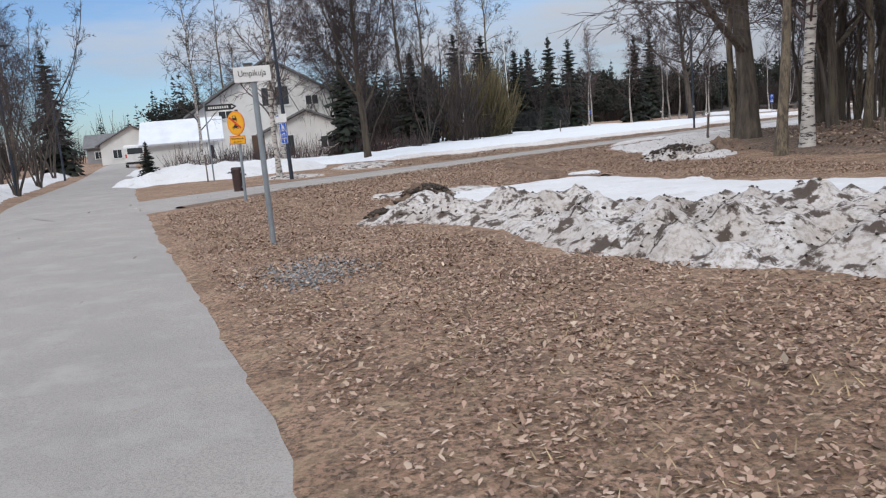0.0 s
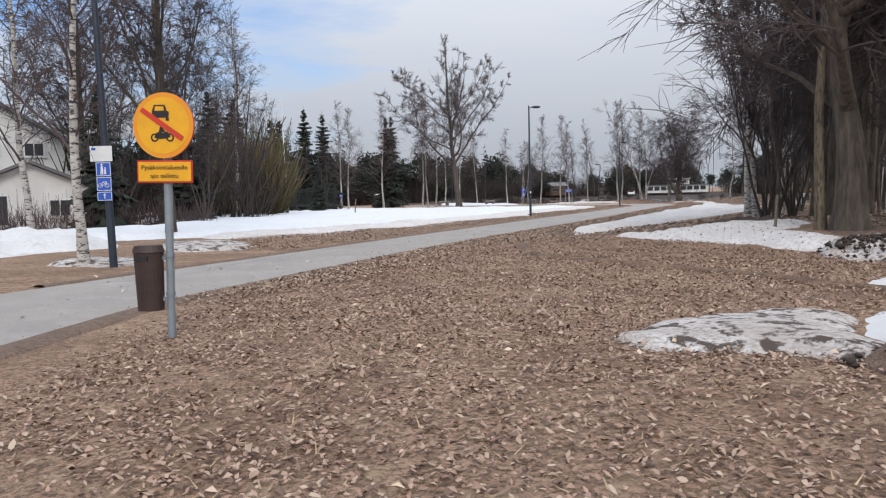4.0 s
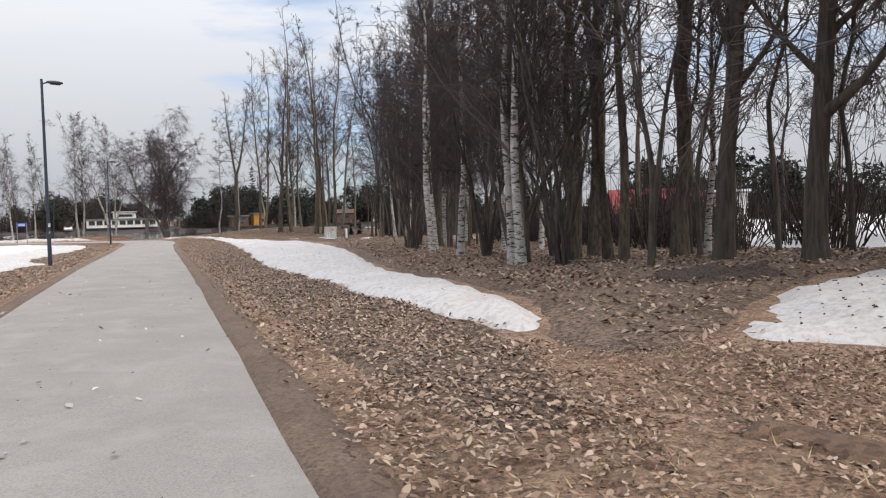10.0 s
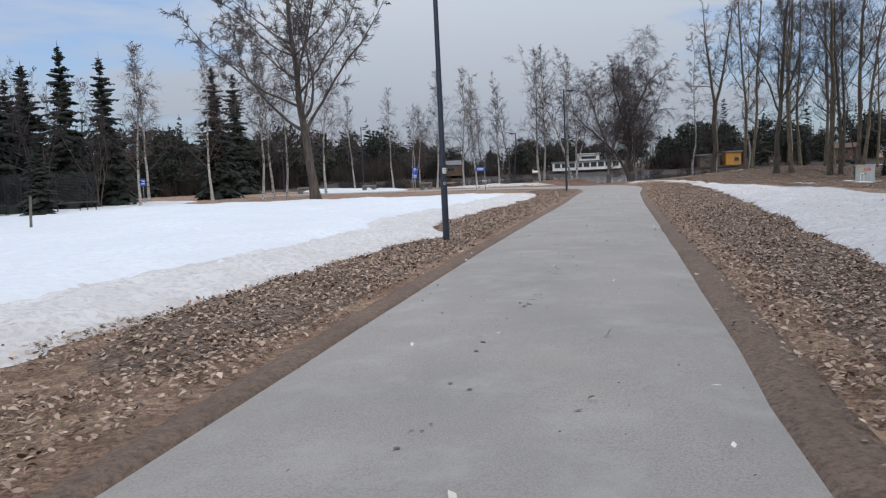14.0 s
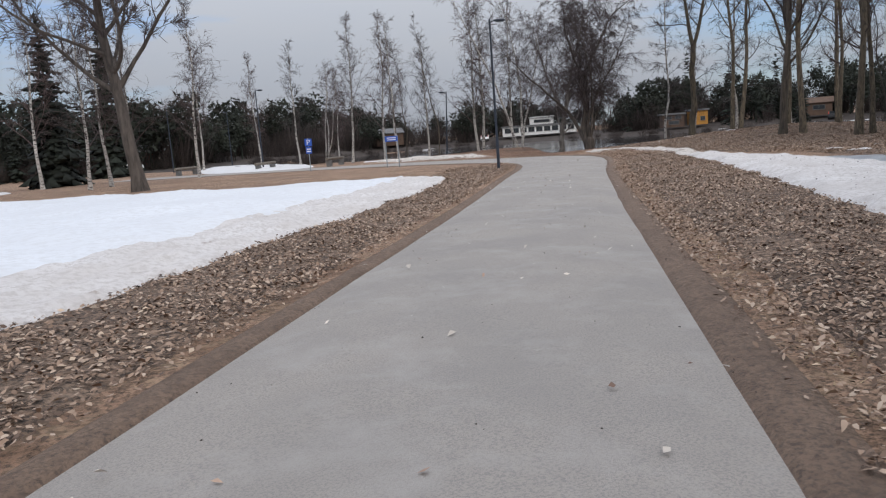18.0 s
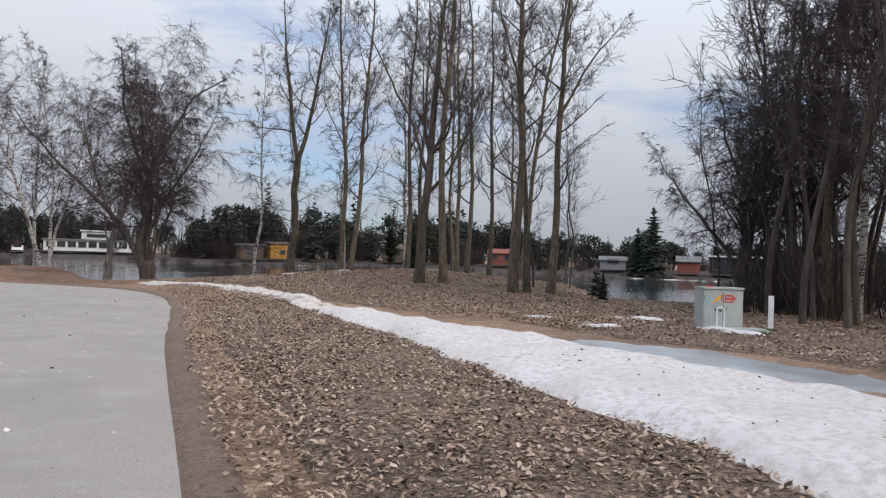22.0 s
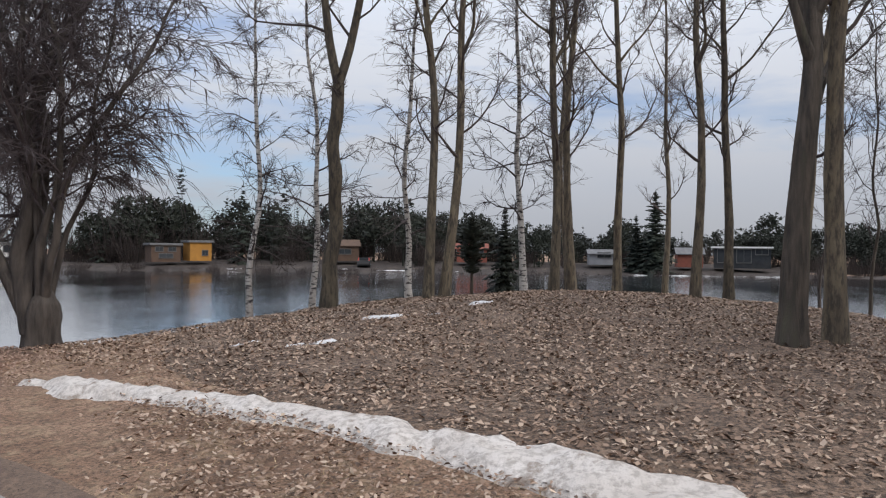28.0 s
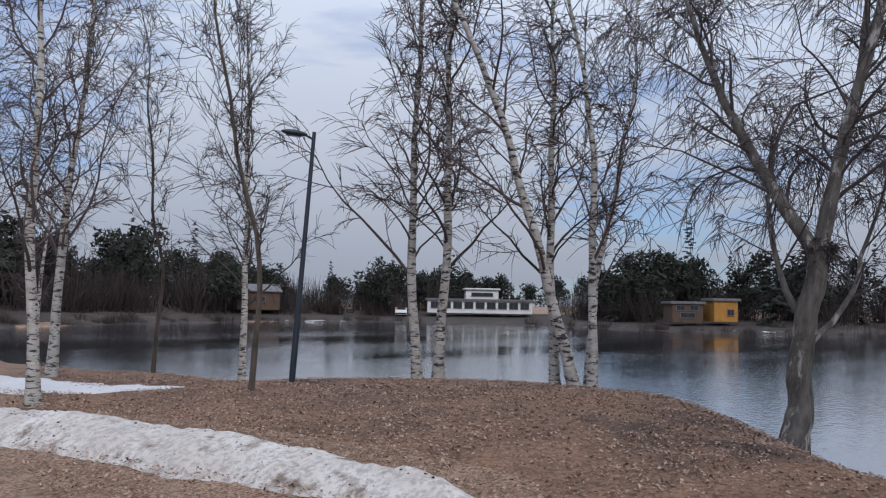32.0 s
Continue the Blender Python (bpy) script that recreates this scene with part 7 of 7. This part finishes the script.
def vehicle(x, y, turn, label, van=True, paint=M_WHITE):
    s = empty("van" if van else "car", pose(x, y, gz(x, y), 0, 0, turn), label, "vehicle", "parked vehicles")
    L, W, H = (3.4, 1.4, 1.55) if van else (2.9, 1.2, 0.95)
    prof = [(-L / 2, 0.22), (L / 2 - 0.05, 0.22), (L / 2, 0.5), (L / 2 - 0.1, 0.72), (L / 2 - 0.75, 0.85), (L / 2 - 1.15, H), (-L / 2 + 0.1, H), (-L / 2, H - 0.15)] if van else [(-L / 2, 0.2), (L / 2, 0.2), (L / 2, 0.45), (L / 2 - 0.7, 0.55), (L / 2 - 1.1, H), (-L / 2 + 0.7, H), (-L / 2 + 0.1, 0.6)]
    bm = bmesh.new()
    a = [bm.verts.new((p, -W / 2, q)) for p, q in prof]
    b = [bm.verts.new((p, W / 2, q)) for p, q in prof]
    bm.faces.new(a)
    bm.faces.new(b[::-1])
    for i in range(len(a)):
        bm.faces.new((a[i], b[i], b[(i + 1) % len(a)], a[(i + 1) % len(a)]))
    bmesh.ops.recalc_face_normals(bm, faces=bm.faces[:])
    bmesh.ops.bevel(bm, geom=bm.edges[:], offset=0.05, segments=2, affect="EDGES")
    part("body", bm, paint, s)
    for sy in (-1, 1):
        part("side_window", box(0.5, 0.02, 0.3, L / 2 - 1.25, sy * (W / 2 + 0.003), H * 0.62), M_GLASS, s)
        for px in (-L / 2 + 0.6, L / 2 - 0.6):
            wheel = part("wheel", rod((px, sy * (W / 2 - 0.14), 0.24), (px, sy * (W / 2 + 0.01), 0.24), 0.24, sides=20), M_BLACK, s, "black tyre")
            part("rim", rod((px, sy * (W / 2), 0.24), (px, sy * (W / 2 + 0.02), 0.24), 0.14, sides=16), M_GALV, wheel)
        part("tail_light", box(0.03, 0.1, 0.25, -L / 2 - 0.005, sy * (W / 2 - 0.1), 0.7), M_RED, s)
    part("rear_window", box(0.02, W * 0.7, 0.4, -L / 2 - 0.002 + (0 if van else 0.3), 0, H * 0.6), M_GLASS, s)
    part("bumper", box(0.08, W * 0.96, 0.14, -L / 2, 0, 0.26, bevel=0.02), M_BLACK, s)


vehicle(-20.2, 55.0, 110, "white parked van seen from behind on the lane")
vehicle(104.0, 82.0, 20, "dark car parked before a house across the lake", False, M_BLACK)
vehicle(89.0, 127.5, 50, "white car parked by the long building", False)
vehicle(33.0, 110.5, 40, "white caravan-like van behind the car park")


# ---- soil heaps, clods, gravel, cracks ----
def heap(x, y, r, h, seed, label, material=M_SOIL):
    n = 40
    V, F = [], []
    for i in range(n):
        for j in range(n):
            u, v = (i / (n - 1) * 2 - 1), (j / (n - 1) * 2 - 1)
            d = math.hypot(u, v)
            z = h * max(0, 1 - d * d) * (0.85 + 1.1 * noise.noise((u * 2.6 + seed, v * 2.6, 1)) + 0.5 * noise.noise((u * 7, v * 7 + seed, 2)) + 0.22 * noise.noise((u * 18, v * 18 + seed, 3)))
            V.append((u * r, v * r, z - 0.03 * (d > 0.95) - 0.01))
    V = np.array(V)
    V[:, 2] += ground_z(V[:, 0] + x, V[:, 1] + y) - gz(x, y)
    F = [(i * n + j, (i + 1) * n + j, (i + 1) * n + j + 1, i * n + j + 1) for i in range(n - 1) for j in range(n - 1)]
    ob = new("soil_heap", mesh_of("soil_heap", V, F, material))
    ob.location = (x, y, gz(x, y))
    return tagged(ob, label, "soil", "turf and soil heaps")


TURF, TR = [], random.Random(77)
for k, (x, y, r, h, m) in enumerate(((0.0, 11.05, 0.5, 0.2, M_SOIL), (-0.6, 9.25, 0.2, 0.1, M_SOIL), (5.2, 15.2, 0.9, 0.22, M_SNOW_DIRTY), (6.0, 15.4, 0.6, 0.2, M_SOIL), (1.3, 8.2, 0.28, 0.2, M_SOIL), (-5.1, 29.0, 0.8, 0.12, M_SOIL), (-6.0, 24.2, 0.5, 0.16, M_SOIL), (12.2, 13.4, 2.2, 0.22, M_PEAT), (15.0, 12.6, 2.4, 0.3, M_PEAT), (8.75, 21.0, 1.0, 0.12, M_PEAT))):
    if r < 1.0:
        TURF += [(x + r * 0.75 * TR.gauss(0, 0.5), y + r * 0.75 * TR.gauss(0, 0.5), h) for _ in range(int(520 * r))]
    heap(x, y, r, h, k * 7, "mound of black peaty soil among the grove trees" if m is M_PEAT else "torn turf and dark soil lying on the ground" if m is not M_SNOW_DIRTY else "dirty snow heap mixed with soil", m)


def clods(name, pts, rmin, rmax, material, label, seed, lift=0.0):
    rng = np.random.default_rng(seed)
    oct_v = np.array([(1, 0, 0), (-1, 0, 0), (0, 1, 0), (0, -1, 0), (0, 0, 1), (0, 0, -1)], float)
    oct_f = np.array([(0, 2, 4), (2, 1, 4), (1, 3, 4), (3, 0, 4), (2, 0, 5), (1, 2, 5), (3, 1, 5), (0, 3, 5)])
    V, F = [], []
    for i, (x, y, z) in enumerate(pts):
        r = rng.uniform(rmin, rmax) * (1 if rng.random() < 0.85 else 1.6)
        v = oct_v * rng.uniform(0.6, 1.3, (6, 1)) * r * np.array([1, 1, 0.65]) + rng.normal(0, r * 0.18, (6, 3))
        c, s = math.cos(i), math.sin(i)
        v = np.stack([v[:, 0] * c - v[:, 1] * s, v[:, 0] * s + v[:, 1] * c, v[:, 2]], -1)
        V.append(v + (x, y, z + lift))
        F.append(oct_f + 6 * i)
    return tagged(new(name, fast_mesh(name, np.concatenate(V), np.concatenate(F), material)), label, "soil", kind="stuff")


def on_snow(n, seed, x0, x1, y0, y1, thing, low=0.06):
    """Places on the top of a snow patch."""
    rng = random.Random(seed)
    co = np.empty(len(thing.data.vertices) * 3, np.float32)
    thing.data.vertices.foreach_get("co", co)
    co = co.reshape(-1, 3)
    g = ground_z(co[:, 0], co[:, 1])
    co = co[(co[:, 2] - g > low) & (co[:, 0] > x0) & (co[:, 0] < x1) & (co[:, 1] > y0) & (co[:, 1] < y1)]
    return [tuple(co[rng.randrange(len(co))]) for _ in range(n)] if len(co) else []


def clustered(pts):
    return [p for p in pts if noise.noise((p[0] * 2.1, p[1] * 2.1, 5)) + 0.5 * noise.noise((p[0] * 6, p[1] * 6, 2)) > 0.1]


BANK = bpy.data.objects["snow_patch.003"]
M_CLOD = mat("dark_soil_clod", (0.06, 0.043, 0.032), 0.95, var=(0.035, 0.026, 0.02), scale=14, island=0.5)
clods("soil_clods", clustered(on_snow(5200, 1, -2, 8, 2, 11, BANK)), 0.006, 0.02, M_CLOD, "black soil clods strewn over the dirty snow bank", 1)
LAKEBANK = bpy.data.objects["snow_patch.014"]
clods("snow_grit", clustered(on_snow(420, 2, 38, 44, 66, 78, LAKEBANK)), 0.004, 0.011, M_CLOD, "dark grit on the lakeside snow bank", 2)
TURF = np.array(TURF)
for k, (x, y, r) in enumerate(((0.0, 11.05, 0.45), (-0.6, 9.25, 0.2), (5.2, 15.2, 0.9), (6.0, 15.4, 0.6), (1.3, 8.2, 0.28), (-5.1, 29.0, 0.8), (-6.0, 24.2, 0.5))):
    near = np.hypot(TURF[:, 0] - x, TURF[:, 1] - y)
    TURF[:, 2] = np.where(near < r * 1.6, TURF[:, 2] * np.clip(1 - (near / r) ** 2, 0.02, 1), TURF[:, 2])
TURF[:, 2] += ground_z(TURF[:, 0], TURF[:, 1]) + 0.02
clods("turf_clods", [tuple(p) for p in TURF], 0.012, 0.045, M_CLOD, "torn clods of turf and dark soil", 8)
clods("snow_crumbs", on_snow(500, 6, 4, 9, 8, 21, bpy.data.objects["snow_patch.002"], 0.03), 0.004, 0.016, M_CLOD, "dark crumbs and twigs on the snow heap", 6)
clods("snow_crumbs", on_snow(420, 5, 5, 42, 20, 61, bpy.data.objects["snow_patch"], 0.03), 0.004, 0.014, M_CLOD, "small dark crumbs lying on old snow", 5)
rg = random.Random(4)
clods("gravel", [(-1.0 + rg.gauss(0, 0.22), 6.2 + rg.gauss(0, 0.3), 0) for _ in range(900)], 0.008, 0.02, M_GRAVEL, "small spill of blue-grey gravel on the lawn", 3)
gv = bpy.data.objects["gravel"].data
co = np.empty(len(gv.vertices) * 3, np.float32)
gv.vertices.foreach_get("co", co)
co = co.reshape(-1, 3)
co[:, 2] += ground_z(co[:, 0], co[:, 1]) + 0.004
gv.vertices.foreach_set("co", co.ravel())


def crack(pts, w, label, seed):
    """A dark seam in the asphalt, 3 mm proud of it."""
    rng = random.Random(seed)
    V, F = [], []
    dense = []
    for (ax, ay), (bx, by) in zip(pts, pts[1:]):
        n = max(3, int(math.dist((ax, ay), (bx, by)) / 0.05))
        dense += [(ax + (bx - ax) * i / n, ay + (by - ay) * i / n) for i in range(n)]
    side = Vector((pts[-1][1] - pts[0][1], pts[0][0] - pts[-1][0])).normalized()
    for i, (x, y) in enumerate(dense):
        o = 0.05 * noise.noise((x * 4, y * 4, seed)) + rng.uniform(-0.006, 0.006)
        ww = w * rng.uniform(0.25, 1.2) * (0.2 if noise.noise((x * 2.5, y * 2.5, 9)) < -0.15 else 1)
        for sgn in (-1, 1):
            V.append((x + side.x * (o + sgn * ww), y + side.y * (o + sgn * ww), 0.0))
    v = np.array(V)
    mid = np.array([((a[0] + b[0]) / 2, (a[1] + b[1]) / 2) for a, b in zip(PATH_R, PATH_L)])
    d = np.maximum(edge_distance(v[:, 0], v[:, 1], PATH_POLY), 0)
    v[:, 2] = ground_z(v[:, 0], v[:, 1]) + 0.02 + 0.03 * (1 - (1 - np.clip(d / 1.15, 0, 1)) ** 2) + 0.004
    F = [(2 * i, 2 * i + 1, 2 * i + 3, 2 * i + 2) for i in range(len(dense) - 1)]
    ob = new("asphalt_crack", fast_mesh("asphalt_crack", v, np.array(F), M_CRACK))
    return tagged(ob, label, "crack", "cracks in the asphalt")


crack([(-2.6, 19.25), (-1.4, 20.5), (0.0, 22.0), (1.6, 23.5)], 0.014, "dark ragged crack in the path surface", 1)


def drips(a, b, n, seed):
    """A row of small damp spots trodden along the asphalt."""
    rng = random.Random(seed)
    V, F = [], []
    for _ in range(n):
        u = round(rng.random() * 9) / 9 + rng.gauss(0, 0.035)
        x, y = a[0] + (b[0] - a[0]) * u + rng.gauss(0, 0.03), a[1] + (b[1] - a[1]) * u + rng.gauss(0, 0.03)
        r, k0 = rng.uniform(0.006, 0.02), len(V)
        for k in range(9):
            q = r * rng.uniform(0.6, 1.2)
            V.append((x + q * math.cos(k * 0.698), y + q * math.sin(k * 0.698), 0.0))
        F += [(k0, k0 + k, k0 + k + 1) for k in range(1, 8)]
    v = np.array(V)
    d = np.maximum(edge_distance(v[:, 0], v[:, 1], PATH_POLY), 0)
    v[:, 2] = ground_z(v[:, 0], v[:, 1]) + 0.02 + 0.03 * (1 - (1 - np.clip(d / 1.15, 0, 1)) ** 2) + 0.005
    return tagged(new("damp_spots", fast_mesh("damp_spots", v, np.array(F), M_CRACK)), "row of small dark damp spots on the asphalt", "stain", kind="stuff")


drips((3.6, 25.7), (12.6, 34.0), 60, 5)

# ---- leaves and grass ----
def litter(name, poly, density, lo, hi, material, label, seed, keep_off=True, fancy=False, lift=0.004):
    """Fallen leaves: folded, tilted blades scattered over an outline."""
    rng = np.random.default_rng(seed)
    xs, ys = [p[0] for p in poly], [p[1] for p in poly]
    area = (max(xs) - min(xs)) * (max(ys) - min(ys))
    n = int(area * density)
    x, y = rng.uniform(min(xs), max(xs), n), rng.uniform(min(ys), max(ys), n)
    ok = edge_distance(x, y, poly) + rng.normal(0, 0.12, n) > 0
    ok &= (0.55 + 0.6 * waves(x, y, 1.3) + 0.45 * waves(x + 3, y, 3.3)) > rng.random(n) - 0.25
    if keep_off:
        pv = np.maximum(edge_distance(x, y, PATH_POLY), edge_distance(x, y, ROAD_POLY))
        ok &= pv < -0.1 - 0.2 * rng.random(n) ** 1.8
    x, y = x[ok], y[ok]
    n = len(x)
    L = rng.uniform(lo, hi, n)
    W = L * rng.uniform(0.2, 0.38, n)
    a = rng.uniform(0, 2 * math.pi, n)
    tilt = rng.normal(0, 0.3, n)
    roll = rng.normal(0, 0.35, n)
    cup = rng.uniform(-0.3, 0.7, n)
    z = ground_z(x, y) + lift + rng.uniform(0, 0.018, n) + np.abs(tilt) * L * 0.35
    c, s = np.cos(a), np.sin(a)
    outline = ((-0.5, 0), (-0.22, 0.85), (0.14, 0.8), (0.5, 0), (0.1, -0.85), (-0.25, -0.8)) if fancy else ((-0.5, 0), (0.0, 1), (0.5, 0), (-0.05, -1))
    faces = ((0, 1, 5), (1, 4, 5), (1, 2, 4), (2, 3, 4)) if fancy else ((0, 1, 2), (0, 2, 3))
    V = np.empty((n, len(outline), 3), np.float32)
    for k, (u, w) in enumerate(outline):
        px, py = u * L, w * W * rng.uniform(0.75, 1.15, n)
        V[:, k, 0] = x + px * c - py * s
        V[:, k, 1] = y + px * s + py * c
        V[:, k, 2] = z + px * tilt + abs(w) * cup * W + py * roll
    i = np.arange(n)[:, None] * len(outline)
    F = np.concatenate([i + np.array(q) for q in faces], 0)
    return tagged(new(name, fast_mesh(name, V.reshape(-1, 3), F, material)), label, "leaf litter", kind="stuff")


VERGE_R = shifted(PATH_R[2:14], 0.14) + [(41.4, 59.6), (40.3, 57.2), (39.2, 54.6), (37.6, 52.2), (36.2, 50.6), (34, 48.4), (32, 46.6), (27.6, 42.6), (23.3, 39.0), (19.5, 35.8), (13.9, 30.9), (10.2, 26.9), (7.4, 24.4), (5.8, 22.9), (4.6, 22.0), (2.2, 20.4), (0.4, 18.6), (-1.4, 16.6)]
VERGE_L = shifted(PATH_L[4:14], -0.1) + [(31.0, 57.6), (28.6, 54.9), (26.6, 51.8), (24.5, 49.5), (20.8, 46.3), (17.6, 43.3), (14.4, 40.2), (13.2, 38.3), (10, 35.6), (7.0, 32.8), (4.4, 30.6), (2.0, 29.0), (-0.8, 27.2), (-2.6, 25.0)]
LAWN_A = [(-4.5, 12.3), (-3.1, 8.9), (-1.55, 5.2), (-0.5, 2.5), (0.1, 1.0), (1.2, -1.8), (6.0, -1.0), (5.4, 2.2), (2.0, 4.6), (0.7, 6.6), (-0.2, 8.3), (-1.2, 9.4), (0.2, 12.6), (3.0, 12.4), (5.0, 10.0), (6.8, 9.5), (4.6, 16.5), (4.7, 20.6), (4.9, 22.2), (2.5, 21.2), (1.2, 20.2), (-1.4, 17.8), (-3.1, 15.9)]
POINT = [(38.4, 52.6), (39.9, 55.6), (41.2, 58.8), (41.8, 60.6), (44.6, 63.8), (47.5, 63.2), (51, 63.4), (56, 61.2), (60, 57), (59.5, 52), (55, 49.8), (49, 49), (45, 47.6), (41, 46.4), (37.5, 45.6), (35.4, 46.2)]
GROVE_FLOOR = [(4.2, 20.9), (5.0, 20.7), (6.4, 20.7), (8.6, 19.9), (8.0, 17.6), (7.0, 14), (9, 9), (20, 9), (26, 18), (34, 32), (33, 40), (30, 39.6), (21.6, 33.2), (14, 28), (8, 23.2)]
SHELF = [(31.4, 40), (33.6, 43.6), (35.2, 46.2), (37.4, 48.4), (41, 47), (45, 48.2), (48.4, 49.2), (48.4, 44.4), (44, 40.4), (40, 36.6), (34, 37.4)]
BANKS = [(39.9, 60), (42.5, 61.2), (45.2, 63.6), (45.9, 67), (49.2, 71.5), (48.8, 74), (44.4, 79.5), (42.4, 82), (40.6, 78), (39.2, 71), (39.8, 66)]
litter("leaf_litter", VERGE_R, 1050, 0.02, 0.05, M_LEAF, "dry brown birch and aspen leaves along the path", 1, fancy=True, lift=0.03)
litter("leaf_litter", VERGE_L, 1010, 0.02, 0.05, M_LEAF, "dry brown leaves between path and snow", 2, fancy=True, lift=0.03)
litter("leaf_litter", LAWN_A, 980, 0.016, 0.038, M_LEAF_RUST, "dry leaves strewn over dead lawn", 3)
litter("leaf_litter", LAWN_A, 420, 0.02, 0.045, M_LEAF, "darker curled leaves among the pale ones on the lawn", 8, fancy=True)
litter("leaf_litter", POINT, 480, 0.03, 0.066, M_LEAF, "thick brown leaf litter on the wooded point", 4, lift=0.034)
litter("leaf_litter", GROVE_FLOOR, 150, 0.04, 0.085, M_LEAF, "leaf litter on the grove floor", 5, lift=0.034)
litter("leaf_litter", SHELF, 200, 0.035, 0.07, M_LEAF, "brown leaves and grass on the shore shelf", 7, lift=0.034)
litter("leaf_litter", BANKS, 640, 0.02, 0.044, M_LEAF_RUST, "old leaves on the lake bank", 6, lift=0.034)
for k, (pl, dn) in enumerate(((VERGE_R, 26), (VERGE_L, 26), (LAWN_A, 5), (POINT, 45))):
    litter("pale_leaves", pl, dn, 0.03, 0.055, M_LEAF_PALE, "pale bleached leaves among the brown ones", 10 + k, lift=0.04)
litter("path_leaves", PATH_POLY, 0.7, 0.025, 0.05, M_LEAF_RUST, "single dark leaves lying on the asphalt", 22, keep_off=False, lift=0.045)
litter("path_leaves", PATH_POLY, 2.6, 0.028, 0.062, M_LEAF_WHITE, "single pale leaves blown onto the asphalt", 20, keep_off=False, lift=0.052)
litter("path_leaves", ROAD_POLY, 0.35, 0.03, 0.05, M_LEAF, "single leaves on the lane", 21, keep_off=False, lift=0.045)


def grass(name, poly, density, lo, hi, material, label, seed):
    """Flattened dead grass blades."""
    rng = np.random.default_rng(seed)
    xs, ys = [p[0] for p in poly], [p[1] for p in poly]
    n = int((max(xs) - min(xs)) * (max(ys) - min(ys)) * density)
    x, y = rng.uniform(min(xs), max(xs), n), rng.uniform(min(ys), max(ys), n)
    pv = np.maximum(edge_distance(x, y, PATH_POLY), edge_distance(x, y, ROAD_POLY))
    ok = (edge_distance(x, y, poly) > 0) & (pv < -0.3) & (waves(x, y, 1.7) + 0.7 * waves(x, y + 9, 4.7) > rng.normal(-0.15, 0.3, n))
    x, y = x[ok], y[ok]
    n = len(x)
    L, a, e = rng.uniform(lo, hi, n), rng.uniform(0, 6.28, n), rng.uniform(0.05, 0.7, n)
    z = ground_z(x, y)
    c, s = np.cos(a), np.sin(a)
    V = np.empty((n, 3, 3), np.float32)
    for k, (u, w, h) in enumerate(((0, -0.004, 0.0), (0, 0.004, 0.0), (1, 0, 1))):
        V[:, k, 0] = x + u * L * np.cos(e) * c - w * s
        V[:, k, 1] = y + u * L * np.cos(e) * s + w * c
        V[:, k, 2] = z + 0.004 + h * L * np.sin(e)
    return tagged(new(name, fast_mesh(name, V.reshape(-1, 3), np.arange(3 * n).reshape(-1, 3), material)), label, "grass", kind="stuff")


M_STRAW = mat("dead_straw_grass", (0.36, 0.26, 0.15), 0.9, island=0.5)
grass("dead_grass", LAWN_A, 170, 0.03, 0.085, M_STRAW, "flattened straw-coloured dead grass", 1)
grass("dead_grass", VERGE_R, 160, 0.03, 0.07, M_STRAW, "flattened dead grass of the verge", 2)
grass("dead_grass", POINT, 60, 0.04, 0.09, M_STRAW, "dead grass on the wooded point", 3)
grass("dead_grass", BANKS, 260, 0.03, 0.08, M_STRAW, "dead grass on the lake bank", 4)

# loose grit on the paving, and a wheel rut across the lawn
rg = random.Random(12)
grit = []
for k in range(1, len(PATH_R) - 4):
    for _ in range(90):
        f, g = rg.random(), rg.choice((rg.random(), rg.random() ** 4, 1 - rg.random() ** 4))
        px = (PATH_R[k][0] * (1 - f) + PATH_R[k + 1][0] * f) * (1 - g) + (PATH_L[k][0] * (1 - f) + PATH_L[k + 1][0] * f) * g
        py = (PATH_R[k][1] * (1 - f) + PATH_R[k + 1][1] * f) * (1 - g) + (PATH_L[k][1] * (1 - f) + PATH_L[k + 1][1] * f) * g
        grit.append((px, py, 0.022 + 0.03 * (1 - (2 * g - 1) ** 2)))
grit = np.array(grit)
grit[:, 2] += ground_z(grit[:, 0], grit[:, 1])
clods("path_grit", [tuple(p) for p in grit], 0.0025, 0.006, M_CLOD, "dark grit and soil crumbs on the asphalt", 31)
RUT = [(2.9, 20.4), (2.4, 19.4), (2.05, 18.6), (1.9, 17.6), (2.1, 16.2), (2.25, 14.8), (2.3, 13.5), (2.9, 12.4)]
tagged(ribbon("wheel_rut", shifted(RUT, -0.14), shifted(RUT, 0.14), 0.012, M_RUT, wob=0.9, lower=0.02), "dark muddy wheel rut across the dead lawn", "rut", kind="structure")
